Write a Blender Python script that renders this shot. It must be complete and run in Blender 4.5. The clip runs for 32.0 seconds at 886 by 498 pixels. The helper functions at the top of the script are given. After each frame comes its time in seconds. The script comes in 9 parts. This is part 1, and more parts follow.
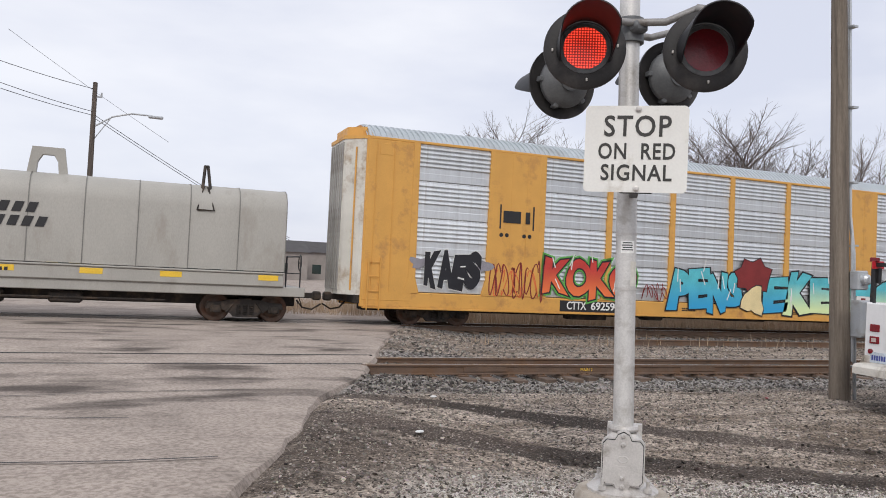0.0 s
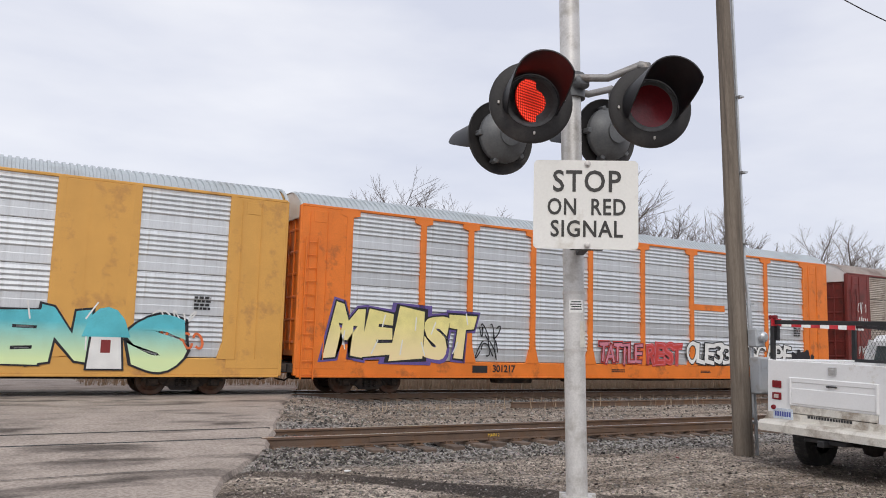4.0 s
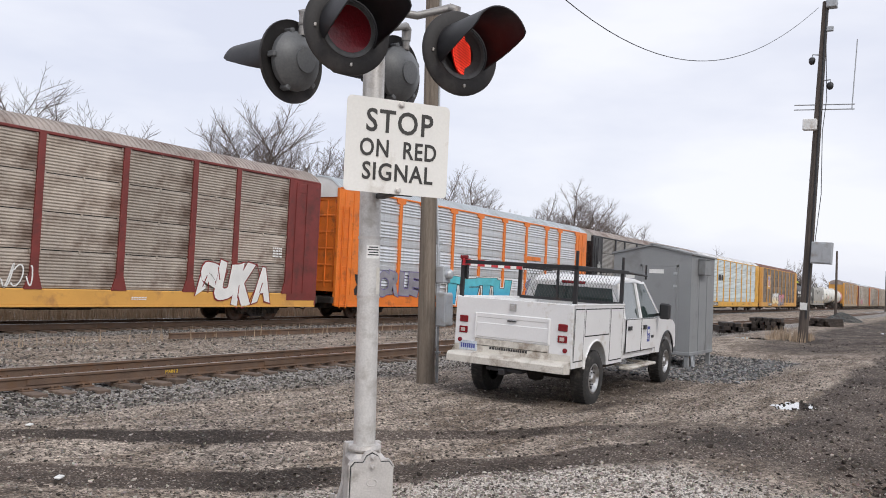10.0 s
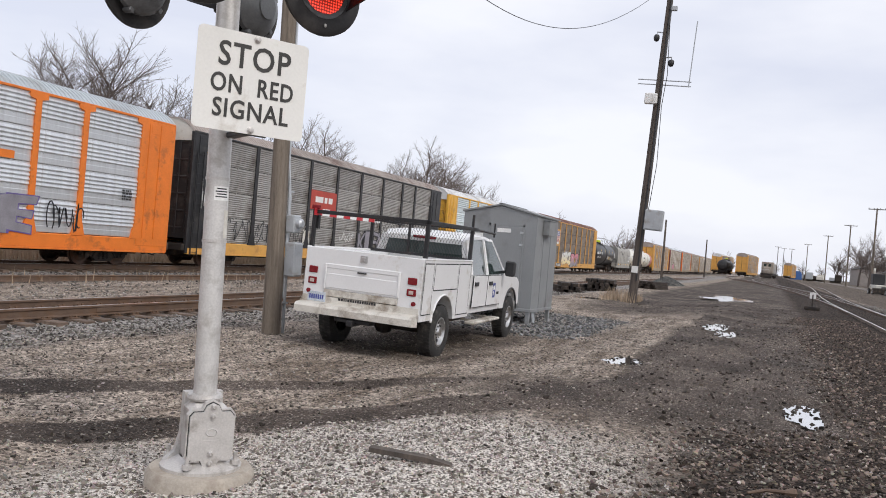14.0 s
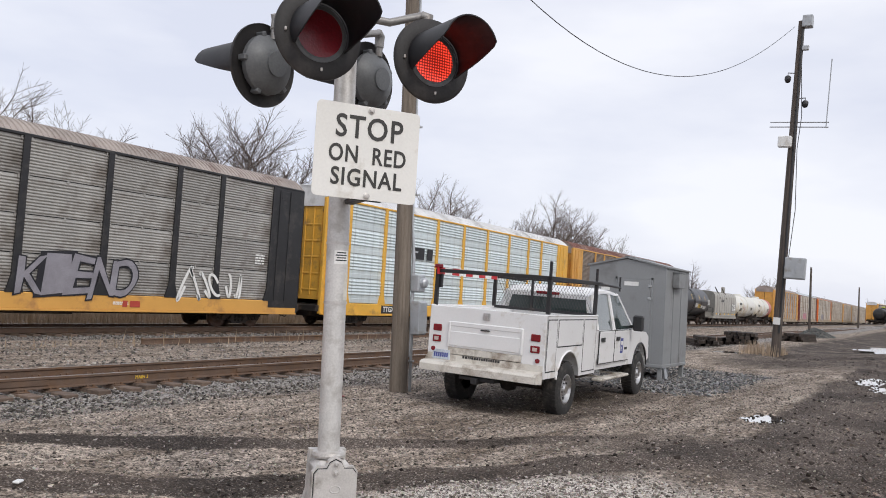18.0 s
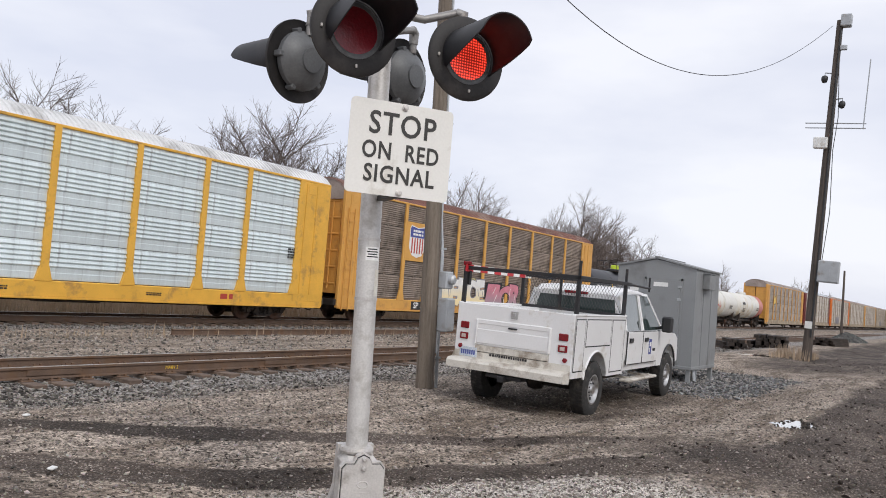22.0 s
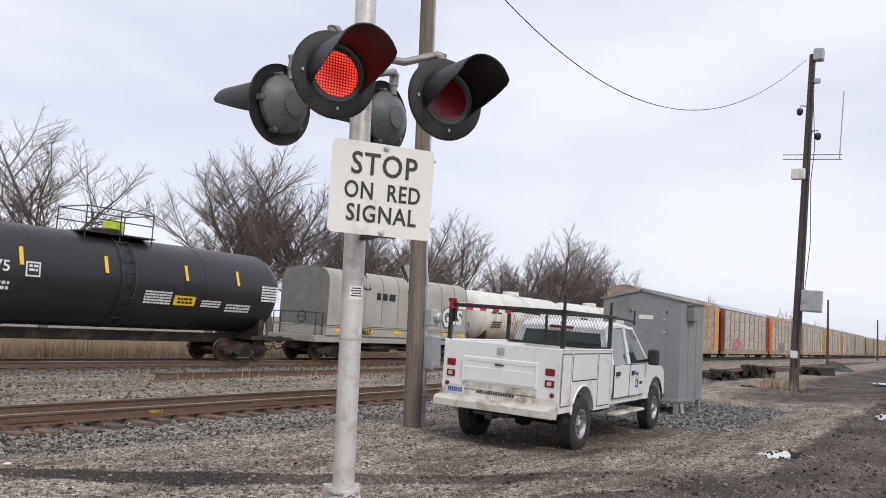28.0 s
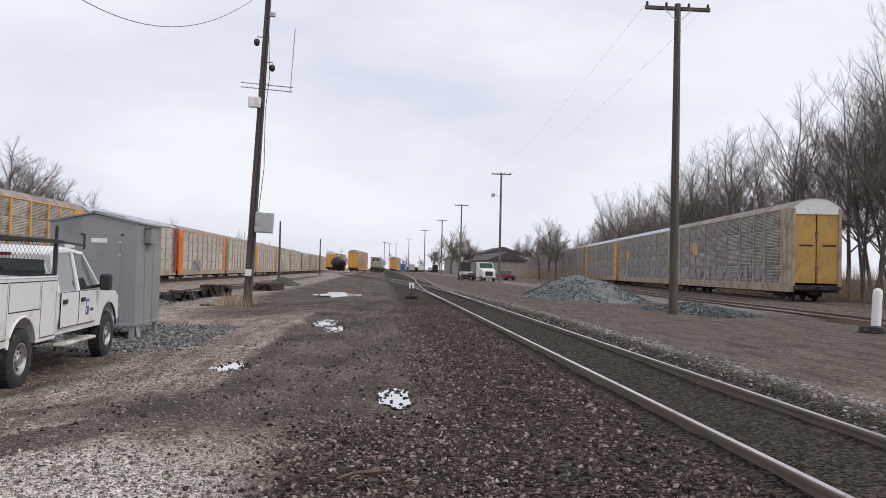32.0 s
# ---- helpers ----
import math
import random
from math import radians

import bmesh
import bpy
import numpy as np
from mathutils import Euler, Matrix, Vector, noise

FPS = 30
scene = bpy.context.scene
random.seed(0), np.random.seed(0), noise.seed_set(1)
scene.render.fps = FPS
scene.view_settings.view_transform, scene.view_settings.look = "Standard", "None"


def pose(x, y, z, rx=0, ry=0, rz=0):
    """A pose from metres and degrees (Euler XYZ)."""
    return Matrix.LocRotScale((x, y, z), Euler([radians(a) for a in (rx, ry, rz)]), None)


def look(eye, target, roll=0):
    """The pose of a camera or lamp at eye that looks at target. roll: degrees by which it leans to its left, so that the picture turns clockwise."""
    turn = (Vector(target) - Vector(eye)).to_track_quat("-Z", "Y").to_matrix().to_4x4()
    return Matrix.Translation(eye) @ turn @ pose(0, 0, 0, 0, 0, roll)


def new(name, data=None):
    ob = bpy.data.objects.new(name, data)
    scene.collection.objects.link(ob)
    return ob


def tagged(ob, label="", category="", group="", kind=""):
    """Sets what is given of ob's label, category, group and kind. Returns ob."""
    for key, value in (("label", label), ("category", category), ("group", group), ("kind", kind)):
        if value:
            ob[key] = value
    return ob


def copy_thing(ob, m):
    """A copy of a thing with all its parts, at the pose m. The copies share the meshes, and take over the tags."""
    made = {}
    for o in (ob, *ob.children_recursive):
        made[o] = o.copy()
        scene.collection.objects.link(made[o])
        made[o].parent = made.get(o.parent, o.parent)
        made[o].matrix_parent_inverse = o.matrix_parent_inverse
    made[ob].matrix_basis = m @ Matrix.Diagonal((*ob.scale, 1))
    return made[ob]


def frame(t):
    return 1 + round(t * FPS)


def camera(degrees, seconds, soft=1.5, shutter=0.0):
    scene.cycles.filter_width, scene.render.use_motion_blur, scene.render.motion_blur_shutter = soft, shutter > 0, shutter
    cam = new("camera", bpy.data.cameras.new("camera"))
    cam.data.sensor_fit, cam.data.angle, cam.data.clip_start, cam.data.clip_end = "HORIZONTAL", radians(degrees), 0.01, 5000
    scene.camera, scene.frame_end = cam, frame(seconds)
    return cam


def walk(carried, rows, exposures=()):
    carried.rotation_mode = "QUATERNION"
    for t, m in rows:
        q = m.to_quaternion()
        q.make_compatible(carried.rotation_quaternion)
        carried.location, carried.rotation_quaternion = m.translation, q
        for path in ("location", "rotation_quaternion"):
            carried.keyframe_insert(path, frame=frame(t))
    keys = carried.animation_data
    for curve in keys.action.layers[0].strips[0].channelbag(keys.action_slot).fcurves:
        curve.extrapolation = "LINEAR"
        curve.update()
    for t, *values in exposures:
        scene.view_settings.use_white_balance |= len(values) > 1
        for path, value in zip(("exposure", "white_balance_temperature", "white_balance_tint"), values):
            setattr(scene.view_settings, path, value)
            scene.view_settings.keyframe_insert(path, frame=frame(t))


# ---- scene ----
cam = camera(58.8, 32.0, 0.95)
PATH = [
    (0, (1.169, -0.734, 1.504), (1.897, 1.128, 1.568), 2.7),
    (0.5, (1.067, -0.668, 1.494), (1.87, 1.163, 1.528), 2.3),
    (1, (1.056, -0.6, 1.476), (1.896, 1.215, 1.528), 1.4),
    (1.5, (1.077, -0.436, 1.49), (1.943, 1.363, 1.606), 0.7),
    (2, (0.979, -0.29, 1.489), (1.896, 1.479, 1.67), 0.8),
    (2.5, (0.916, -0.198, 1.491), (1.873, 1.544, 1.718), 1.1),
    (3, (0.923, -0.197, 1.484), (1.902, 1.53, 1.731), 1.5),
    (3.5, (0.942, -0.21, 1.481), (1.932, 1.509, 1.728), 1.6),
    (5.5, (0.955, -0.184, 1.474), (1.893, 1.574, 1.655), 2.0),
    (6, (0.969, -0.177, 1.479), (1.895, 1.589, 1.634), 2.4),
    (6.5, (0.971, -0.177, 1.476), (1.906, 1.587, 1.585), 2.8),
    (7, (0.942, -0.18, 1.443), (1.923, 1.562, 1.497), 3.0),
    (7.5, (0.721, -0.019, 1.427), (1.801, 1.664, 1.436), 3.1),
    (8, (0.605, 0.166, 1.457), (1.814, 1.76, 1.443), 2.9),
    (8.5, (0.552, 0.379, 1.514), (1.919, 1.838, 1.51), 2.6),
    (9, (0.41, 0.621, 1.522), (1.928, 1.922, 1.557), 2.3),
    (9.5, (0.367, 0.761, 1.59), (1.978, 1.944, 1.654), 2.4),
    (10, (0.364, 0.773, 1.58), (2.025, 1.884, 1.665), 2.6),
    (10.5, (0.354, 0.764, 1.575), (2.04, 1.836, 1.665), 2.8),
    (11, (0.354, 0.771, 1.585), (2.047, 1.833, 1.672), 3.3),
    (11.5, (0.333, 0.761, 1.57), (2.028, 1.82, 1.651), 3.4),
    (12, (0.322, 0.748, 1.571), (2.03, 1.786, 1.642), 3.7),
    (12.5, (0.332, 0.76, 1.548), (2.074, 1.741, 1.606), 3.8),
    (13, (0.372, 0.775, 1.539), (2.164, 1.663, 1.571), 4.1),
    (13.5, (0.414, 0.791, 1.545), (2.246, 1.592, 1.549), 4.7),
    (14, (0.415, 0.825, 1.548), (2.259, 1.598, 1.542), 4.9),
    (14.5, (0.373, 0.762, 1.542), (2.193, 1.592, 1.562), 4.6),
    (15, (0.394, 0.71, 1.561), (2.168, 1.631, 1.618), 4.2),
    (15.5, (0.378, 0.676, 1.583), (2.102, 1.685, 1.679), 3.8),
    (17.5, (0.396, 0.702, 1.567), (2.087, 1.763, 1.687), 3.6),
    (18, (0.407, 0.708, 1.564), (2.094, 1.776, 1.677), 3.5),
    (18.5, (0.395, 0.713, 1.569), (2.071, 1.799, 1.678), 3.3),
    (19, (0.403, 0.713, 1.571), (2.064, 1.822, 1.677), 3.2),
    (19.5, (0.409, 0.714, 1.575), (2.058, 1.842, 1.677), 3.1),
    (20, (0.393, 0.712, 1.57), (2.031, 1.854, 1.671), 3.2),
    (20.5, (0.401, 0.733, 1.573), (2.036, 1.881, 1.672), 3.5),
    (21, (0.394, 0.731, 1.57), (2.03, 1.876, 1.671), 3.9),
    (21.5, (0.384, 0.722, 1.57), (2.027, 1.858, 1.673), 4.3),
    (22, (0.396, 0.734, 1.573), (2.046, 1.859, 1.672), 4.6),
    (22.5, (0.402, 0.74, 1.561), (2.058, 1.857, 1.654), 4.7),
    (23, (0.409, 0.741, 1.556), (2.066, 1.858, 1.64), 4.8),
    (23.5, (0.417, 0.742, 1.564), (2.07, 1.864, 1.647), 4.5),
    (24, (0.41, 0.729, 1.559), (2.057, 1.86, 1.65), 4.1),
    (24.5, (0.413, 0.73, 1.565), (2.054, 1.869, 1.668), 3.7),
    (25, (0.408, 0.722, 1.565), (2.039, 1.873, 1.683), 3.2),
    (25.5, (0.415, 0.728, 1.574), (2.031, 1.899, 1.708), 2.9),
    (27.5, (0.371, 0.688, 1.578), (2.006, 1.824, 1.769), 3.2),
    (28, (0.366, 0.691, 1.575), (2.027, 1.788, 1.77), 3.4),
    (28.5, (0.367, 0.703, 1.57), (2.073, 1.729, 1.762), 3.4),
    (29, (0.347, 0.679, 1.559), (2.12, 1.585, 1.746), 3.3),
    (29.5, (0.4, 0.657, 1.567), (2.269, 1.347, 1.744), 2.9),
    (30, (0.421, 0.602, 1.568), (2.366, 1.037, 1.738), 2.4),
    (30.5, (0.435, 0.607, 1.572), (2.42, 0.786, 1.734), 2.0),
    (31, (0.42, 0.592, 1.578), (2.415, 0.593, 1.715), 1.6),
    (31.5, (0.452, 0.578, 1.576), (2.447, 0.48, 1.678), 1.4),
    (32, (0.427, 0.572, 1.585), (2.421, 0.415, 1.638), 1.3),
]
walk(cam, [(t, look(eye, target, roll)) for t, eye, target, roll in PATH],
     exposures=((0, -0.05), (3, -0.11), (6, -0.05), (9, 0.03), (20, 0.0), (28, 0.0), (30, -0.03), (32, -0.07)))

# ---- light ----
world = bpy.data.worlds.new("world")
scene.world = world
world.use_nodes = True
_n, _l = world.node_tree.nodes, world.node_tree.links
_n.clear()
_out = _n.new("ShaderNodeOutputWorld")
_bg = _n.new("ShaderNodeBackground")
_sky = _n.new("ShaderNodeTexSky")
_sky.sky_type, _sky.sun_disc = "NISHITA", False
_sky.sun_elevation, _sky.sun_rotation = radians(38), radians(200)
_sky.dust_density, _sky.ozone_density = 2.0, 1.5
_tc = _n.new("ShaderNodeTexCoord")
_mp = _n.new("ShaderNodeMapping")
_mp.inputs["Scale"].default_value = (1.0, 1.0, 3.2)
_cl = _n.new("ShaderNodeTexNoise")
_cl.inputs["Scale"].default_value, _cl.inputs["Detail"].default_value, _cl.inputs["Roughness"].default_value = 2.1, 5.0, 0.52
_rp = _n.new("ShaderNodeValToRGB")
_rp.color_ramp.elements[0].position, _rp.color_ramp.elements[0].color = 0.34, (0.80, 0.83, 0.96, 1)
_rp.color_ramp.elements[1].position, _rp.color_ramp.elements[1].color = 0.62, (1.02, 1.03, 1.10, 1)
_sm = _n.new("ShaderNodeVectorMath")
_sm.operation = "SCALE"
_sm.inputs["Scale"].default_value = 0.1
_mx = _n.new("ShaderNodeMix")
_mx.data_type = "RGBA"
_mx.inputs[0].default_value = 0.88
_l.new(_tc.outputs["Generated"], _mp.inputs["Vector"])
_l.new(_mp.outputs["Vector"], _cl.inputs["Vector"])
_l.new(_cl.outputs["Fac"], _rp.inputs["Fac"])
_l.new(_sky.outputs["Color"], _sm.inputs[0])
_l.new(_sm.outputs["Vector"], _mx.inputs[6])
_l.new(_rp.outputs["Color"], _mx.inputs[7])
_l.new(_mx.outputs[2], _bg.inputs["Color"])
_bg.inputs["Strength"].default_value = 1.0
_l.new(_bg.outputs["Background"], _out.inputs["Surface"])
sun = new("sun", bpy.data.lights.new("sun", "SUN"))
sun.data.energy, sun.data.angle, sun.data.color = 1.3, radians(14), (1.0, 0.95, 0.88)
sun.matrix_basis = look((-20, -40, 40), (0, 0, 0))


# ---- materials ----
def mat(name, col, rough=0.6, metal=0.0, var=0.25, scale=2.0, fine=40.0, dirt=None, dirt_amt=0.35, bump=0.15, stretch=(1, 1, 1), rnd=0.0, dot=0.0, emit=0.0):
    m = bpy.data.materials.new(name)
    m.use_nodes = True
    n, l = m.node_tree.nodes, m.node_tree.links
    b = n["Principled BSDF"]
    b.inputs["Roughness"].default_value, b.inputs["Metallic"].default_value = rough, metal
    tc = n.new("ShaderNodeTexCoord")
    mp = n.new("ShaderNodeMapping")
    mp.inputs["Scale"].default_value = stretch
    l.new(tc.outputs["Object"], mp.inputs["Vector"])
    big, small = n.new("ShaderNodeTexNoise"), n.new("ShaderNodeTexNoise")
    for t, s in ((big, scale), (small, fine)):
        t.inputs["Scale"].default_value, t.inputs["Detail"].default_value = s, 5.0
        l.new(mp.outputs["Vector"], t.inputs["Vector"])
    add = n.new("ShaderNodeMath")
    add.operation = "ADD"
    half = n.new("ShaderNodeMath")
    half.operation = "MULTIPLY"
    half.inputs[1].default_value = 0.5
    l.new(big.outputs["Fac"], add.inputs[0])
    l.new(small.outputs["Fac"], add.inputs[1])
    l.new(add.outputs[0], half.inputs[0])
    ramp = n.new("ShaderNodeValToRGB")
    lo, hi = [c * (1 - var) for c in col], [min(1, c * (1 + var)) for c in col]
    ramp.color_ramp.elements[0].position, ramp.color_ramp.elements[0].color = 0.36, (*lo, 1)
    ramp.color_ramp.elements[1].position, ramp.color_ramp.elements[1].color = 0.64, (*hi, 1)
    l.new(half.outputs[0], ramp.inputs["Fac"])
    last = ramp.outputs["Color"]
    if dirt:
        d = n.new("ShaderNodeTexNoise")
        d.inputs["Scale"].default_value, d.inputs["Detail"].default_value, d.inputs["Roughness"].default_value = scale * 0.8, 8.0, 0.68
        l.new(mp.outputs["Vector"], d.inputs["Vector"])
        dr = n.new("ShaderNodeValToRGB")
        dr.color_ramp.elements[0].position, dr.color_ramp.elements[1].position = 0.62 - dirt_amt * 0.35, 0.74 - dirt_amt * 0.2
        l.new(d.outputs["Fac"], dr.inputs["Fac"])
        mx = n.new("ShaderNodeMix")
        mx.data_type = "RGBA"
        l.new(dr.outputs["Color"], mx.inputs[0])
        l.new(last, mx.inputs[6])
        mx.inputs[7].default_value = (*dirt, 1)
        last = mx.outputs[2]
    if rnd:
        oi = n.new("ShaderNodeObjectInfo")
        hs = n.new("ShaderNodeHueSaturation")
        mr = n.new("ShaderNodeMapRange")
        mr.inputs["To Min"].default_value, mr.inputs["To Max"].default_value = 1 - rnd, 1 + rnd
        l.new(oi.outputs["Random"], mr.inputs["Value"])
        l.new(mr.outputs["Result"], hs.inputs["Value"])
        l.new(last, hs.inputs["Color"])
        last = hs.outputs["Color"]
    if dot:
        vo = n.new("ShaderNodeTexVoronoi")
        vo.inputs["Scale"].default_value, vo.inputs["Randomness"].default_value = dot, 0.0
        l.new(tc.outputs["Object"], vo.inputs["Vector"])
        vr = n.new("ShaderNodeValToRGB")
        vr.color_ramp.elements[0].position, vr.color_ramp.elements[0].color = 0.28, (1, 1, 1, 1)
        vr.color_ramp.elements[1].position, vr.color_ramp.elements[1].color = 0.45, (0.12, 0.12, 0.12, 1)
        l.new(vo.outputs["Distance"], vr.inputs["Fac"])
        mu = n.new("ShaderNodeMix")
        mu.data_type, mu.blend_type = "RGBA", "MULTIPLY"
        mu.inputs[0].default_value = 1.0
        l.new(last, mu.inputs[6])
        l.new(vr.outputs["Color"], mu.inputs[7])
        last = mu.outputs[2]
    l.new(last, b.inputs["Base Color"])
    if emit:
        l.new(last, b.inputs["Emission Color"])
        b.inputs["Emission Strength"].default_value = emit
    if bump:
        bp = n.new("ShaderNodeBump")
        bp.inputs["Strength"].default_value, bp.inputs["Distance"].default_value = bump, 0.02
        l.new(half.outputs[0], bp.inputs["Height"])
        l.new(bp.outputs["Normal"], b.inputs["Normal"])
    return m


RUST = (0.10, 0.045, 0.025)
SOOT = (0.05, 0.045, 0.04)
galv = mat("galvanised_steel", (0.70, 0.72, 0.735), 0.36, 0.62, 0.10, 1.2, 30, (0.60, 0.60, 0.59), 0.16, 0.03, (6.0, 1, 0.35), rnd=0.06)
galv_blue = mat("painted_galvanised_steel", (0.70, 0.775, 0.785), 0.38, 0.35, 0.10, 1.2, 30, (0.50, 0.54, 0.545), 0.2, 0.03, (5.0, 1, 0.35), rnd=0.06)
grime_panel = mat("grimy_weathered_steel", (0.44, 0.385, 0.33), 0.6, 0.15, 0.25, 0.8, 40, (0.19, 0.14, 0.11), 0.40, 0.06, rnd=0.16)
pale_panel = mat("pale_dusty_weathered_steel", (0.56, 0.515, 0.46), 0.6, 0.15, 0.2, 0.8, 40, (0.28, 0.23, 0.19), 0.34, 0.05, rnd=0.12)
parked_panel = mat("brown_grimy_weathered_steel", (0.33, 0.315, 0.30), 0.65, 0.15, 0.3, 0.8, 40, (0.12, 0.09, 0.07), 0.42, 0.06, rnd=0.14)
grey_panel = mat("dull_grey_steel", (0.36, 0.35, 0.33), 0.55, 0.3, 0.22, 0.8, 40, (0.20, 0.18, 0.16), 0.35, 0.05, rnd=0.12)
brown_panel = mat("brown_weathered_steel", (0.27, 0.22, 0.18), 0.65, 0.15, 0.25, 0.8, 40, (0.09, 0.07, 0.055), 0.4, 0.06, rnd=0.12)
roof_silver = mat("silver_roof_steel", (0.52, 0.56, 0.58), 0.42, 0.5, 0.1, 0.7, 40, (0.40, 0.41, 0.41), 0.18, 0.03)
roof_white = mat("whitewashed_roof_steel", (0.72, 0.72, 0.72), 0.5, 0.1, 0.12, 0.7, 40, (0.42, 0.41, 0.40), 0.28, 0.05)
roof_rust = mat("rusty_roof_steel", (0.19, 0.085, 0.065), 0.7, 0.1, 0.3, 0.9, 40, (0.30, 0.22, 0.18), 0.35, 0.08)
roof_tan = mat("dusty_brown_roof_steel", (0.36, 0.31, 0.28), 0.65, 0.15, 0.25, 0.9, 40, (0.18, 0.12, 0.10), 0.35, 0.08)
orange = mat("orange_paint", (0.78, 0.20, 0.025), 0.45, 0.0, 0.12, 1.5, 50, (0.30, 0.09, 0.03), 0.22, 0.05)
yellow = mat("yellow_paint", (0.76, 0.42, 0.06), 0.48, 0.0, 0.12, 1.5, 50, (0.36, 0.20, 0.07), 0.25, 0.05)
oldyellow = mat("faded_yellow_paint", (0.68, 0.36, 0.085), 0.55, 0.0, 0.08, 1.2, 50, (0.44, 0.22, 0.075), 0.22, 0.04)
rusty_yellow = mat("rust_streaked_yellow_paint", (0.52, 0.31, 0.085), 0.6, 0.0, 0.2, 1.0, 40, (0.17, 0.085, 0.04), 0.42, 0.06, (1, 1, 0.45))
tanframe = mat("dusty_tan_frame_paint", (0.40, 0.33, 0.24), 0.65, 0.0, 0.2, 1.5, 40, (0.20, 0.13, 0.08), 0.4, 0.06)
oxide = mat("oxide_red_paint", (0.19, 0.035, 0.03), 0.5, 0.0, 0.2, 1.5, 50, (0.09, 0.03, 0.025), 0.35, 0.06)
tankblack = mat("satin_black_tank_paint", (0.020, 0.020, 0.024), 0.38, 0.0, 0.12, 0.6, 50, (0.035, 0.033, 0.033), 0.2, 0.03)
blackpaint = mat("black_paint", (0.022, 0.022, 0.024), 0.42, 0.0, 0.25, 1.5, 50, (0.07, 0.065, 0.06), 0.3, 0.05)
underbody = mat("sooty_underframe_steel", (0.030, 0.025, 0.022), 0.75, 0.2, 0.35, 3, 50, (0.10, 0.07, 0.05), 0.4, 0.12)
wheel_steel = mat("worn_wheel_steel", (0.10, 0.07, 0.055), 0.5, 0.6, 0.3, 4, 50, RUST, 0.4, 0.08)
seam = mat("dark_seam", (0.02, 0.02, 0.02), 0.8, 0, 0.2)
whitepaint = mat("white_paint", (0.78, 0.78, 0.76), 0.42, 0, 0.06, 2, 40, (0.50, 0.46, 0.40), 0.16, 0.03)
offwhite = mat("off_white_paint", (0.66, 0.64, 0.58), 0.5, 0, 0.1, 1.5, 40, (0.35, 0.25, 0.16), 0.3, 0.04)
coilgrey = mat("pale_grey_paint", (0.40, 0.385, 0.35), 0.5, 0.0, 0.1, 0.8, 40, (0.30, 0.27, 0.23), 0.28, 0.03, (1, 1, 0.4))
coilseam = mat("dark_seam_grime", (0.20, 0.195, 0.18), 0.6, 0.0, 0.2, 3, 40)
tankwhite = mat("stained_white_tank_paint", (0.74, 0.73, 0.68), 0.45, 0, 0.08, 0.7, 40, (0.55, 0.42, 0.22), 0.30, 0.03, (1, 1, 0.5))
pinkred = mat("faded_red_paint", (0.55, 0.20, 0.17), 0.5, 0, 0.2, 1.5)
yellowmark = mat("yellow_reflector", (0.85, 0.55, 0.05), 0.35, 0, 0.1)
blackmark = mat("black_lettering_paint", (0.02, 0.02, 0.022), 0.5, 0, 0.2)
whitemark = mat("white_lettering_paint", (0.80, 0.80, 0.78), 0.5, 0, 0.1)
redmark = mat("red_lettering_paint", (0.45, 0.06, 0.04), 0.5, 0, 0.15)
bluemark = mat("blue_lettering_paint", (0.06, 0.08, 0.30), 0.5, 0, 0.15)
GRAF = {
    "cyan": mat("cyan_spray_paint", (0.10, 0.50, 0.58), 0.5, 0, 0.2, 2), "yell": mat("pale_yellow_spray_paint", (0.80, 0.72, 0.28), 0.5, 0, 0.15, 2),
    "red": mat("red_spray_paint", (0.55, 0.05, 0.04), 0.5, 0, 0.2, 2), "maroon": mat("maroon_spray_paint", (0.22, 0.025, 0.025), 0.55, 0, 0.2, 2),
    "ora": mat("orange_spray_paint", (0.70, 0.16, 0.05), 0.5, 0, 0.2, 2), "green": mat("green_spray_paint", (0.12, 0.42, 0.08), 0.5, 0, 0.2, 2),
    "blk": mat("black_spray_paint", (0.015, 0.015, 0.02), 0.5, 0, 0.2, 2), "wht": mat("white_spray_paint", (0.78, 0.78, 0.76), 0.5, 0, 0.1, 2),
    "purp": mat("violet_spray_paint", (0.13, 0.09, 0.30), 0.5, 0, 0.2, 2), "pink": mat("pink_spray_paint", (0.62, 0.22, 0.28), 0.5, 0, 0.2, 2),
    "blue": mat("blue_spray_paint", (0.03, 0.30, 0.55), 0.5, 0, 0.2, 2), "grey": mat("grey_spray_paint", (0.26, 0.25, 0.28), 0.5, 0, 0.25, 2),
    "steel": mat("dull_blue_spray_paint", (0.07, 0.20, 0.29), 0.5, 0, 0.3, 2), "lime": mat("pale_green_spray_paint", (0.62, 0.75, 0.40), 0.5, 0, 0.15, 2), "skin": mat("cream_spray_paint", (0.80, 0.66, 0.36), 0.5, 0, 0.12, 2)}
railtop = mat("polished_rail_steel", (0.72, 0.70, 0.68), 0.28, 0.9, 0.15, 2, 60, (0.28, 0.20, 0.15), 0.2, 0.02)
railside = mat("rusty_rail_steel", (0.145, 0.096, 0.069), 0.75, 0.1, 0.25, 3, 60, (0.16, 0.09, 0.05), 0.4, 0.1)
worn_rail = mat("brown_worn_rail_steel", (0.20, 0.155, 0.125), 0.6, 0.3, 0.2, 3, 60, (0.22, 0.16, 0.12), 0.3, 0.05)
tiewood = mat("creosoted_tie_wood", (0.12, 0.085, 0.065), 0.85, 0, 0.35, 2, 30, (0.22, 0.16, 0.12), 0.4, 0.3, (0.4, 4, 4), rnd=0.25)
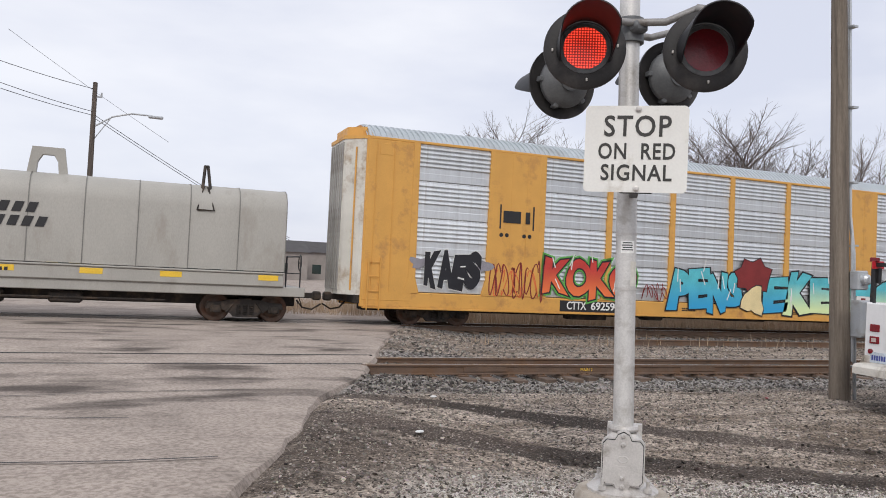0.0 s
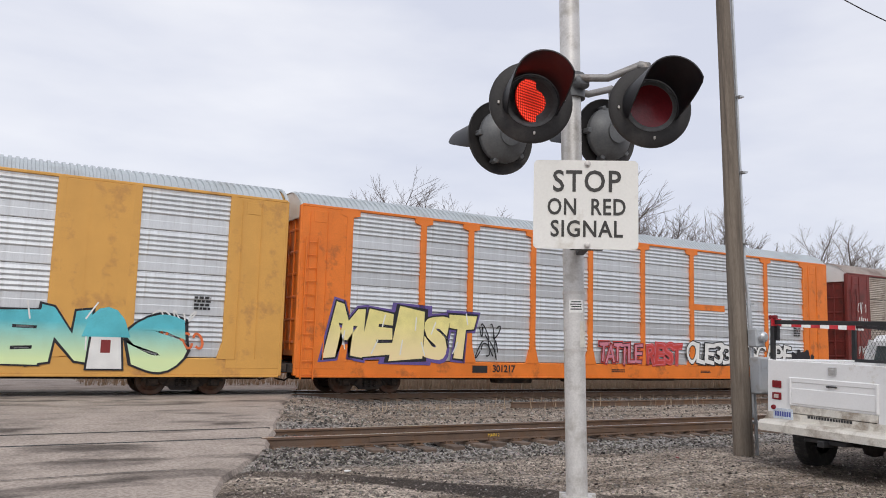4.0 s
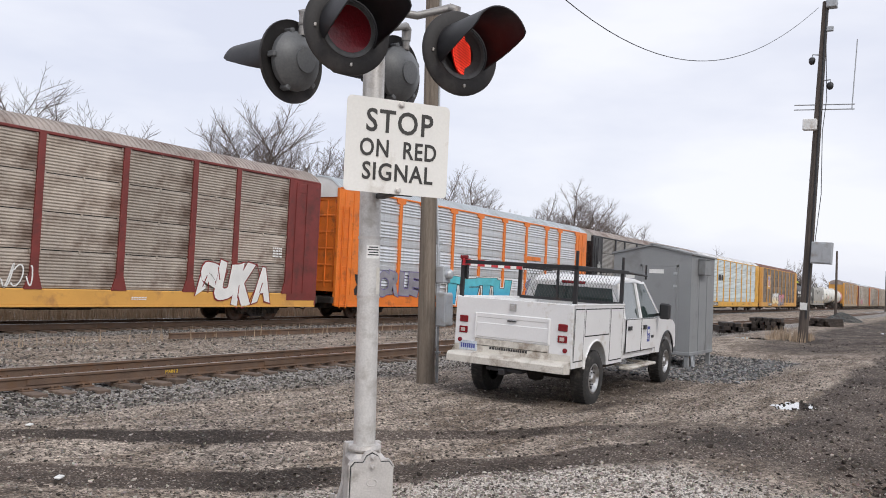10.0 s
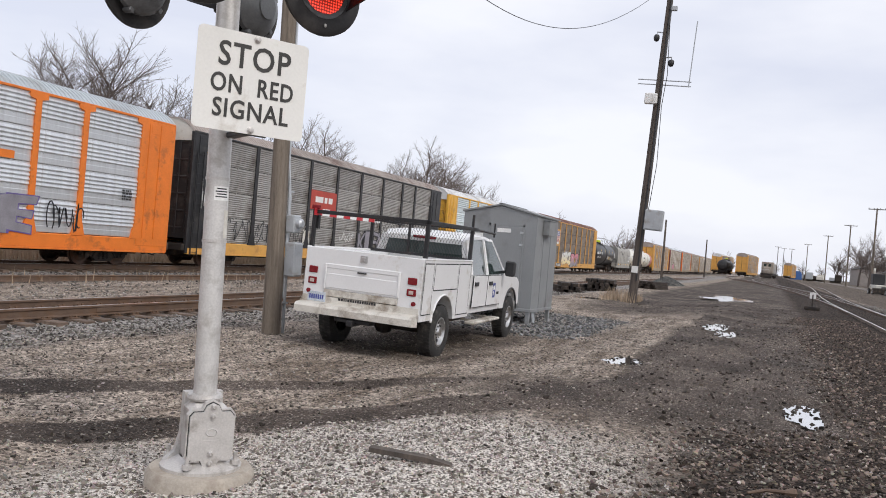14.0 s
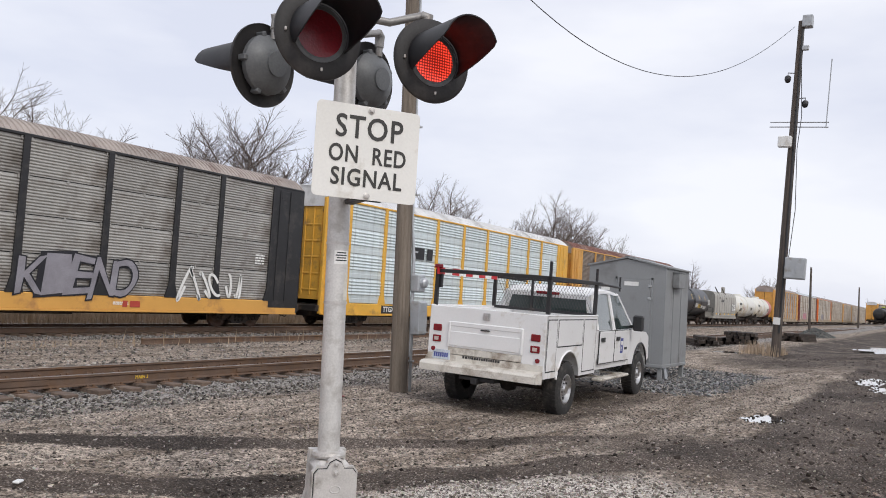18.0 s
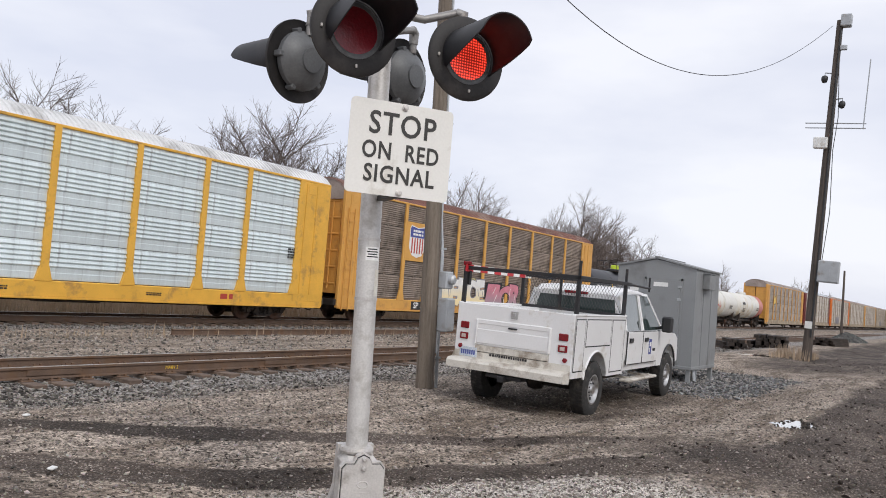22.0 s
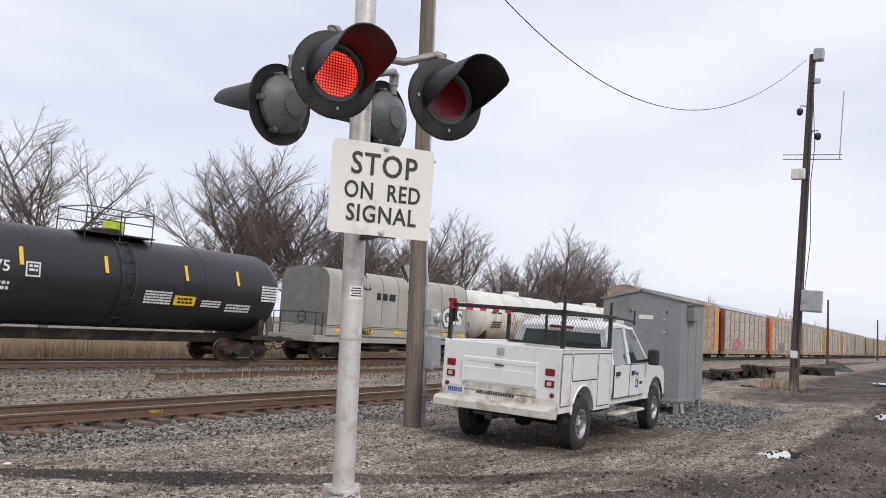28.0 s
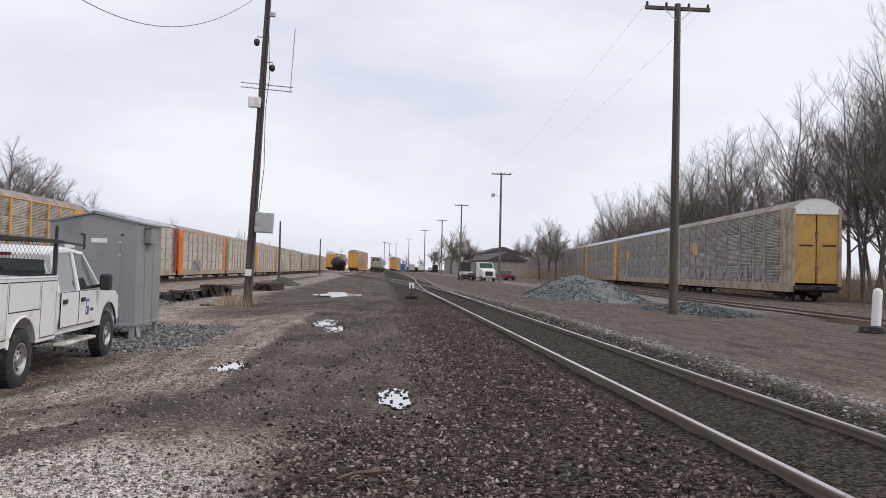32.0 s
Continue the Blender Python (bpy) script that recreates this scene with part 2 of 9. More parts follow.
polewood = mat("weathered_pole_wood", (0.20, 0.165, 0.13), 0.85, 0, 0.3, 2, 30, (0.10, 0.08, 0.065), 0.4, 0.35, (7, 7, 0.35))
darkpole = mat("dark_pole_wood", (0.085, 0.07, 0.06), 0.85, 0, 0.3, 2, 30, (0.14, 0.11, 0.09), 0.4, 0.35, (7, 7, 0.35))
mastmetal = mat("aluminium_mast_paint", (0.64, 0.625, 0.605), 0.45, 0.35, 0.12, 5, 80, (0.40, 0.375, 0.34), 0.28, 0.05)
castmetal = mat("cast_aluminium", (0.60, 0.575, 0.55), 0.48, 0.35, 0.12, 6, 90, (0.30, 0.27, 0.24), 0.28, 0.08)
armgrey = mat("weathered_grey_conduit", (0.30, 0.29, 0.28), 0.5, 0.4, 0.15, 6, 80, (0.16, 0.13, 0.11), 0.3, 0.05)
concrete = mat("weathered_concrete", (0.44, 0.39, 0.33), 0.9, 0, 0.15, 4, 60, (0.30, 0.25, 0.20), 0.35, 0.25)
lampblack = mat("flat_black_lamp_paint", (0.010, 0.010, 0.013), 0.5, 0, 0.25, 4, 60, (0.028, 0.026, 0.026), 0.22, 0.03)
discblack = mat("faded_black_disc_paint", (0.021, 0.019, 0.019), 0.62, 0, 0.25, 4, 60, (0.06, 0.052, 0.048), 0.25, 0.03)
lampgrey = mat("dark_grey_lamp_housing", (0.13, 0.135, 0.14), 0.5, 0.1, 0.15, 4, 60, (0.08, 0.08, 0.08), 0.25, 0.05)
lens_dark = mat("unlit_red_led_disc", (0.20, 0.012, 0.02), 0.22, 0, 0.25, 6, 60)
lens_lit = mat("lit_red_led_disc", (1.0, 0.055, 0.03), 0.3, 0, 0.05, 6, 60, None, 0, 0, (1, 1, 1), 0, 52.0, 1.7)
signwhite = mat("white_sign_sheeting", (0.82, 0.81, 0.77), 0.4, 0, 0.04, 3, 60, (0.58, 0.54, 0.47), 0.12, 0.02)
signblack = mat("faded_black_sign_ink", (0.035, 0.033, 0.03), 0.5, 0, 0.2, 5)
truckwhite = mat("white_car_paint", (0.80, 0.80, 0.80), 0.22, 0, 0.03, 2, 40, (0.52, 0.47, 0.40), 0.10, 0.0)
bumperwhite = mat("scuffed_white_bumper_paint", (0.66, 0.63, 0.57), 0.5, 0.05, 0.1, 5, 60, (0.30, 0.25, 0.20), 0.42, 0.05)
rubber = mat("tyre_rubber", (0.028, 0.027, 0.026), 0.85, 0, 0.25, 8, 60, (0.09, 0.08, 0.07), 0.3, 0.1)
chrome = mat("steel_wheel_rim", (0.60, 0.60, 0.60), 0.3, 0.85, 0.1, 4, 60, (0.25, 0.22, 0.19), 0.25, 0.03)
blacksteel = mat("black_rack_steel", (0.025, 0.025, 0.027), 0.45, 0.2, 0.2, 4, 60, (0.07, 0.05, 0.04), 0.2, 0.05)
plastic = mat("black_plastic", (0.03, 0.03, 0.032), 0.5, 0, 0.15, 6)
redlens = mat("red_tail_lamp_plastic", (0.20, 0.01, 0.016), 0.18, 0, 0.15, 10)
clearlens = mat("clear_reverse_lamp_plastic", (0.55, 0.45, 0.42), 0.2, 0, 0.1, 10)
shedgrey = mat("grey_shed_paint", (0.27, 0.28, 0.285), 0.5, 0.1, 0.08, 1.5, 40, (0.20, 0.20, 0.20), 0.3, 0.03)
boxgrey = mat("grey_enclosure_paint", (0.42, 0.44, 0.46), 0.4, 0.1, 0.1, 4, 60, (0.30, 0.28, 0.26), 0.2, 0.03)
conduit = mat("galvanised_conduit", (0.50, 0.52, 0.54), 0.4, 0.5, 0.15, 5, 60, None, 0, 0.03)
bark = mat("grey_brown_bark", (0.13, 0.108, 0.096), 0.9, 0, 0.3, 3, 30, None, 0, 0.3)
twig = mat("bare_twig_bark", (0.155, 0.125, 0.112), 0.9, 0, 0.25, 1, 10, None, 0, 0.1, rnd=0.15)
drygrass = mat("dry_straw_grass", (0.38, 0.29, 0.205), 0.9, 0, 0.3, 2, 20, None, 0, 0.1)
brick = mat("distant_building_wall", (0.30, 0.27, 0.25), 0.85, 0, 0.15, 1, 20)
darkroof = mat("distant_dark_roof", (0.07, 0.065, 0.065), 0.8, 0, 0.2, 1, 20)
redpaint = mat("red_car_paint", (0.20, 0.02, 0.025), 0.3, 0, 0.1, 2)
bluepaint = mat("blue_tarpaulin", (0.05, 0.13, 0.36), 0.5, 0, 0.15, 2)
stripe_red = mat("red_reflective_tape", (0.50, 0.02, 0.03), 0.35, 0, 0.1, 5)


def glass_mat(name, col, rough=0.03):
    m = bpy.data.materials.new(name)
    m.use_nodes = True
    b = m.node_tree.nodes["Principled BSDF"]
    b.inputs["Base Color"].default_value, b.inputs["Roughness"].default_value = (*col, 1), rough
    b.inputs["Transmission Weight"].default_value, b.inputs["IOR"].default_value = 0.15, 1.45
    b.inputs["Specular IOR Level"].default_value = 0.5
    return m


carglass = glass_mat("tinted_car_glass", (0.045, 0.065, 0.062))


def water_mat():
    m = bpy.data.materials.new("puddle_water")
    m.use_nodes = True
    n, l = m.node_tree.nodes, m.node_tree.links
    b = n["Principled BSDF"]
    b.inputs["Base Color"].default_value, b.inputs["Roughness"].default_value = (0.06, 0.05, 0.045, 1), 0.04
    b.inputs["Specular IOR Level"].default_value, b.inputs["IOR"].default_value = 1.0, 4.5
    return m


puddle_water = water_mat()


# ---- mesh helpers ----
class Geo:
    """Collects vertices and faces of one mesh."""

    def __init__(self):
        self.v, self.f = [], []

    def add(self, vs, fs, m=None):
        o = len(self.v)
        self.v.extend([m @ Vector(p) for p in vs] if m else [Vector(p) for p in vs])
        self.f.extend([tuple(i + o for i in f) for f in fs])
        return self

    def box(self, x0, x1, y0, y1, z0, z1, c=0.0, m=None):
        """A box, its edges chamfered by c."""
        if c <= 0:
            vs = [(x, y, z) for x in (x0, x1) for y in (y0, y1) for z in (z0, z1)]
            fs = [(0, 1, 3, 2), (4, 6, 7, 5), (0, 4, 5, 1), (2, 3, 7, 6), (0, 2, 6, 4), (1, 5, 7, 3)]
            return self.add(vs, fs, m)
        vs, idx = [], {}
        lo, hi = (x0, y0, z0), (x1, y1, z1)
        c = min([c] + [(hi[k] - lo[k]) * 0.45 for k in range(3)])
        for s in [(a, b, d) for a in (0, 1) for b in (0, 1) for d in (0, 1)]:
            for ax in range(3):
                p = [(hi[k] if s[k] else lo[k]) if k == ax else ((hi[k] - c) if s[k] else (lo[k] + c)) for k in range(3)]
                idx[s, ax] = len(vs)
                vs.append(p)
        fs = []
        for ax in range(3):
            o = [k for k in range(3) if k != ax]
            for e in (0, 1):
                def key(a, b):
                    s = [0, 0, 0]
                    s[ax], s[o[0]], s[o[1]] = e, a, b
                    return tuple(s)
                fs.append(tuple(idx[key(a, b), ax] for a, b in ((0, 0), (1, 0), (1, 1), (0, 1))))
        for ax in range(3):
            o = [k for k in range(3) if k != ax]
            for a in (0, 1):
                for b in (0, 1):
                    s0, s1 = [0, 0, 0], [0, 0, 0]
                    s0[ax], s1[ax] = 0, 1
                    s0[o[0]] = s1[o[0]] = a
                    s0[o[1]] = s1[o[1]] = b
                    s0, s1 = tuple(s0), tuple(s1)
                    fs.append((idx[s0, o[0]], idx[s1, o[0]], idx[s1, o[1]], idx[s0, o[1]]))
        for s in [(a, b, d) for a in (0, 1) for b in (0, 1) for d in (0, 1)]:
            fs.append((idx[s, 0], idx[s, 1], idx[s, 2]))
        return self.add(vs, fs, m)

    def tube(self, pts, r, n=8, caps=True):
        """A tube along points; r a number or one radius a point."""
        pts = [Vector(p) for p in pts]
        rs = r if isinstance(r, (list, tuple)) else [r] * len(pts)
        o = len(self.v)
        up = Vector((0, 0, 1))
        for i, p in enumerate(pts):
            d = (pts[min(i + 1, len(pts) - 1)] - pts[max(i - 1, 0)]).normalized()
            a = d.cross(up if abs(d.z) < 0.9 else Vector((1, 0, 0))).normalized()
            b = d.cross(a)
            for k in range(n):
                t = 2 * math.pi * k / n
                self.v.append(p + (a * math.cos(t) + b * math.sin(t)) * rs[i])
        for i in range(len(pts) - 1):
            for k in range(n):
                self.f.append((o + i * n + k, o + i * n + (k + 1) % n, o + (i + 1) * n + (k + 1) % n, o + (i + 1) * n + k))
        if caps:
            self.f.append(tuple(o + k for k in range(n)))
            self.f.append(tuple(o + (len(pts) - 1) * n + k for k in range(n)))
        return self

    def lathe(self, prof, n=24, m=None, arc=(0, 2 * math.pi)):
        """Turns (radius, height) pairs round z."""
        full = abs(arc[1] - arc[0] - 2 * math.pi) < 1e-6
        cols = n if full else n + 1
        vs, fs = [], []
        for rr, h in prof:
            for k in range(cols):
                t = arc[0] + (arc[1] - arc[0]) * k / n
                vs.append((rr * math.cos(t), rr * math.sin(t), h))
        for i in range(len(prof) - 1):
            for k in range(n):
                k2 = (k + 1) % cols if full else k + 1
                fs.append((i * cols + k, i * cols + k2, (i + 1) * cols + k2, (i + 1) * cols + k))
        return self.add(vs, fs, m)

    def prism(self, poly, d0, d1, axis="y", m=None):
        """A polygon given in the two other axes, swept along axis from d0 to d1."""
        k = len(poly)
        put = {"x": lambda a, b, d: (d, a, b), "y": lambda a, b, d: (a, d, b), "z": lambda a, b, d: (a, b, d)}[axis]
        vs = [put(a, b, d0) for a, b in poly] + [put(a, b, d1) for a, b in poly]
        fs = [tuple(range(k)), tuple(range(2 * k - 1, k - 1, -1))] + [(i, (i + 1) % k, k + (i + 1) % k, k + i) for i in range(k)]
        return self.add(vs, fs, m)

    def mesh(self, name, material=None, smooth=0.0):
        me = bpy.data.meshes.new(name)
        me.from_pydata([tuple(p) for p in self.v], [], self.f)
        bm = bmesh.new()
        bm.from_mesh(me)
        bmesh.ops.recalc_face_normals(bm, faces=bm.faces)
        bm.to_mesh(me)
        bm.free()
        if material:
            me.materials.append(material)
        if smooth:
            me.polygons.foreach_set("use_smooth", [True] * len(me.polygons))
            me.set_sharp_from_angle(angle=radians(smooth))
        return me


def part(name, geo, material, parent=None, label="", at=None, smooth=0.0):
    """Links a Geo, or a mesh that is shared, as one object under a thing or a part."""
    me = geo if isinstance(geo, bpy.types.Mesh) else geo.mesh(name, material, smooth)
    ob = new(name, me)
    if parent is not None:
        ob.parent = parent
    if at is not None:
        ob.matrix_basis = at
    if label:
        ob["label"] = label
    return ob


def thing(name, m, label, category, group="", kind=""):
    ob = new(name)
    ob.empty_display_size = 0.3
    ob.matrix_basis = m
    return tagged(ob, label, category, group, kind)


def letters(text, size, material, name="letter", width=0.0, bold=0.0, space=1.0):
    """Flat letters of the built-in font, one mesh each, the word centred on the origin."""
    cu = bpy.data.curves.new(name, "FONT")
    cu.body, cu.size, cu.align_x, cu.align_y, cu.extrude, cu.resolution_u, cu.offset = text, size, "CENTER", "CENTER", 0.002, 3, bold
    cu.space_character = space
    ob = bpy.data.objects.new(name, cu)
    me = bpy.data.meshes.new_from_object(ob)
    bpy.data.objects.remove(ob)
    xs = [v.co.x for v in me.vertices]
    k = width / (max(xs) - min(xs)) if width else 1.0
    bm = bmesh.new()
    bm.from_mesh(me)
    bm.verts.ensure_lookup_table()
    seen, out = set(), []
    for v in bm.verts:
        if v.index in seen:
            continue
        stack, isle = [v], []
        seen.add(v.index)
        while stack:
            q = stack.pop()
            isle.append(q)
            for e in q.link_edges:
                o = e.other_vert(q)
                if o.index not in seen:
                    seen.add(o.index)
                    stack.append(o)
        ids = {q.index: n for n, q in enumerate(isle)}
        fs = {f for q in isle for f in q.link_faces}
        m2 = bpy.data.meshes.new(name)
        m2.from_pydata([(q.co.x * k, q.co.y, q.co.z) for q in isle], [], [[ids[q.index] for q in f.verts] for f in fs])
        m2.materials.append(material)
        out.append(m2)
    bm.free()
    return out


def lettering(meshes, parent, m, label="", name="letter"):
    for me in meshes:
        part(name, me, None, parent, label, m)


FACE_S = pose(0, 0, 0, 90, 0, 0)  # letters upright, read from -y
rng = random.Random(7)


# ---- plan ----
RAIL_T, RAIL_2, RAIL_R = -0.30, -0.15, 0.20   # rail tops: train's track, second main, right-hand track
Y_T, Y_2, Y_R = 25.8, 13.5, -3.2              # centre lines
GAUGE = 0.7535


def sm(a, b, t):
    t = np.clip((t - a) / (b - a), 0, 1)
    return t * t * (3 - 2 * t)


def road_top(y):
    return 0.025 - 0.175 * sm(4.5, 11.5, y) - 0.15 * sm(16, 24, y)


def road_edge(y):
    return 1.89 + (y - 4.48) * 0.385 - 0.14 * np.exp(-((y - 8.2) / 2.0) ** 2)


def ground_z(x, y):
    """Height of the ground, without its small relief."""
    z = -0.21 * sm(2.5, 5.4, y) + 0.06 * sm(6.2, 8.0, y) - 0.26 * sm(9.0, 11.6, y) - 0.15 * sm(17.0, 23.0, y)
    lift = sm(3.2, 0.0, x - road_edge(y)) * sm(-8, -4, y) * sm(31, 27, y)
    z = z + lift * (road_top(y) - 0.03 - z) * (1 - 0.6 * sm(11.6, 12.2, y) * sm(15.4, 14.8, y))
    z = z + 0.06 * sm(-0.8, -2.2, y)
    z = z + 0.30 * sm(90, 240, x) * sm(20.5, 15.0, y)
    return z


# ---- ground ----
def vnoise(x, y, s, seed=0):
    """Smooth value noise in 0..1 on arrays."""
    x, y = np.asarray(x, float) / s, np.asarray(y, float) / s
    i, j = np.floor(x).astype(np.int64), np.floor(y).astype(np.int64)
    u, v = x - i, y - j
    u, v = u * u * (3 - 2 * u), v * v * (3 - 2 * v)

    def h(a, b):
        k = (a * 374761393 + b * 668265263 + seed * 974634777) & 0xFFFFFFFF
        k = ((k ^ (k >> 13)) * 1274126177) & 0xFFFFFFFF
        return ((k ^ (k >> 16)) & 0xFFFF) / 65535.0

    return (h(i, j) * (1 - u) + h(i + 1, j) * u) * (1 - v) + (h(i, j + 1) * (1 - u) + h(i + 1, j + 1) * u) * v


PUDDLES = [  # x, y, half-length, half-width
    (10.35, 0.35, 0.85, 0.23), (13.35, 2.90, 0.62, 0.30), (23.5, 2.12, 1.5, 0.36), (21.3, 1.76, 1.1, 0.30),
    (48.4, 2.9, 4.2, 1.35), (35.4, 8.3, 1.0, 0.8), (27.0, -16.2, 2.2, 0.8)]


def mud_mask(x, y):
    """1 on wet mud, 0 on loose gravel."""
    w = (vnoise(x, y, 2.3, 3) - 0.5) * 1.3 + (vnoise(x, y, 0.7, 4) - 0.5) * 0.5
    lane = sm(7.0, 10.5, x + w) * sm(4.9, 4.0, y + w * 0.7 - 0.012 * (x - 8)) * sm(-1.2, 0.9, y + w * 0.5)
    lane = lane * (1 - 0.75 * sm(8, 12, x) * sm(1.3, 0.7, np.abs(y - 3.7 + 0.3 * w)))
    c = y + 0.8 * x
    rut1 = sm(0.66, 0.34, np.abs(c - 10.1 + 0.4 * w)) * sm(10, 8, x)
    rut2 = sm(0.48, 0.22, np.abs(c - 12.35 + 0.4 * w)) * sm(11.5, 9.5, x) * 0.9
    rut3 = sm(0.40, 0.15, np.abs(c - 8.95 + 0.5 * w)) * 0.6 * sm(4.2, 3.2, x)
    far = sm(20, 34, x) * sm(-1.5, 0.5, y) * sm(9.0, 6.5, y) * 0.75
    wetside = sm(8.6, 8.0, y) * sm(4.9, 5.4, y) * sm(10.5, 11.5, x) * sm(18.5, 17, x) * 0.55
    haul = (sm(1.2, 0.4, np.abs(y + 7.0 + 0.4 * w)) + sm(1.2, 0.4, np.abs(y + 9.4 + 0.4 * w))) * 0.35 * sm(8, 14, x)
    near_road = sm(2.6, 0.4, x - road_edge(y) + 0.6 * w) * sm(9.5, 7.5, y) * sm(3.8, 5.0, y) * 0.55
    return np.clip(np.maximum.reduce([lane, rut1, rut2, rut3, far, wetside, haul, near_road]), 0, 1)


def white_mask(x, y):
    """1 on the pale crushed stone by the signal."""
    w = (vnoise(x, y, 1.1, 8) - 0.5) * 1.4
    return 0.95 * sm(9.9, 9.3, y + 0.8 * x + 0.5 * w) * sm(2.6, 1.4, np.hypot((x - 5.2) * 0.80, y - 3.3) + w * 0.8) * sm(-0.3, 0.4, x - road_edge(y) - 0.7)


def relief(x, y):
    m = mud_mask(x, y)
    r = (vnoise(x, y, 1.7, 1) - 0.5) * 0.05 + (vnoise(x, y, 0.42, 2) - 0.5) * (0.026 + 0.012 * m)
    for px, py, a, b in PUDDLES:
        r = r * (1 - 0.7 * sm(1.8, 1.0, np.hypot((x - px) / a, (y - py) / b))) - 0.05 * sm(1.5, 0.75, np.hypot((x - px) / a, (y - py) / b))
    # gravel heaps are things of their own; the verge of the right-hand track is a low ridge of stone
    r = r + 0.12 * sm(0.55, 0.1, np.abs(y + 5.0)) * sm(2, 6, x) * sm(60, 40, x)
    return r


def sheet(name, xs, ys, zf, material, skip=None, attrs=()):
    X, Y = np.meshgrid(xs, ys)
    Z = zf(X, Y)
    nx, ny = len(xs), len(ys)
    me = bpy.data.meshes.new(name)
    idx = np.arange(nx * ny).reshape(ny, nx)
    q = np.stack([idx[:-1, :-1], idx[:-1, 1:], idx[1:, 1:], idx[1:, :-1]], -1).reshape(-1, 4)
    me.from_pydata(np.stack([X, Y, Z], -1).reshape(-1, 3).tolist(), [], q.tolist())
    me.materials.append(material)
    me.polygons.foreach_set("use_smooth", [True] * len(me.polygons))
    for an, fn in attrs:
        a = me.attributes.new(an, "FLOAT", "POINT")
        a.data.foreach_set("value", fn(X, Y).astype(np.float32).ravel())
    return new(name, me)


def ground_material():
    m = bpy.data.materials.new("gravel_and_mud")
    m.use_nodes = True
    n, l = m.node_tree.nodes, m.node_tree.links
    b = n["Principled BSDF"]
    geo = n.new("ShaderNodeNewGeometry")

    def tex(kind, s, detail=4.0):
        t = n.new(kind)
        t.inputs["Scale"].default_value = s
        if kind == "ShaderNodeTexNoise":
            t.inputs["Detail"].default_value, t.inputs["Roughness"].default_value = detail, 0.6
        l.new(geo.outputs["Position"], t.inputs["Vector"])
        return t

    def ramp(src, p0, c0, p1, c1):
        r = n.new("ShaderNodeValToRGB")
        r.color_ramp.elements[0].position, r.color_ramp.elements[0].color = p0, (*c0, 1)
        r.color_ramp.elements[1].position, r.color_ramp.elements[1].color = p1, (*c1, 1)
        l.new(src, r.inputs["Fac"])
        return r.outputs["Color"]

    def mix(f, a, c, mode="MIX"):
        x = n.new("ShaderNodeMix")
        x.data_type, x.blend_type = "RGBA", mode
        if isinstance(f, float):
            x.inputs[0].default_value = f
        else:
            l.new(f, x.inputs[0])
        l.new(a, x.inputs[6])
        l.new(c, x.inputs[7])
        return x.outputs[2]

    v1, v2, v3 = tex("ShaderNodeTexVoronoi", 33), tex("ShaderNodeTexVoronoi", 70), tex("ShaderNodeTexVoronoi", 13)
    nz, nb, nf = tex("ShaderNodeTexNoise", 7.0), tex("ShaderNodeTexNoise", 0.6), tex("ShaderNodeTexNoise", 38.0)
    smear = tex("ShaderNodeTexNoise", 1.0, 7.0)
    sc = n.new("ShaderNodeMapping")
    sc.inputs["Scale"].default_value = (0.55, 2.6, 1.0)
    l.new(geo.outputs["Position"], sc.inputs["Vector"])
    l.new(sc.outputs["Vector"], smear.inputs["Vector"])

    def split(v):
        q = n.new("ShaderNodeSeparateColor")
        l.new(v.outputs["Color"], q.inputs[0])
        return q

    sep, sep2, sep3 = split(v1), split(v2), split(v3)
    stones = ramp(sep.outputs[0], 0.06, (0.040, 0.033, 0.027), 0.88, (0.60, 0.53, 0.465))
    small = ramp(sep2.outputs[1], 0.10, (0.042, 0.035, 0.029), 0.88, (0.60, 0.525, 0.46))
    gravel = mix(ramp(nz.outputs["Fac"], 0.42, (0, 0, 0), 0.58, (1, 1, 1)), stones, small)
    big = ramp(sep3.outputs[2], 0.2, (0.66, 0.64, 0.62), 0.9, (1.25, 1.23, 1.2))
    gravel = mix(0.7, gravel, big, "MULTIPLY")
    gravel = mix(0.75, gravel, ramp(nb.outputs["Fac"], 0.36, (0.74, 0.70, 0.66), 0.62, (1.08, 1.06, 1.03)), "MULTIPLY")
    gravel = mix(0.85, gravel, ramp(smear.outputs["Fac"], 0.38, (0.50, 0.46, 0.42), 0.54, (1.08, 1.07, 1.06)), "MULTIPLY")
    white = ramp(sep2.outputs[0], 0.08, (0.15, 0.132, 0.115), 0.72, (0.84, 0.78, 0.71))
    fines = ramp(nf.outputs["Fac"], 0.34, (0.036, 0.028, 0.0225), 0.66, (0.165, 0.131, 0.108))
    pebble = ramp(sep2.outputs[0], 0.80, (0, 0, 0), 0.84, (0.8, 0.8, 0.8))
    mudc = mix(pebble, fines, small)
    mudc = mix(0.8, mudc, ramp(smear.outputs["Fac"], 0.34, (0.55, 0.52, 0.50), 0.58, (1.0, 1.0, 1.0)), "MULTIPLY")
    damp = tex("ShaderNodeTexNoise", 0.42, 6.0)
    mudc = mix(0.9, mudc, ramp(damp.outputs["Fac"], 0.40, (0.42, 0.40, 0.385), 0.60, (1.12, 1.10, 1.08)), "MULTIPLY")
    soil = ramp(sep.outputs[1], 0.34, (0.014, 0.0105, 0.0085), 0.97, (0.125, 0.096, 0.080))
    soil = mix(0.5, soil, ramp(nf.outputs["Fac"], 0.3, (0.35, 0.32, 0.3), 0.7, (1.1, 1.05, 1.0)), "MULTIPLY")
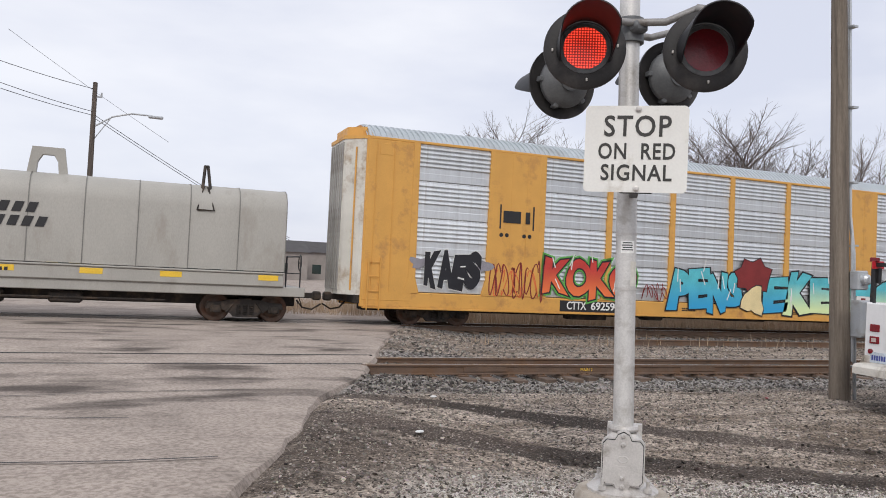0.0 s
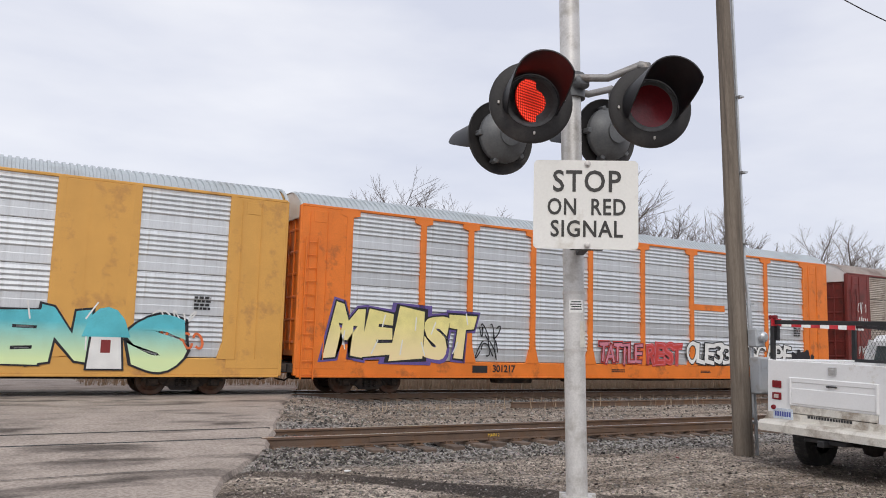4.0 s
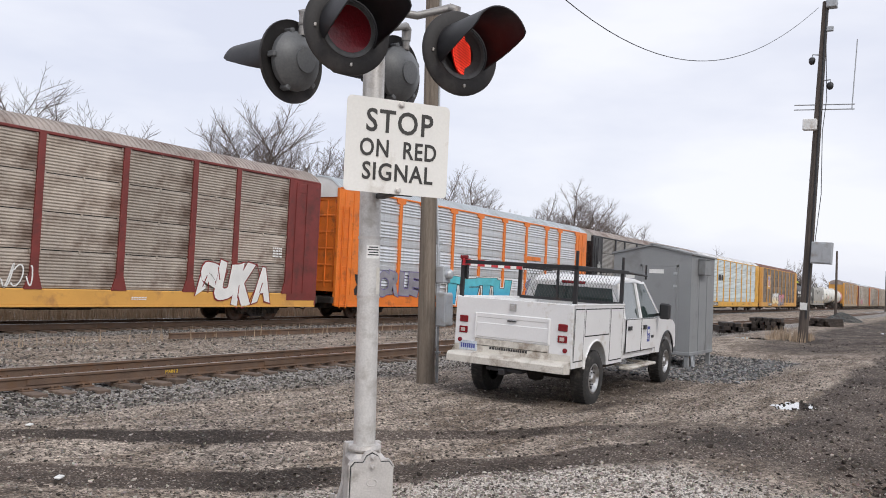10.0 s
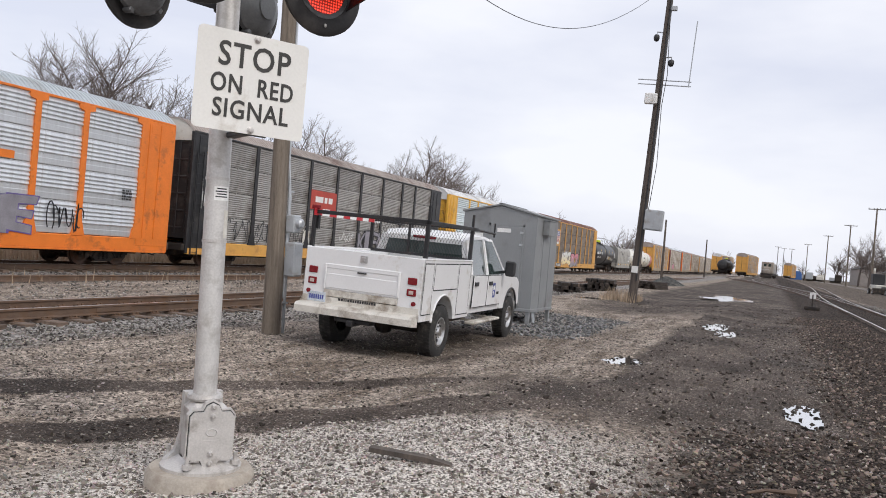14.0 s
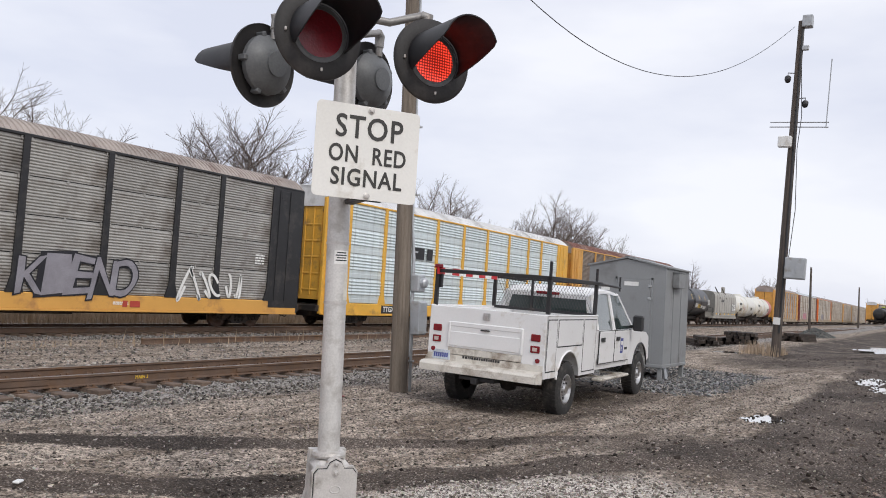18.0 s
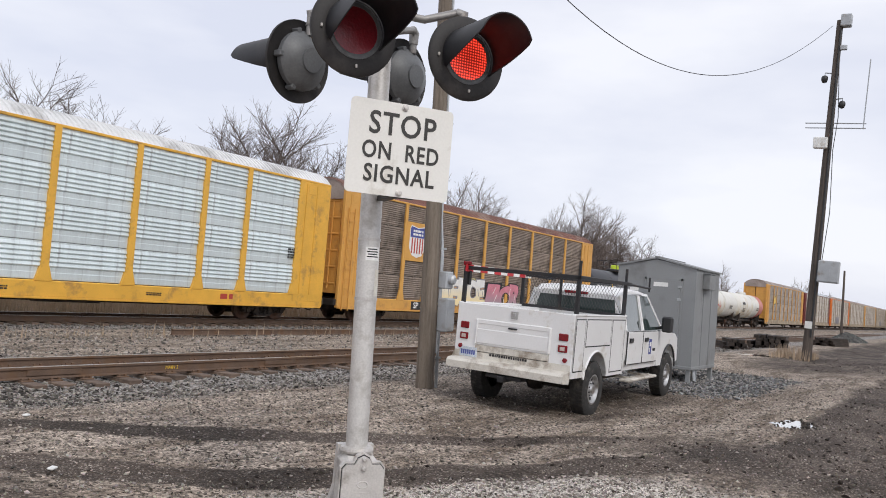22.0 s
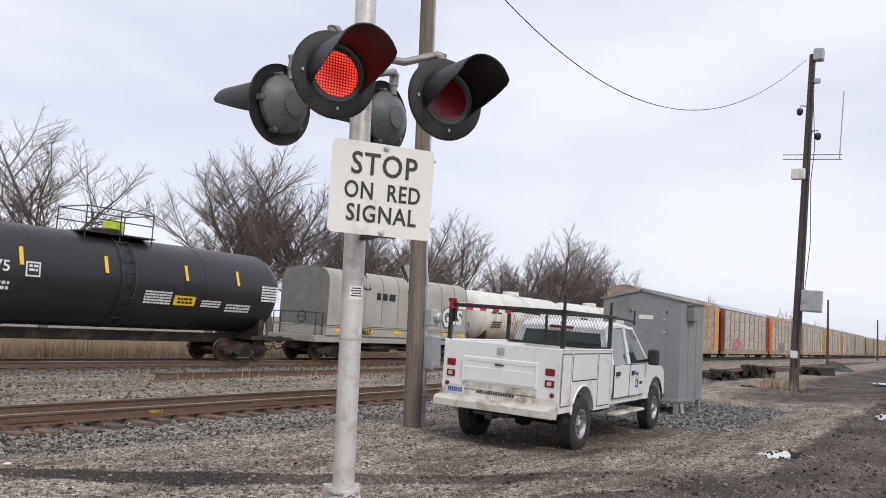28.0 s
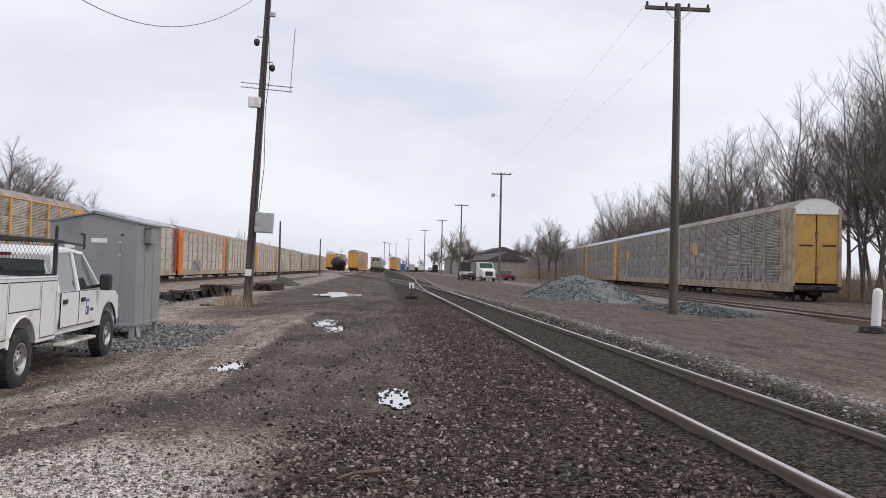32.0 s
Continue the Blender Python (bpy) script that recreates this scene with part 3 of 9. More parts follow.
    bal = ramp(sep.outputs[1], 0.05, (0.036, 0.033, 0.031), 0.90, (0.46, 0.43, 0.40))
    am, aw, ab, ad = (n.new("ShaderNodeAttribute") for _ in range(4))
    am.attribute_name, aw.attribute_name, ab.attribute_name, ad.attribute_name = "mud", "white", "ballast", "soil"
    col = mix(ab.outputs["Fac"], mix(ad.outputs["Fac"], gravel, soil), bal)
    col = mix(aw.outputs["Fac"], col, white)
    edge = n.new("ShaderNodeMath")
    edge.operation = "ADD"
    e2 = n.new("ShaderNodeMath")
    e2.operation = "MULTIPLY_ADD"
    e2.inputs[1].default_value, e2.inputs[2].default_value = 0.5, -0.25
    l.new(nz.outputs["Fac"], e2.inputs[0])
    l.new(am.outputs["Fac"], edge.inputs[0])
    l.new(e2.outputs[0], edge.inputs[1])
    mk = ramp(edge.outputs[0], 0.3, (0, 0, 0), 0.62, (1, 1, 1))
    col = mix(mk, col, mudc)
    l.new(col, b.inputs["Base Color"])
    rr = n.new("ShaderNodeMapRange")
    rr.inputs["To Min"].default_value, rr.inputs["To Max"].default_value = 0.95, 0.78
    b.inputs["Specular IOR Level"].default_value = 0.18
    l.new(mk, rr.inputs["Value"])
    l.new(rr.outputs["Result"], b.inputs["Roughness"])
    bp = n.new("ShaderNodeBump")
    bp.inputs["Strength"].default_value, bp.inputs["Distance"].default_value = 1.0, 0.04
    hs = n.new("ShaderNodeMath")
    hs.operation = "MULTIPLY"
    l.new(v1.outputs["Distance"], hs.inputs[0])
    l.new(nz.outputs["Fac"], hs.inputs[1])
    l.new(hs.outputs[0], bp.inputs["Height"])
    l.new(bp.outputs["Normal"], b.inputs["Normal"])
    return m


gravel_mat = ground_material()


def soil_mask(x, y):
    """1 on the dark soil with coarse stone beside the right-hand track."""
    w = (vnoise(x, y, 2.1, 14) - 0.5) * 1.6 + (vnoise(x, y, 0.6, 15) - 0.5) * 0.7
    a = sm(2.6, 1.4, y + w * 0.8) * sm(3.2, 5.4, x + w) * sm(-5.2, -4.6, y)
    a = np.maximum(a, sm(1.15, 0.85, np.abs(y - Y_R)) * sm(1.0, 3.0, x))
    south = 0.66 * sm(-4.7, -5.6, y + 0.4 * w) * sm(8, 12, x)
    return np.clip(np.maximum(a, south), 0, 1)


def ballast_mask(x, y):
    w = (vnoise(x, y, 1.3, 11) - 0.5) * 0.8
    a = sm(3.4, 2.6, np.abs(y - 12.6) + w) * sm(-0.6, 0.4, x - road_edge(y))
    c = sm(2.8, 2.2, np.abs(y - Y_T) + w)
    d = sm(1.6, 0.8, np.hypot(np.maximum(np.abs(x - 20.5) - 2.5, 0), np.maximum(np.abs(y - 7.0) - 1.2, 0)) + w) * 0.9
    e = sm(2.4, 1.6, np.abs(y + 16.8) + w) * sm(30, 36, x) * 0.6
    return np.clip(np.maximum.reduce([a, c, d, e]), 0, 1)


def gz(X, Y):
    inside = sm(0.15, -0.15, X - road_edge(Y))
    return ground_z(X, Y) + relief(X, Y) * (1 - inside) - 0.06 * inside


def axis(*stops):
    """Grid lines: pairs of (value, step up to the next)."""
    out = []
    for (a, s), (b, _) in zip(stops, stops[1:]):
        out.extend(np.arange(a, b - 1e-6, s).tolist())
    return np.array(out + [stops[-1][0]])


GX = axis((-1600, 200), (-200, 20), (-40, 2.0), (-4, 0.5), (1, 0.11), (17, 0.2), (40, 0.6), (80, 4), (300, 50), (1000, 200), (3000, 1))
GY = axis((-1600, 200), (-200, 20), (-60, 2), (-30, 0.5), (-8, 0.16), (-1, 0.11), (8, 0.16), (18, 0.5), (34, 3), (100, 20), (300, 100), (2000, 1))
ground = tagged(sheet("ground", GX, GY, gz, gravel_mat, attrs=(("mud", mud_mask), ("white", white_mask), ("ballast", ballast_mask), ("soil", soil_mask))),
                "grey gravel yard with dark wet mud ruts", "ground", kind="structure")


def asphalt_material():
    m = mat("cracked_asphalt", (0.42, 0.36, 0.315), 0.92, 0, 0.16, 0.9, 90, (0.27, 0.23, 0.20), 0.34, 0.3)
    n, l = m.node_tree.nodes, m.node_tree.links
    b = n["Principled BSDF"]
    src = b.inputs["Base Color"].links[0].from_socket
    geo = n.new("ShaderNodeNewGeometry")
    mp = n.new("ShaderNodeMapping")
    mp.inputs["Scale"].default_value = (0.42, 0.85, 1)
    l.new(geo.outputs["Position"], mp.inputs["Vector"])
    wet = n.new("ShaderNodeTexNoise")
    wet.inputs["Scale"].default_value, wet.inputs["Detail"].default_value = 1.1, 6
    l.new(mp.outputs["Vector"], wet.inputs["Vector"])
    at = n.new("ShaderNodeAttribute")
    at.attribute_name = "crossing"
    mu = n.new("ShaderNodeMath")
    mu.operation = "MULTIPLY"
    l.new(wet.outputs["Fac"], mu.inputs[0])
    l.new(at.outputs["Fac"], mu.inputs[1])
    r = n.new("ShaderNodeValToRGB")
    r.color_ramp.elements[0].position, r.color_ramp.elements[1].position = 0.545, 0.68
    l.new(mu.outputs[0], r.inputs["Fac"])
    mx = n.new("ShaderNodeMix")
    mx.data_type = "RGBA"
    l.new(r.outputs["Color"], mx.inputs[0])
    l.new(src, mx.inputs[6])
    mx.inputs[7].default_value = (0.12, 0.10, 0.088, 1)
    b.inputs["Specular IOR Level"].default_value = 0.2
    grit = n.new("ShaderNodeTexNoise")
    grit.inputs["Scale"].default_value, grit.inputs["Detail"].default_value = 24.0, 8.0
    l.new(geo.outputs["Position"], grit.inputs["Vector"])
    gr = n.new("ShaderNodeValToRGB")
    gr.color_ramp.elements[0].position, gr.color_ramp.elements[0].color = 0.38, (0.62, 0.60, 0.58, 1)
    gr.color_ramp.elements[1].position, gr.color_ramp.elements[1].color = 0.58, (1.06, 1.05, 1.04, 1)
    l.new(grit.outputs["Fac"], gr.inputs["Fac"])
    worn = n.new("ShaderNodeMix")
    worn.data_type, worn.blend_type = "RGBA", "MULTIPLY"
    worn.inputs[0].default_value = 0.8
    l.new(mx.outputs[2], worn.inputs[6])
    l.new(gr.outputs["Color"], worn.inputs[7])
    l.new(worn.outputs[2], b.inputs["Base Color"])
    return m


def build_road():
    g = Geo()
    ys = axis((-60, 6), (-4, 0.22), (30, 4), (120, 1))
    fr = [0, 0.004, 0.03, 0.1, 0.25, 0.5, 0.75, 1.0]
    wdt = 34.0
    for y in ys:
        jag = (float(vnoise(y, 0.0, 0.45, 21)) - 0.5) * 0.10 - 0.03 + (float(vnoise(y, 0.0, 1.6, 22)) - 0.5) * 0.25
        e = road_edge(y) + jag * (1 if y < 30 else 0)
        t = float(road_top(y))
        g.v.append(Vector((e + 0.06, y, t - 0.10)))
        for k in fr:
            x = e - k * wdt
            bumpz = (float(vnoise(x, y, 1.5, 23)) - 0.5) * 0.02 * (0 if 11.3 < y < 15.6 or 24 < y < 28 else 1)
            g.v.append(Vector((x, y, t + bumpz - (0.02 if k == 0 else 0))))
    w = len(fr) + 1
    for i in range(len(ys) - 1):
        for k in range(w - 1):
            g.f.append((i * w + k, i * w + k + 1, (i + 1) * w + k + 1, (i + 1) * w + k))
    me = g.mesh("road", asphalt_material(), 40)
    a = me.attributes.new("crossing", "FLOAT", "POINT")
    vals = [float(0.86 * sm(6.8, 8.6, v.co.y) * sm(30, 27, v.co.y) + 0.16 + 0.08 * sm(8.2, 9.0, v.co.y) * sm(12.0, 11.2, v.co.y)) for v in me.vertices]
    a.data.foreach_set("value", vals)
    road = tagged(new("road", me), "worn patched asphalt road over the level crossing", "road", kind="structure")
    dark = mat("tar_crack_filler", (0.035, 0.03, 0.028), 0.7, 0, 0.3)
    for y0, x0, x1 in ((5.55, -9.0, 2.1), (9.55, -12.0, 3.2), (7.6, -6.5, 1.2), (17.8, -14, 5.5)):
        pts = [(x, y0 + (float(vnoise(x, y0, 1.2, 25)) - 0.5) * 0.5, 0) for x in np.arange(x0, x1, 0.35)]
        g = Geo()
        for i, (x, y, _) in enumerate(pts):
            h = 0.007 + 0.012 * float(vnoise(x, y, 0.3, 26))
            z = float(road_top(y)) + 0.014
            g.v += [Vector((x, y - h, z)), Vector((x, y + h, z))]
            if i:
                k = 2 * i
                g.f.append((k - 2, k, k + 1, k - 1))
        part("crack", g, dark, road)
    for y0, z0 in ((Y_2, RAIL_2), (Y_T, RAIL_T)):
        for s in (-1, 1):
            yy = y0 + s * GAUGE
            part("flangeway", Geo().box(-30, road_edge(yy) - 0.05, yy - s * 0.045 - 0.06, yy - s * 0.045 + 0.02, z0 - 0.05, z0 + 0.006), seam, road)
    return road


build_road()


PUDDLE_STONES = []


def build_puddles():
    for px, py, a, b in PUDDLES:
        g = Geo()
        g.v.append(Vector((px, py, 0)))
        k = 90
        for i in range(k):
            t = 2 * math.pi * i / k
            r = 0.45 + 0.72 * float(vnoise(px + 2 * math.cos(t), py + 2 * math.sin(t), 0.8, 31)) + 0.20 * float(vnoise(px + 2 * math.cos(t), py + 2 * math.sin(t), 0.22, 32))
            g.v.append(Vector((px + a * r * math.cos(t), py + b * r * math.sin(t), 0)))
            g.f.append((0, 1 + i, 1 + (i + 1) % k))
        base = float(ground_z(np.array(px), np.array(py))) - 0.036
        for v in g.v:
            v.z = base
        if px < 30:
            q = np.random.RandomState(int(px * 10))
            k = 70
            rad, ang = np.sqrt(q.uniform(0.15, 1.25, k)), q.uniform(0, 6.283, k)
            PUDDLE_STONES.append(np.stack([px + a * rad * np.cos(ang), py + b * rad * np.sin(ang), np.full(k, base)], -1))
        tagged(part("puddle", g, puddle_water), "shallow muddy puddle reflecting the pale sky", "puddle", "puddles in the yard", "structure")


build_puddles()


def rocks(name, pts, sizes, material, label):
    """Many angular stones in one mesh."""
    nrm = np.random.RandomState(len(pts))
    base = np.array([(1, 0, 0), (-1, 0, 0), (0, 1, 0), (0, -1, 0), (0, 0, 1), (0, 0, -1)], float)
    faces = np.array([(0, 2, 4), (2, 1, 4), (1, 3, 4), (3, 0, 4), (2, 0, 5), (1, 2, 5), (3, 1, 5), (0, 3, 5)])
    k = len(pts)
    sc = nrm.uniform(0.55, 1.25, (k, 6, 1)) * sizes[:, None, None]
    ang = nrm.uniform(0, 6.28, k)
    c, s = np.cos(ang)[:, None], np.sin(ang)[:, None]
    sq = nrm.uniform(0.5, 1.0, (k, 3))
    p = base[None] * sc * sq[:, None, :] + nrm.normal(0, 0.16, (k, 6, 3)) * sizes[:, None, None]
    tilt = nrm.uniform(0.4, 1.1, k)[:, None]
    p = np.stack([p[..., 0], p[..., 1] * np.cos(tilt) - p[..., 2] * np.sin(tilt), p[..., 1] * np.sin(tilt) + p[..., 2] * np.cos(tilt)], -1)
    x, y = p[..., 0] * c - p[..., 1] * s, p[..., 0] * s + p[..., 1] * c
    v = np.stack([x, y, p[..., 2] * 0.8], -1) + np.asarray(pts)[:, None, :]
    f = (faces[None] + (np.arange(k) * 6)[:, None, None]).reshape(-1, 3)
    me = bpy.data.meshes.new(name)
    me.from_pydata(v.reshape(-1, 3).tolist(), [], f.tolist())
    me.materials.append(material)
    return tagged(new(name, me), label, "gravel", kind="stuff")


def stone_material(name, lo, hi):
    m = bpy.data.materials.new(name)
    m.use_nodes = True
    n, l = m.node_tree.nodes, m.node_tree.links
    b = n["Principled BSDF"]
    g = n.new("ShaderNodeNewGeometry")
    r = n.new("ShaderNodeValToRGB")
    r.color_ramp.elements[0].position, r.color_ramp.elements[0].color = 0.0, (*lo, 1)
    r.color_ramp.elements[1].position, r.color_ramp.elements[1].color = 1.0, (*hi, 1)
    e = r.color_ramp.elements.new(0.62)
    e.color = (*[a + 0.38 * (b_ - a) for a, b_ in zip(lo, hi)], 1)
    b.inputs["Specular IOR Level"].default_value = 0.2
    l.new(g.outputs["Random Per Island"], r.inputs["Fac"])
    t = n.new("ShaderNodeTexNoise")
    t.inputs["Scale"].default_value = 45
    l.new(g.outputs["Position"], t.inputs["Vector"])
    mx = n.new("ShaderNodeMix")
    mx.data_type, mx.blend_type = "RGBA", "MULTIPLY"
    mx.inputs[0].default_value = 0.5
    l.new(r.outputs["Color"], mx.inputs[6])
    l.new(t.outputs["Color"], mx.inputs[7])
    l.new(mx.outputs[2], b.inputs["Base Color"])
    b.inputs["Roughness"].default_value = 0.85
    return m


def scatter(k, x0, x1, y0, y1, keep, s0, s1, seed, near=True):
    r = np.random.RandomState(seed)
    u = r.uniform(0, 1, k)
    x = x0 + (x1 - x0) * (u ** 1.7 if near else u)
    y = r.uniform(y0, y1, k)
    ok = r.uniform(0, 1, k) < keep(x, y)
    ok &= x > road_edge(y) + 0.1
    x, y = x[ok], y[ok]
    s = s0 + (s1 - s0) * r.uniform(0, 1, len(x)) ** 2.5
    z = gz(x, y) + s * 0.15
    return np.stack([x, y, z], -1), s


def build_gravel():
    dry = lambda x, y: (1 - 0.8 * mud_mask(x, y)) * 0.95 * (np.abs(y - Y_R) > 1.0)
    rocks("gravel", *scatter(76000, 1.5, 26, -0.5, 10.3, dry, 0.008, 0.032, 1), stone_material("mixed_gravel", (0.045, 0.038, 0.032), (0.68, 0.60, 0.53)), "loose mixed grey gravel")
    rocks("pale_gravel", *scatter(36000, 2.5, 8.8, 0.8, 5.6, lambda x, y: white_mask(x, y) ** 0.6, 0.008, 0.026, 2, False), stone_material("pale_limestone", (0.13, 0.11, 0.093), (0.80, 0.725, 0.65)), "pale crushed limestone by the signal")
    bal = lambda x, y: ballast_mask(x, y) * (np.abs(np.abs(y - Y_2) - GAUGE) > 0.09)
    rocks("ballast", *scatter(34000, 4.0, 44, 9.6, 16.4, bal, 0.022, 0.062, 3), stone_material("granite_ballast", (0.030, 0.027, 0.025), (0.52, 0.47, 0.42)), "grey granite track ballast")
    rocks("train_track_ballast", *scatter(9000, 5.0, 50, 21.5, 24.6, lambda x, y: ballast_mask(x, y), 0.03, 0.07, 4), stone_material("dull_ballast", (0.07, 0.065, 0.06), (0.34, 0.31, 0.28)), "dull brown-grey track ballast")
    bed = lambda x, y: np.where(mud_mask(x, y) < 0.6, 0.85, 0.05) * soil_mask(x, y) * (np.abs(y - Y_R) > 1.0)
    rocks("dark_gravel", *scatter(46000, 4.5, 34, -2.35, 2.4, bed, 0.010, 0.045, 5), stone_material("dark_gravel_stone", (0.018, 0.013, 0.0105), (0.44, 0.345, 0.285)), "dark damp gravel beside the track")
    ridge = lambda x, y: np.clip(1.25 - np.abs(y + 5.0) / 0.6, 0, 1)
    rocks("ridge_stone", *scatter(9000, 5.0, 60, -5.8, -4.3, ridge, 0.02, 0.06, 6), stone_material("ridge_stone_grey", (0.16, 0.15, 0.14), (0.60, 0.57, 0.53)), "ridge of pale stone along the rail")
    between = lambda x, y: 0.35 + 0.65 * (vnoise(x, y, 1.6, 17) > 0.5)
    rocks("middle_gravel", *scatter(15000, 4.5, 46, 15.6, 22.6, between, 0.022, 0.070, 7), stone_material("pale_track_gravel", (0.06, 0.052, 0.045), (0.66, 0.60, 0.54)), "pale gravel strewn between the two main lines")
    clods = lambda x, y: (mud_mask(x, y) > 0.55) * 0.8 * (np.abs(y - Y_R) > 1.0)
    rocks("mud_clods", *scatter(9000, 5.0, 40, -1.5, 6.0, clods, 0.010, 0.050, 8), stone_material("dark_clod", (0.018, 0.014, 0.012), (0.20, 0.165, 0.14)), "dark clods and small stones pressed into the mud")
    pts = np.concatenate(PUDDLE_STONES)
    rocks("puddle_stones", pts, np.random.RandomState(3).uniform(0.012, 0.05, len(pts)), stone_material("wet_dark_stone", (0.02, 0.017, 0.014), (0.16, 0.135, 0.115)), "wet dark stones standing in the puddles")
    shed = lambda x, y: sm(2.2, 0.8, np.hypot(np.maximum(np.abs(x - 20.3) - 2.0, 0), np.maximum(np.abs(y - 6.9) - 1.0, 0)))
    rocks("shed_stone", *scatter(5000, 16.5, 25, 4.4, 9.6, shed, 0.03, 0.085, 9, False), stone_material("blue_grey_stone", (0.085, 0.085, 0.085), (0.42, 0.42, 0.42)), "blue-grey crushed stone round the shed")


build_gravel()


# ---- tracks ----
def rail_profile():
    return [(-0.075, -0.18), (0.075, -0.18), (0.075, -0.168), (0.012, -0.15), (0.010, -0.045), (0.036, -0.035), (0.036, -0.006), (0.028, 0.0),
            (-0.028, 0.0), (-0.036, -0.006), (-0.036, -0.035), (-0.010, -0.045), (-0.012, -0.15), (-0.075, -0.168)]


def rail(parent, y, z, xs, yf=None, shiny=True, label="", side=None):
    prof = rail_profile()
    g, head = Geo(), Geo()
    k = len(prof)
    for i, x in enumerate(xs):
        yy = y + (yf(x) if yf else 0.0)
        g.v += [Vector((x, yy + a, z + b)) for a, b in prof]
        head.v += [Vector((x, yy - 0.026, z + 0.003)), Vector((x, yy + 0.026, z + 0.003)), Vector((x, yy + 0.026, z - 0.002)), Vector((x, yy - 0.026, z - 0.002))]
        if i:
            o = k * (i - 1)
            g.f += [(o + j, o + (j + 1) % k, o + k + (j + 1) % k, o + k + j) for j in range(k)]
            o = 4 * (i - 1)
            head.f += [(o + j, o + (j + 1) % 4, o + 4 + (j + 1) % 4, o + 4 + j) for j in range(4)]
    r = part("rail", g, side or railside, parent, label)
    if shiny:
        part("running_surface", head, railtop, r, "worn bright running surface")
    return r


def build_tracks():
    tie = Geo().box(-0.115, 0.115, -1.3, 1.3, -0.17, 0.0, 0.012).mesh("tie", tiewood)
    plate = Geo().box(-0.1, 0.1, -0.16, 0.16, 0.0, 0.018, 0.004)
    for s in (-1, 1):
        for q in (-1, 1):
            plate.box(s * 0.06 - 0.02, s * 0.06 + 0.02, q * 0.1 - 0.02, q * 0.1 + 0.02, 0.0, 0.05, 0.004)
    plate = plate.mesh("tie_plate", railside)
    t2 = thing("railway_track", pose(0, 0, 0), "second main line of rusty rail on wooden ties and ballast", "railway track", kind="structure")
    for s in (-1, 1):
        rail(t2, Y_2 + s * GAUGE, RAIL_2 - (0.05 if s > 0 else 0), [-60, 5, 20, 40, 80, 160, 320, 700])
    r = random.Random(3)
    x = 4.7
    while x < 90:
        sh = r.uniform(-0.13, 0.13)
        tp = part("tie", tie, None, t2, at=pose(x + r.uniform(-0.04, 0.04), Y_2 + sh, RAIL_2 - 0.205, r.uniform(-1, 1), 0, r.uniform(-2.5, 2.5)))
        if x < 26:
            for s in (-1, 1):
                part("tie_plate", plate, None, tp, at=pose(0, s * GAUGE - sh, 0.0))
        x += 0.54
    lettering(letters("MAIN 2", 0.085, yellowmark), t2, pose(9.6, Y_2 - GAUGE - 0.013, RAIL_2 - 0.10, 90, 0, 0), "pale stencilled letter")
    for xx in (7.4, 12.3, 20.2):
        part("joint_bar", Geo().box(xx - 0.45, xx + 0.45, Y_2 - GAUGE - 0.03, Y_2 - GAUGE - 0.012, RAIL_2 - 0.14, RAIL_2 - 0.045, 0.008), railside, t2)
    t1 = thing("railway_track", pose(0, 0, 0), "main line track under the moving freight train", "railway track", kind="structure")
    for s in (-1, 1):
        rail(t1, Y_T + s * GAUGE, RAIL_T, [-300, -60, 5, 20, 40, 80, 160, 320, 900])
    x = 8.0
    while x < 60:
        part("tie", tie, None, t1, at=pose(x, Y_T + r.uniform(-0.1, 0.1), RAIL_T - 0.185, 0, 0, r.uniform(-2, 2)))
        x += 0.56
    lr = thing("loose_rail", pose(0, 0, 0), "rusty length of spare rail lying in weeds", "rail")
    z = float(gz(np.array(19.0), np.array(20.3)))
    rail(lr, 20.6, z + 0.185, [15.5, 22, 30, 38], None, False)
    tr = thing("railway_track", pose(0, 0, 0), "yard track with bright worn rails sunk in mud", "railway track", kind="structure")
    bend = lambda x: -2.2 * float(sm(45, 140, np.array(x))) * 1.0
    for s in (-1, 1):
        rail(tr, Y_R - 0.05 + s * GAUGE, RAIL_R - 0.03, axis((-40, 10), (40, 5), (140, 40), (500, 1)).tolist(), bend, True, "", worn_rail)
    for y0, b0, b1, x0 in ((Y_R, 7.0, 62, 40), (Y_R, 13.5, 90, 62)):
        t = thing("railway_track", pose(0, 0, 0), "diverging yard track through a turnout", "railway track", kind="structure")
        f = lambda x, b=b0, e=x0: b * float(sm(e, e + 150, np.array(x)))
        for s in (-1, 1):
            rail(t, y0 + s * GAUGE, RAIL_R - 0.035, axis((x0, 5), (x0 + 160, 40), (520, 1)).tolist(), f)
    te = thing("railway_track", pose(0, 0, 0), "disused siding rails in gravel and weeds", "railway track", kind="structure")
    for s in (-1, 1):
        rail(te, -17.2 + s * GAUGE, 0.16, [26, 40, 70, 120, 300], lambda x: -0.085 * (x - 30))
    tp_ = thing("railway_track", pose(0, 0, 0), "siding under parked autorack wagons", "railway track", kind="structure")
    for s in (-1, 1):
        rail(tp_, -26.8 + s * GAUGE, 0.1, [20, 40, 70, 120, 400], lambda x: -0.107 * (x - 47.6))


build_tracks()


# ---- the freight train ----
CACHE = {}


def shared(key, make):
    key = (key, EAVE)
    if key not in CACHE:
        CACHE[key] = make()
    return CACHE[key]


POSTS = [1.75, 4.60, 6.60, 9.45, 12.30, 15.15, 18.05, 20.90, 22.95, 25.80]
CAR_L, SIDE, SILL0, SILL1, EAVE = 27.6, 1.50, 0.62, 1.14, 5.88
WHEEL_R = 0.44
WHEELSETS = []


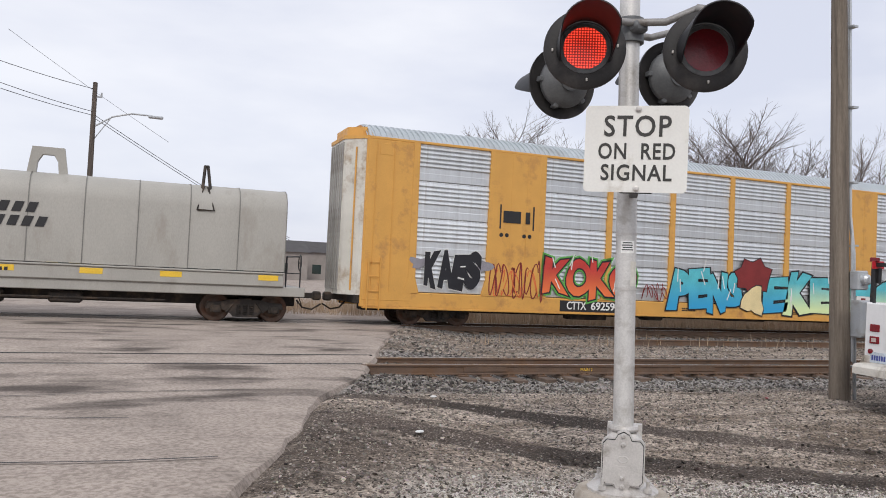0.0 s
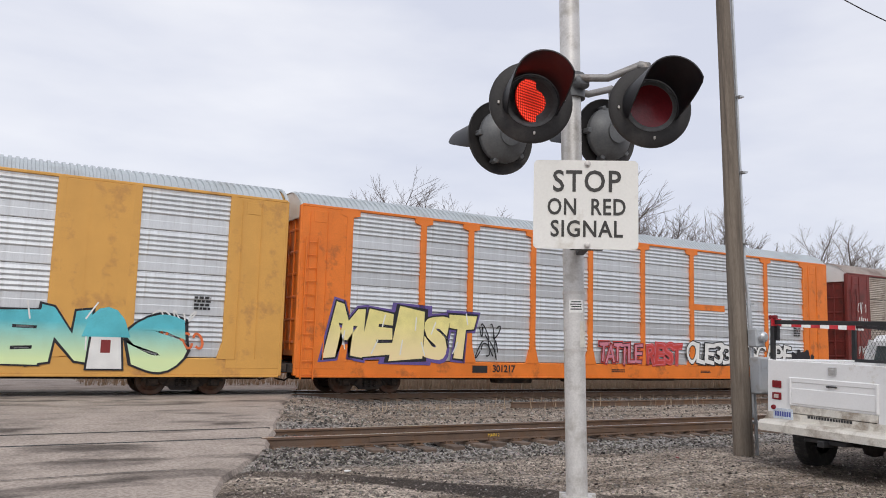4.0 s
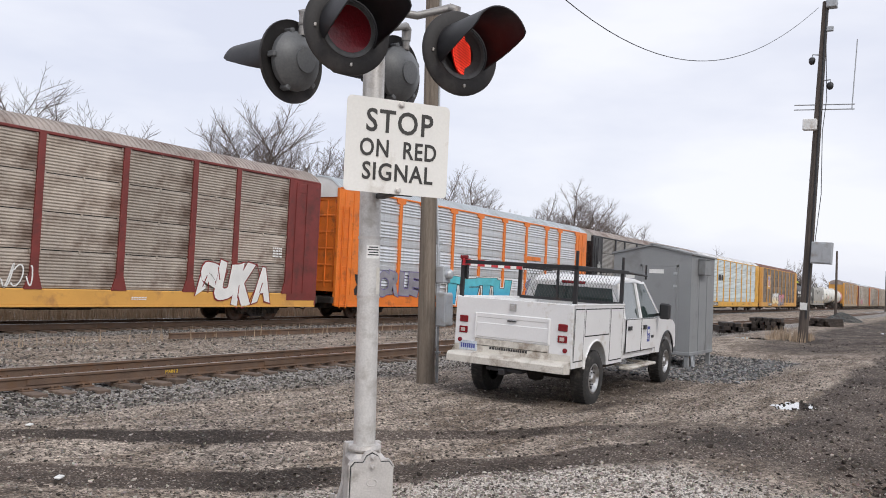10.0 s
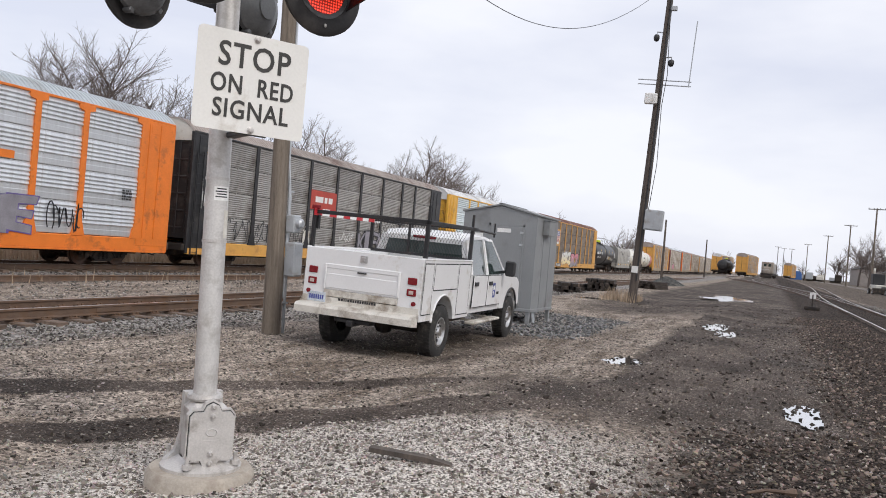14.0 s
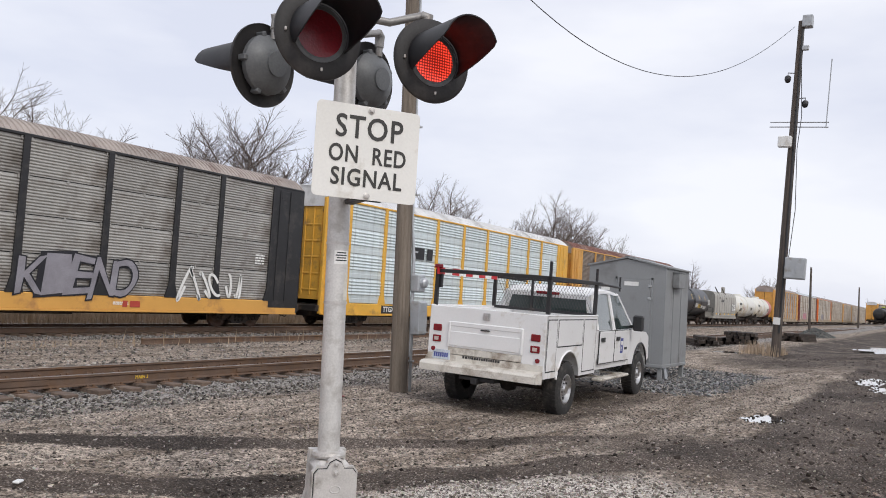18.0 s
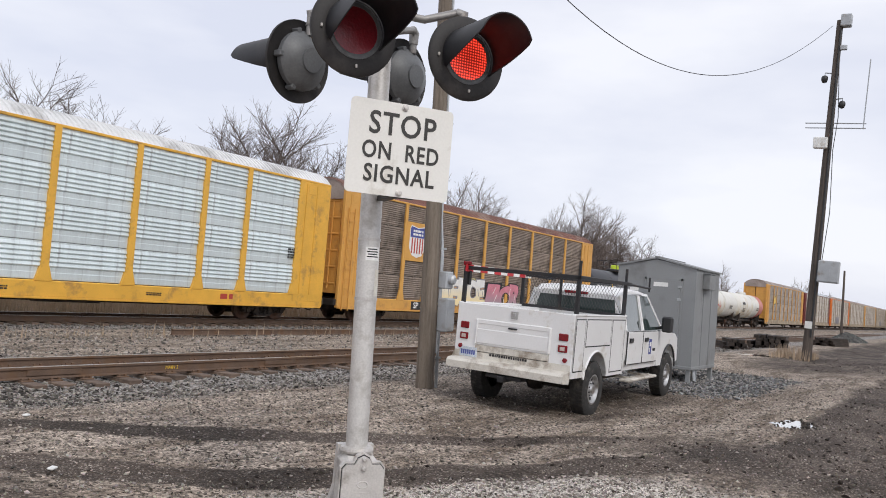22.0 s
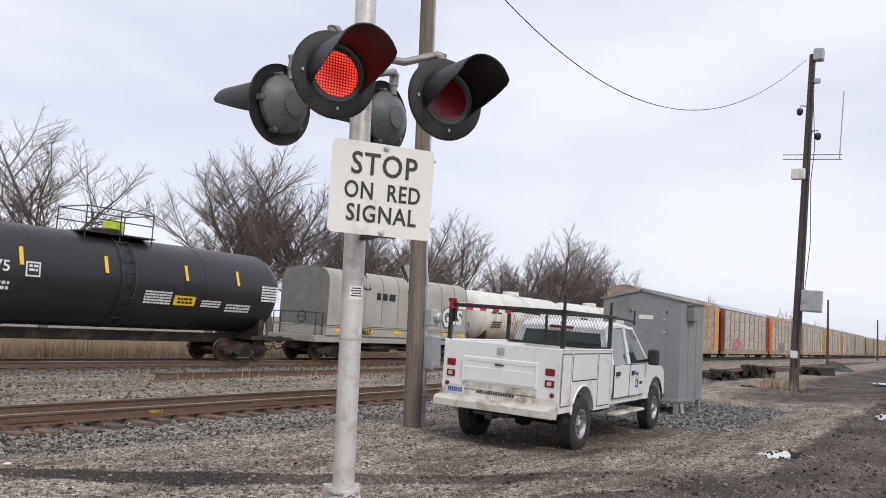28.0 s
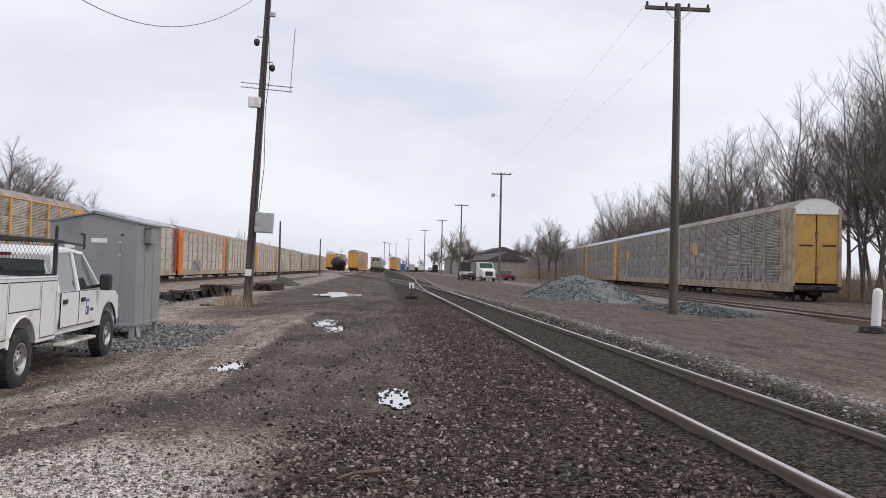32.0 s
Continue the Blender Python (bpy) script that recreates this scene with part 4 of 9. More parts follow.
def wheelset_mesh():
    g = Geo()
    for s in (-1, 1):
        prof = [(0.09, -0.02), (0.12, 0.06), (0.20, 0.045), (0.30, 0.02), (0.335, 0.035), (WHEEL_R, 0.03), (WHEEL_R, -0.055), (WHEEL_R + 0.03, -0.075), (WHEEL_R + 0.02, -0.10), (0.33, -0.10), (0.28, -0.03), (0.09, -0.05)]
        m = Matrix.Translation((0, s * 0.78, 0)) @ Matrix.Rotation(radians(-90 * s), 4, "X")
        g.lathe(prof, 28, m)
        for k in range(3):
            t = k * 2.094
            g.box(-0.02, 0.02, -0.02, 0.02, 0.0, 0.05, 0, Matrix.Translation((0.22 * math.cos(t), s * 0.80, 0.22 * math.sin(t))))
    g.tube([(0, -1.02, 0), (0, 1.02, 0)], 0.085, 10)
    return g.mesh("wheelset", wheel_steel, 35)


def side_frame_mesh():
    top = [(-1.20, 0.42), (-1.15, 0.60), (-0.80, 0.62), (-0.45, 0.70), (0.45, 0.70), (0.80, 0.62), (1.15, 0.60), (1.20, 0.42), (0.72, 0.40), (0.42, 0.24), (0.36, 0.16), (-0.36, 0.16), (-0.42, 0.24), (-0.72, 0.40)]
    g = Geo().prism(top, -0.09, 0.09)
    for s in (-1, 1):
        g.box(s * 0.9 - 0.17, s * 0.9 + 0.17, -0.13, 0.11, 0.28, 0.52, 0.03)
        g.tube([(s * 0.9, -0.19, 0.40), (s * 0.9, 0, 0.40)], 0.11, 12)
        g.tube([(s * 0.34, -0.10, 0.60), (s * 0.58, -0.10, 0.30)], 0.035, 6)
    for k in range(3):
        x = -0.2 + 0.2 * k
        for j in range(5):
            g.lathe([(0.05, 0.0), (0.085, 0.02), (0.085, 0.04), (0.05, 0.06)], 10, Matrix.Translation((x, -0.06, 0.24 + j * 0.062)))
    return g.mesh("side_frame", underbody, 30)


def bogie(parent, x, spin=True):
    b = part("bogie", shared("bolster", lambda: Geo().box(-0.22, 0.22, -1.0, 1.0, 0.50, 0.76, 0.03).mesh("bogie", underbody)), None, parent, "sooty cast-steel bogie", pose(x, 0, 0))
    for s in (-1, 1):
        part("side_frame", shared("side_frame", side_frame_mesh), None, b, at=pose(0, s * 1.0, 0, 0, 0, 0 if s < 0 else 180))
    for s in (-1, 1):
        w = part("wheelset", shared("wheelset", wheelset_mesh), None, b, at=pose(s * 0.9, 0, WHEEL_R))
        if spin:
            WHEELSETS.append((w, s * 0.9))
    return b


def coupler(parent, x, s):
    g = Geo().box(-0.12, 0.75, -0.09, 0.09, 0.78, 0.96, 0.02)
    g.box(0.70, 0.98, -0.14, 0.14, 0.72, 1.02, 0.05)
    g.tube([(0.1, -0.35, 0.72), (0.3, -0.40, 0.48), (0.62, -0.36, 0.42), (0.95, -0.2, 0.60)], 0.03, 7)
    g.tube([(0.0, -1.1, 0.9), (0.12, -1.1, 0.62), (0.12, -0.4, 0.62)], 0.018, 6)
    me = shared("coupler", lambda: g.mesh("coupler", underbody, 30))
    part("coupler", me, None, parent, at=pose(x, 0, 0, 0, 0, 0 if s > 0 else 180))


def corrugated(w, h, material, ridge=0.148):
    """A side sheet: a band of louvre-like corrugations over a plain band; its outside looks to -y."""
    g = Geo()
    flat = h - 0.05 - 5 * ridge
    prof = [(0.0, 0.0), (-0.012, 0.02), (-0.012, flat * 0.55), (0.0, flat * 0.6), (0.0, flat)]
    z = flat
    for _ in range(5):
        prof += [(-0.050, z + 0.030), (-0.056, z + 0.046), (-0.012, z + ridge - 0.016), (0.0, z + ridge)]
        z += ridge
    prof += [(0.0, h)]
    for x in (0.0, w):
        g.v += [Vector((x, y, zz)) for y, zz in prof]
    k = len(prof)
    g.f += [(i, k + i, k + i + 1, i + 1) for i in range(k - 1)]
    g.box(0, w, 0.004, 0.03, 0, h)
    for bx in np.arange(0.30, w - 0.1, 0.52):
        for zz in (flat - 0.03, h - 0.025):
            g.box(bx - 0.016, bx + 0.016, -0.016, 0.004, zz - 0.014, zz + 0.014)
    return g.mesh("side_panel", material)


def fine_sheet(w, h, material):
    """A side sheet with many shallow corrugations, as on the older wagons."""
    g = Geo()
    prof, z = [(0.0, 0.0), (0.0, 0.04)], 0.04
    ridge = (h - 0.08) / 11
    for _ in range(11):
        prof += [(-0.026, z + ridge * 0.30), (-0.030, z + ridge * 0.48), (0.0, z + ridge)]
        z += ridge
    prof += [(0.0, h)]
    for x in (0.0, w):
        g.v += [Vector((x, y, zz)) for y, zz in prof]
    k = len(prof)
    g.f += [(i, k + i, k + i + 1, i + 1) for i in range(k - 1)]
    g.box(0, w, 0.004, 0.03, 0, h)
    g.box(w * 0.5 - 0.03, w * 0.5 + 0.03, -0.035, 0.0, h - 0.05, h + 0.03)
    for bx in (0.03, w - 0.09):
        g.box(bx, bx + 0.06, -0.04, 0.0, h - 0.10, h + 0.02)
    return g.mesh("side_panel", material)


def post_geo(cap):
    wide = 0.36 if cap else 0.13
    poly = [(-0.30, SILL1 - 0.02), (-0.14, SILL1 + 0.55), (-0.115, SILL1 + 1.0), (-0.115, EAVE - 0.22), (-wide, EAVE - 0.16), (-wide, EAVE + 0.02), (wide, EAVE + 0.02), (wide, EAVE - 0.16), (0.115, EAVE - 0.22), (0.115, SILL1 + 1.0), (0.14, SILL1 + 0.55), (0.30, SILL1 - 0.02)]
    if not cap:
        poly = [(-0.28, SILL1 - 0.02), (-0.13, SILL1 + 0.5), (-0.105, EAVE + 0.02), (0.105, EAVE + 0.02), (0.13, SILL1 + 0.5), (0.28, SILL1 - 0.02)]
    return Geo().prism(poly, -0.062, 0.02)


def roof_mesh(material, length=CAR_L):
    g = Geo()
    rib = 0.20
    na = 12
    xs = []
    x = 0.0
    while x < length - 0.01:
        xs += [(x, 0.0), (x + rib * 0.42, 0.0), (x + rib * 0.5, 0.055), (x + rib * 0.92, 0.055)]
        x += rib
    xs.append((length, 0.0))
    for x, up in xs:
        for k in range(na + 1):
            t = -1 + 2 * k / na
            y = 1.49 * t
            z = EAVE + 0.06 + 0.56 * (1 - abs(t) ** 2.6)
            g.v.append(Vector((x, y, z + up * min(1, 3 * (1 - abs(t)) + 0.4))))
    w = na + 1
    for i in range(len(xs) - 1):
        for k in range(na):
            g.f.append((i * w + k, i * w + k + 1, (i + 1) * w + k + 1, (i + 1) * w + k))
    return g.mesh("roof", material, 45)


def ladder_geo(h0, h1, wd=0.42, n=9):
    g = Geo()
    for s in (-1, 1):
        g.box(s * wd / 2 - 0.02, s * wd / 2 + 0.02, -0.02, 0.02, h0, h1)
    for k in range(n):
        z = h0 + 0.15 + (h1 - h0 - 0.3) * k / (n - 1)
        g.tube([(-wd / 2, 0, z), (wd / 2, 0, z)], 0.014, 6)
    return g


def end_door_geo():
    g = Geo().box(-0.03, 0.05, -0.66, 0.66, SILL1 + 0.1, EAVE + 0.1, 0.015)
    for k in range(6):
        z = SILL1 + 0.5 + k * 0.75
        g.box(-0.06, 0.0, -0.62, 0.62, z, z + 0.10, 0.02)
    for s in (-1, 0, 1):
        g.box(-0.07, -0.02, s * 0.5 - 0.04, s * 0.5 + 0.04, SILL1 + 0.3, EAVE, 0.01)
    return g


def blob(cx, cz, w, h, r, n=14):
    """Points of one wobbly spray-painted letter."""
    pts = []
    ph = r.uniform(0, 6.28)
    lob = r.choice((2, 3, 3, 4))
    for k in range(n):
        t = 2 * math.pi * k / n
        q = 1 + 0.30 * math.sin(lob * t + ph) + r.uniform(-0.14, 0.14)
        sq = max(abs(math.cos(t)), abs(math.sin(t)))
        pts.append((cx + 0.5 * w * q * math.cos(t) / sq ** 0.7, cz + 0.5 * h * min(1.12, q) * math.sin(t) / sq ** 0.8))
    return pts


def flat_poly(g, pts, y, grow=1.0):
    cx, cz = sum(p[0] for p in pts) / len(pts), sum(p[1] for p in pts) / len(pts)
    o = len(g.v)
    g.v.append(Vector((cx, y, cz)))
    for a, b in pts:
        g.v.append(Vector((cx + (a - cx) * grow, y, cz + (b - cz) * grow)))
    k = len(pts)
    g.f += [(o, o + 1 + i, o + 1 + (i + 1) % k) for i in range(k)]


def stroke(g, pts, wd, y):
    """A flat ribbon of paint along points."""
    o = len(g.v)
    k = len(pts)
    for i, (a, b) in enumerate(pts):
        (p, q), (u, v) = pts[max(i - 1, 0)], pts[min(i + 1, k - 1)]
        ln = math.hypot(u - p, v - q) or 1
        nx, nz = -(v - q) / ln * wd, (u - p) / ln * wd
        g.v += [Vector((a + nx, y, b + nz)), Vector((a - nx, y, b - nz))]
        if i:
            j = o + 2 * i
            g.f.append((j - 2, j, j + 1, j - 1))


def two_tone(top, low, z0, z1):
    """Spray paint that fades from one colour to another between two heights on its wagon."""
    key = ("tone", top, low, z0, z1)
    if key in CACHE:
        return CACHE[key]
    m = GRAF[top].copy()
    m.name = GRAF[top].name + "_faded_into_" + GRAF[low].name
    n, l = m.node_tree.nodes, m.node_tree.links
    bsdf = n["Principled BSDF"]
    src = bsdf.inputs["Base Color"].links[0].from_socket
    tc, sp, mr, mx = n.new("ShaderNodeTexCoord"), n.new("ShaderNodeSeparateXYZ"), n.new("ShaderNodeMapRange"), n.new("ShaderNodeMix")
    mr.inputs["From Min"].default_value, mr.inputs["From Max"].default_value = z0, z1
    mx.data_type = "RGBA"
    low_ramp = [q for q in GRAF[low].node_tree.nodes if q.bl_idname == "ShaderNodeValToRGB"][0]
    l.new(tc.outputs["Object"], sp.inputs[0])
    l.new(sp.outputs["Z"], mr.inputs["Value"])
    l.new(mr.outputs["Result"], mx.inputs[0])
    mx.inputs[6].default_value = low_ramp.color_ramp.elements[1].color
    l.new(src, mx.inputs[7])
    l.new(mx.outputs[2], bsdf.inputs["Base Color"])
    CACHE[key] = m
    return m


def glyph(ch, fat):
    """Flat mesh data of one character of the built-in font, made fatter by fat."""
    key = ("glyph", ch, fat)
    if key not in CACHE:
        cu = bpy.data.curves.new("glyph", "FONT")
        cu.body, cu.size, cu.align_x, cu.align_y, cu.resolution_u, cu.offset = ch, 1.0, "CENTER", "CENTER", 4, fat
        ob = bpy.data.objects.new("glyph", cu)
        me = bpy.data.meshes.new_from_object(ob)
        bpy.data.objects.remove(ob)
        CACHE[key] = ([tuple(v.co) for v in me.vertices], [tuple(p.vertices) for p in me.polygons])
        bpy.data.meshes.remove(me)
    return CACHE[key]


def piece(car, text, x, z, w, h, fill, line, low=None, back=None, seed=1, fat=0.055, rim=0.05, lean=0.12, shine=None, depth=SIDE):
    """A sprayed word of fat outlined letters that lean and bulge, in layers of paint on the near side."""
    r = random.Random(seed)
    y = -depth - 0.062
    k = len(text)
    cell = w / k
    paint = two_tone(fill, low, z + 0.15 * h, z + 0.75 * h) if low else GRAF[fill]
    for i, ch in enumerate(text):
        vs, _ = glyph(ch, fat)
        x0, x1 = min(v[0] for v in vs), max(v[0] for v in vs)
        y0, y1 = min(v[1] for v in vs), max(v[1] for v in vs)
        tall = h * r.uniform(0.86, 1.0)
        wide = cell * r.uniform(1.0, 1.14)
        cx, cz = x + cell * (i + 0.5), z + h * 0.5 + r.uniform(-0.05, 0.05) * h
        tilt, ph, sh = r.uniform(-0.09, 0.09), r.uniform(0, 6.28), lean * r.uniform(0.2, 1.4)

        def put(p):
            u, v = (p[0] - (x0 + x1) / 2) / (x1 - x0), (p[1] - (y0 + y1) / 2) / (y1 - y0)
            bulge = 1 + 0.16 * math.sin(3.1 * v + ph)
            a, b = u * wide * bulge + sh * v * tall, v * tall * (1 + 0.10 * math.sin(4.0 * u + ph))
            return cx + a * math.cos(tilt) - b * math.sin(tilt), cz + a * math.sin(tilt) + b * math.cos(tilt)

        def layer(extra, lift):
            g = Geo()
            vv, ff = glyph(ch, round(fat + extra, 3))
            g.v = [Vector((put(p)[0], y - lift - 0.0008 * (i % 2), put(p)[1])) for p in vv]
            g.f = list(ff)
            return g
        if back:
            part("graffiti_halo", layer(rim + 0.035, 0.0), GRAF[back], car, "sprayed background colour")
        o = part("graffiti_letter", layer(rim, 0.004), GRAF[line], car, "fat outlined sprayed graffiti letter")
        part("fill", layer(0.0, 0.008), paint, o, "sprayed letter fill")
        if shine:
            g = Geo()
            for _ in range(2):
                p0 = (r.uniform(x0, x1), r.uniform(y0, y1))
                p1 = (p0[0] + 0.25 * (x1 - x0) * r.uniform(-1, 1), p0[1] + 0.3 * (y1 - y0))
                stroke(g, [put(p0), put(p1)], 0.022, y - 0.011)
            part("inner_line", g, GRAF[shine], o)


def curl(g, cx, cz, w, h, r, wd, y):
    """One looping pen stroke of a sprayed tag."""
    a, b, p, q = r.choice((1, 2, 2)), r.choice((2, 3)), r.uniform(0, 6.28), r.uniform(0, 6.28)
    pts = [(cx + w * 0.5 * math.sin(a * t * 0.5 + p) + w * 0.1 * t / 6, cz + h * 0.5 * math.sin(b * t * 0.5 + q)) for t in [0.36 * k for k in range(15)]]
    stroke(g, pts, wd, y)


def scrawl(car, x, z, w, h, col, seed, n=7, wd=0.035, depth=SIDE):
    """Thin handwritten spray tags that nobody could read."""
    r = random.Random(seed)
    for i in range(n):
        g = Geo()
        curl(g, x + w * (i + 0.5) / n, z + h * 0.5, w / n * 1.15, h * r.uniform(0.6, 1.0), r, wd * 0.75, -depth - 0.066 - 0.0004 * (i % 3))
        part("graffiti_scrawl", g, GRAF[col], car, "thin unreadable sprayed scrawl")


def bars(car, x, z, w, h, material, rows=1, seed=1, y=-SIDE - 0.045, name="marking", label=""):
    """Rows of short bars in place of small lettering."""
    r = random.Random(seed)
    g = Geo()
    rh = h / (rows * 1.6 - 0.6)
    for i in range(rows):
        zz = z + h - rh - i * rh * 1.6
        xx = x
        while xx < x + w - 0.02:
            l = min(r.uniform(0.5, 1.6) * rh * 1.6, x + w - xx)
            g.box(xx, xx + l, y - 0.002, y + 0.002, zz, zz + rh)
            xx += l + rh * 0.45
    return part(name, g, material, car, label)


def plate(car, x, z, w, h, material, name="marking", label="", y=-SIDE - 0.040):
    return part(name, Geo().box(x, x + w, y - 0.003, y + 0.003, z, z + h), material, car, label)


def autorack(label, panel, frame, roof, sill=None, cap=False, plates=(), fine=False, end=None, trim=None, spin=True, group="autoracks of the train", corner=None, post=None, leaf=False, seamed=True, rungs=11, rise=0.0, bulged=False):
    """An enclosed car-carrier wagon, from its near end at x = 0, on the rail tops at z = 0."""
    global EAVE
    EAVE = 5.88 + rise
    sill = sill or frame
    car = thing("autorack_wagon", pose(0, 0, 0), label, "train wagon", group)
    pn = panel.name + frame.name
    for s in (-1, 1):
        turn = pose(0, 0, 0) if s < 0 else pose(CAR_L, 0, 0, 0, 0, 180)
        part("side_sill", shared(("sill", sill.name), lambda: Geo().box(0.1, CAR_L - 0.1, -SIDE - 0.04, -SIDE + 0.10, SILL0, SILL1, 0.03).box(0.1, CAR_L - 0.1, -SIDE - 0.07, -SIDE + 0.1, SILL0 - 0.05, SILL0 + 0.02, 0.01).mesh("side_sill", sill)), None, car, at=turn)
        part("eave_rail", shared(("eave", frame.name), lambda: Geo().box(0.05, CAR_L - 0.05, -SIDE - 0.05, -SIDE + 0.06, EAVE, EAVE + 0.09, 0.015).mesh("eave_rail", frame)), None, car, at=turn)
        # near-black sheet added behind the panels, painting the shade in their gaps
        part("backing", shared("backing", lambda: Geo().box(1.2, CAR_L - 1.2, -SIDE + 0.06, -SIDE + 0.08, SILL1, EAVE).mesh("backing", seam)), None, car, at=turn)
        for i, x in enumerate(POSTS):
            part("side_post", shared(("post", (post or frame).name, cap), lambda: post_geo(cap).mesh("side_post", post or frame)), None, car, at=turn @ pose(x, -SIDE, 0))
        for a, b in zip(POSTS, POSTS[1:]):
            w = round(b - a - 0.2, 2)
            solid = any(abs(a - p) < 0.05 for p in plates)
            if solid:
                part("side_plate", shared(("plate", frame.name, w), lambda: Geo().box(0, w, -0.06, 0.0, SILL1, EAVE, 0.01).box(w * 0.36, w * 0.36 + 0.02, -0.066, -0.055, SILL1 + 0.1, EAVE - 0.1).box(w * 0.70, w * 0.70 + 0.02, -0.066, -0.055, SILL1 + 0.1, EAVE - 0.1).mesh("side_plate", frame)), None, car, at=turn @ pose(a + 0.1, -SIDE, 0))
                continue
            h = (EAVE - SILL1) / 4
            rows = range(4)
            for k in rows:
                part("side_panel", shared(("panel", panel.name, w, seamed), lambda: fine_sheet(w, h - 0.032, panel) if seamed else corrugated(w, h - 0.014, panel)), None, car, at=turn @ pose(a + 0.1, -SIDE + 0.02, SILL1 + 0.02 + h * k))
        for x0, x1 in ((0.05, POSTS[0]), (POSTS[-1], CAR_L - 0.05)):
            w = x1 - x0
            part("end_plate", shared(("endplate", frame.name), lambda: Geo().box(0, w, -0.05, 0.02, SILL1 - 0.3, EAVE, 0.015).box(0.28, 0.31, -0.075, -0.04, SILL1, EAVE - 0.1).box(0.9, 0.93, -0.075, -0.04, SILL1, EAVE - 0.1).box(0.40, 0.85, -0.062, -0.045, EAVE - 0.5, EAVE - 0.12, 0.01).mesh("end_plate", frame)), None, car, at=turn @ pose(x0, -SIDE, 0))
        part("ladder", shared(("ladder", frame.name, rungs), lambda: ladder_geo(SILL0 - 0.1, SILL0 + 0.41 * rungs, 0.42, rungs).mesh("ladder", frame)), None, car, at=turn @ pose(0.42, -SIDE - 0.11, 0))
    part("roof", shared(("roof", roof.name), lambda: roof_mesh(roof)), None, car)
    for x, s in ((0.06, 1), (CAR_L - 0.06, -1)):
        em = end or frame
        cap_m = trim or roof
        rotm = pose(x, 0, 0, 0, 0, 0 if s > 0 else 180)
        part("roof_end", shared(("roofend", cap_m.name), lambda: Geo().prism([(1.49 * t, EAVE + 0.06 + 0.56 * (1 - abs(t) ** 2.6)) for t in [-1 + k / 6 for k in range(13)]] + [(1.49, EAVE - 0.35), (-1.49, EAVE - 0.35)], -0.02, 0.16, "x").mesh("roof_end", cap_m)), None, car, at=rotm)
        for q in (-1, 1):
            if leaf:
                door = part("end_door", shared(("leaf", em.name), lambda: Geo().box(-0.06, 0.05, -0.68, 0.68, SILL1 + 0.02, EAVE - 0.36, 0.02).box(-0.075, -0.05, -0.62, 0.62, SILL1 + 0.15, SILL1 + 2.3, 0.012).box(-0.075, -0.05, -0.62, 0.62, SILL1 + 2.55, EAVE - 0.45, 0.012).mesh("end_door", rusty_yellow)), None, car, at=rotm @ pose(0.10, q * 0.715, 0))
                part("door_slot", shared("doorslot", lambda: Geo().box(-0.082, -0.07, -0.5, 0.35, 0, 0.10).mesh("door_slot", underbody)), None, door, at=pose(0, 0, SILL1 + 2.36))
                for zz in (2.0, 4.2):
                    part("hinge", shared("doorhinge", lambda: Geo().box(-0.10, -0.05, -0.06, 0.06, -0.22, 0.22, 0.02).mesh("hinge", roof_rust)), None, door, at=pose(0, -q * 0.68, zz))
            else:
                part("end_door", shared(("door", em.name), lambda: end_door_geo().mesh("end_door", em)), None, car, at=rotm @ pose(0.10, q * 0.70, 0))
            part("corner_post", shared(("corner", (corner or frame).name), lambda: Geo().box(-0.08, 0.14, -0.09, 0.09, SILL0, EAVE + 0.05, 0.02).mesh("corner_post", corner or frame)), None, car, at=rotm @ pose(0.02, q * 1.44, 0))
        part("end_platform", shared("endplat", lambda: Geo().box(-0.25, 0.5, -1.45, 1.45, 0.72, 1.0, 0.02).mesh("end_platform", underbody)), None, car, at=rotm)
        coupler(car, 0.1 if s > 0 else CAR_L - 0.1, -s)
    part("underframe", shared("underframe", lambda: Geo().box(0.4, CAR_L - 0.4, -0.32, 0.32, 0.45, 0.95, 0.04).box(0.3, CAR_L - 0.3, -1.42, 1.42, 0.85, 1.05).box(8.2, 9.8, -1.1, -0.5, 0.35, 0.75, 0.05).box(11.5, 12.3, -1.2, -0.6, 0.40, 0.80, 0.06).box(15.2, 17.4, -1.15, -0.7, 0.46, 0.72, 0.04).mesh("underframe", underbody)), None, car)
    if bulged:
        plan = [(0.08, -1.50), (-0.10, -1.47), (-0.55, -1.02), (-0.62, -0.90), (-0.62, 0.90), (-0.55, 1.02), (-0.10, 1.47), (0.08, 1.50)]
        house = part("end_housing", Geo().prism(plan, SILL1 - 0.15, EAVE - 0.02, "z"), end or frame, car, "dirty off-white bulged end with folding doors")
        part("housing_roof", Geo().prism([(a * 1.04, b * 1.02) for a, b in plan], EAVE - 0.02, EAVE + 0.10, "z").prism([(a * 0.8, b * 0.8) for a, b in plan], EAVE + 0.10, EAVE + 0.42, "z"), trim or roof, house)
        for y in (-0.86, -0.60, -0.34, -0.08, 0.18, 0.44, 0.70):
            part("door_rib", shared("doorrib", lambda: Geo().box(-0.05, 0.0, -0.05, 0.05, SILL1, EAVE - 0.1, 0.015).mesh("door_rib", grey_panel)), None, house, at=pose(-0.62, y, 0))
        part("corner_rail", Geo().tube([(-0.30, -1.32, SILL1), (-0.30, -1.32, EAVE - 0.3)], 0.03, 6), frame, house)
    for x in (2.9, CAR_L - 2.9):
        bogie(car, x, spin)
    EAVE = 5.88
    return car


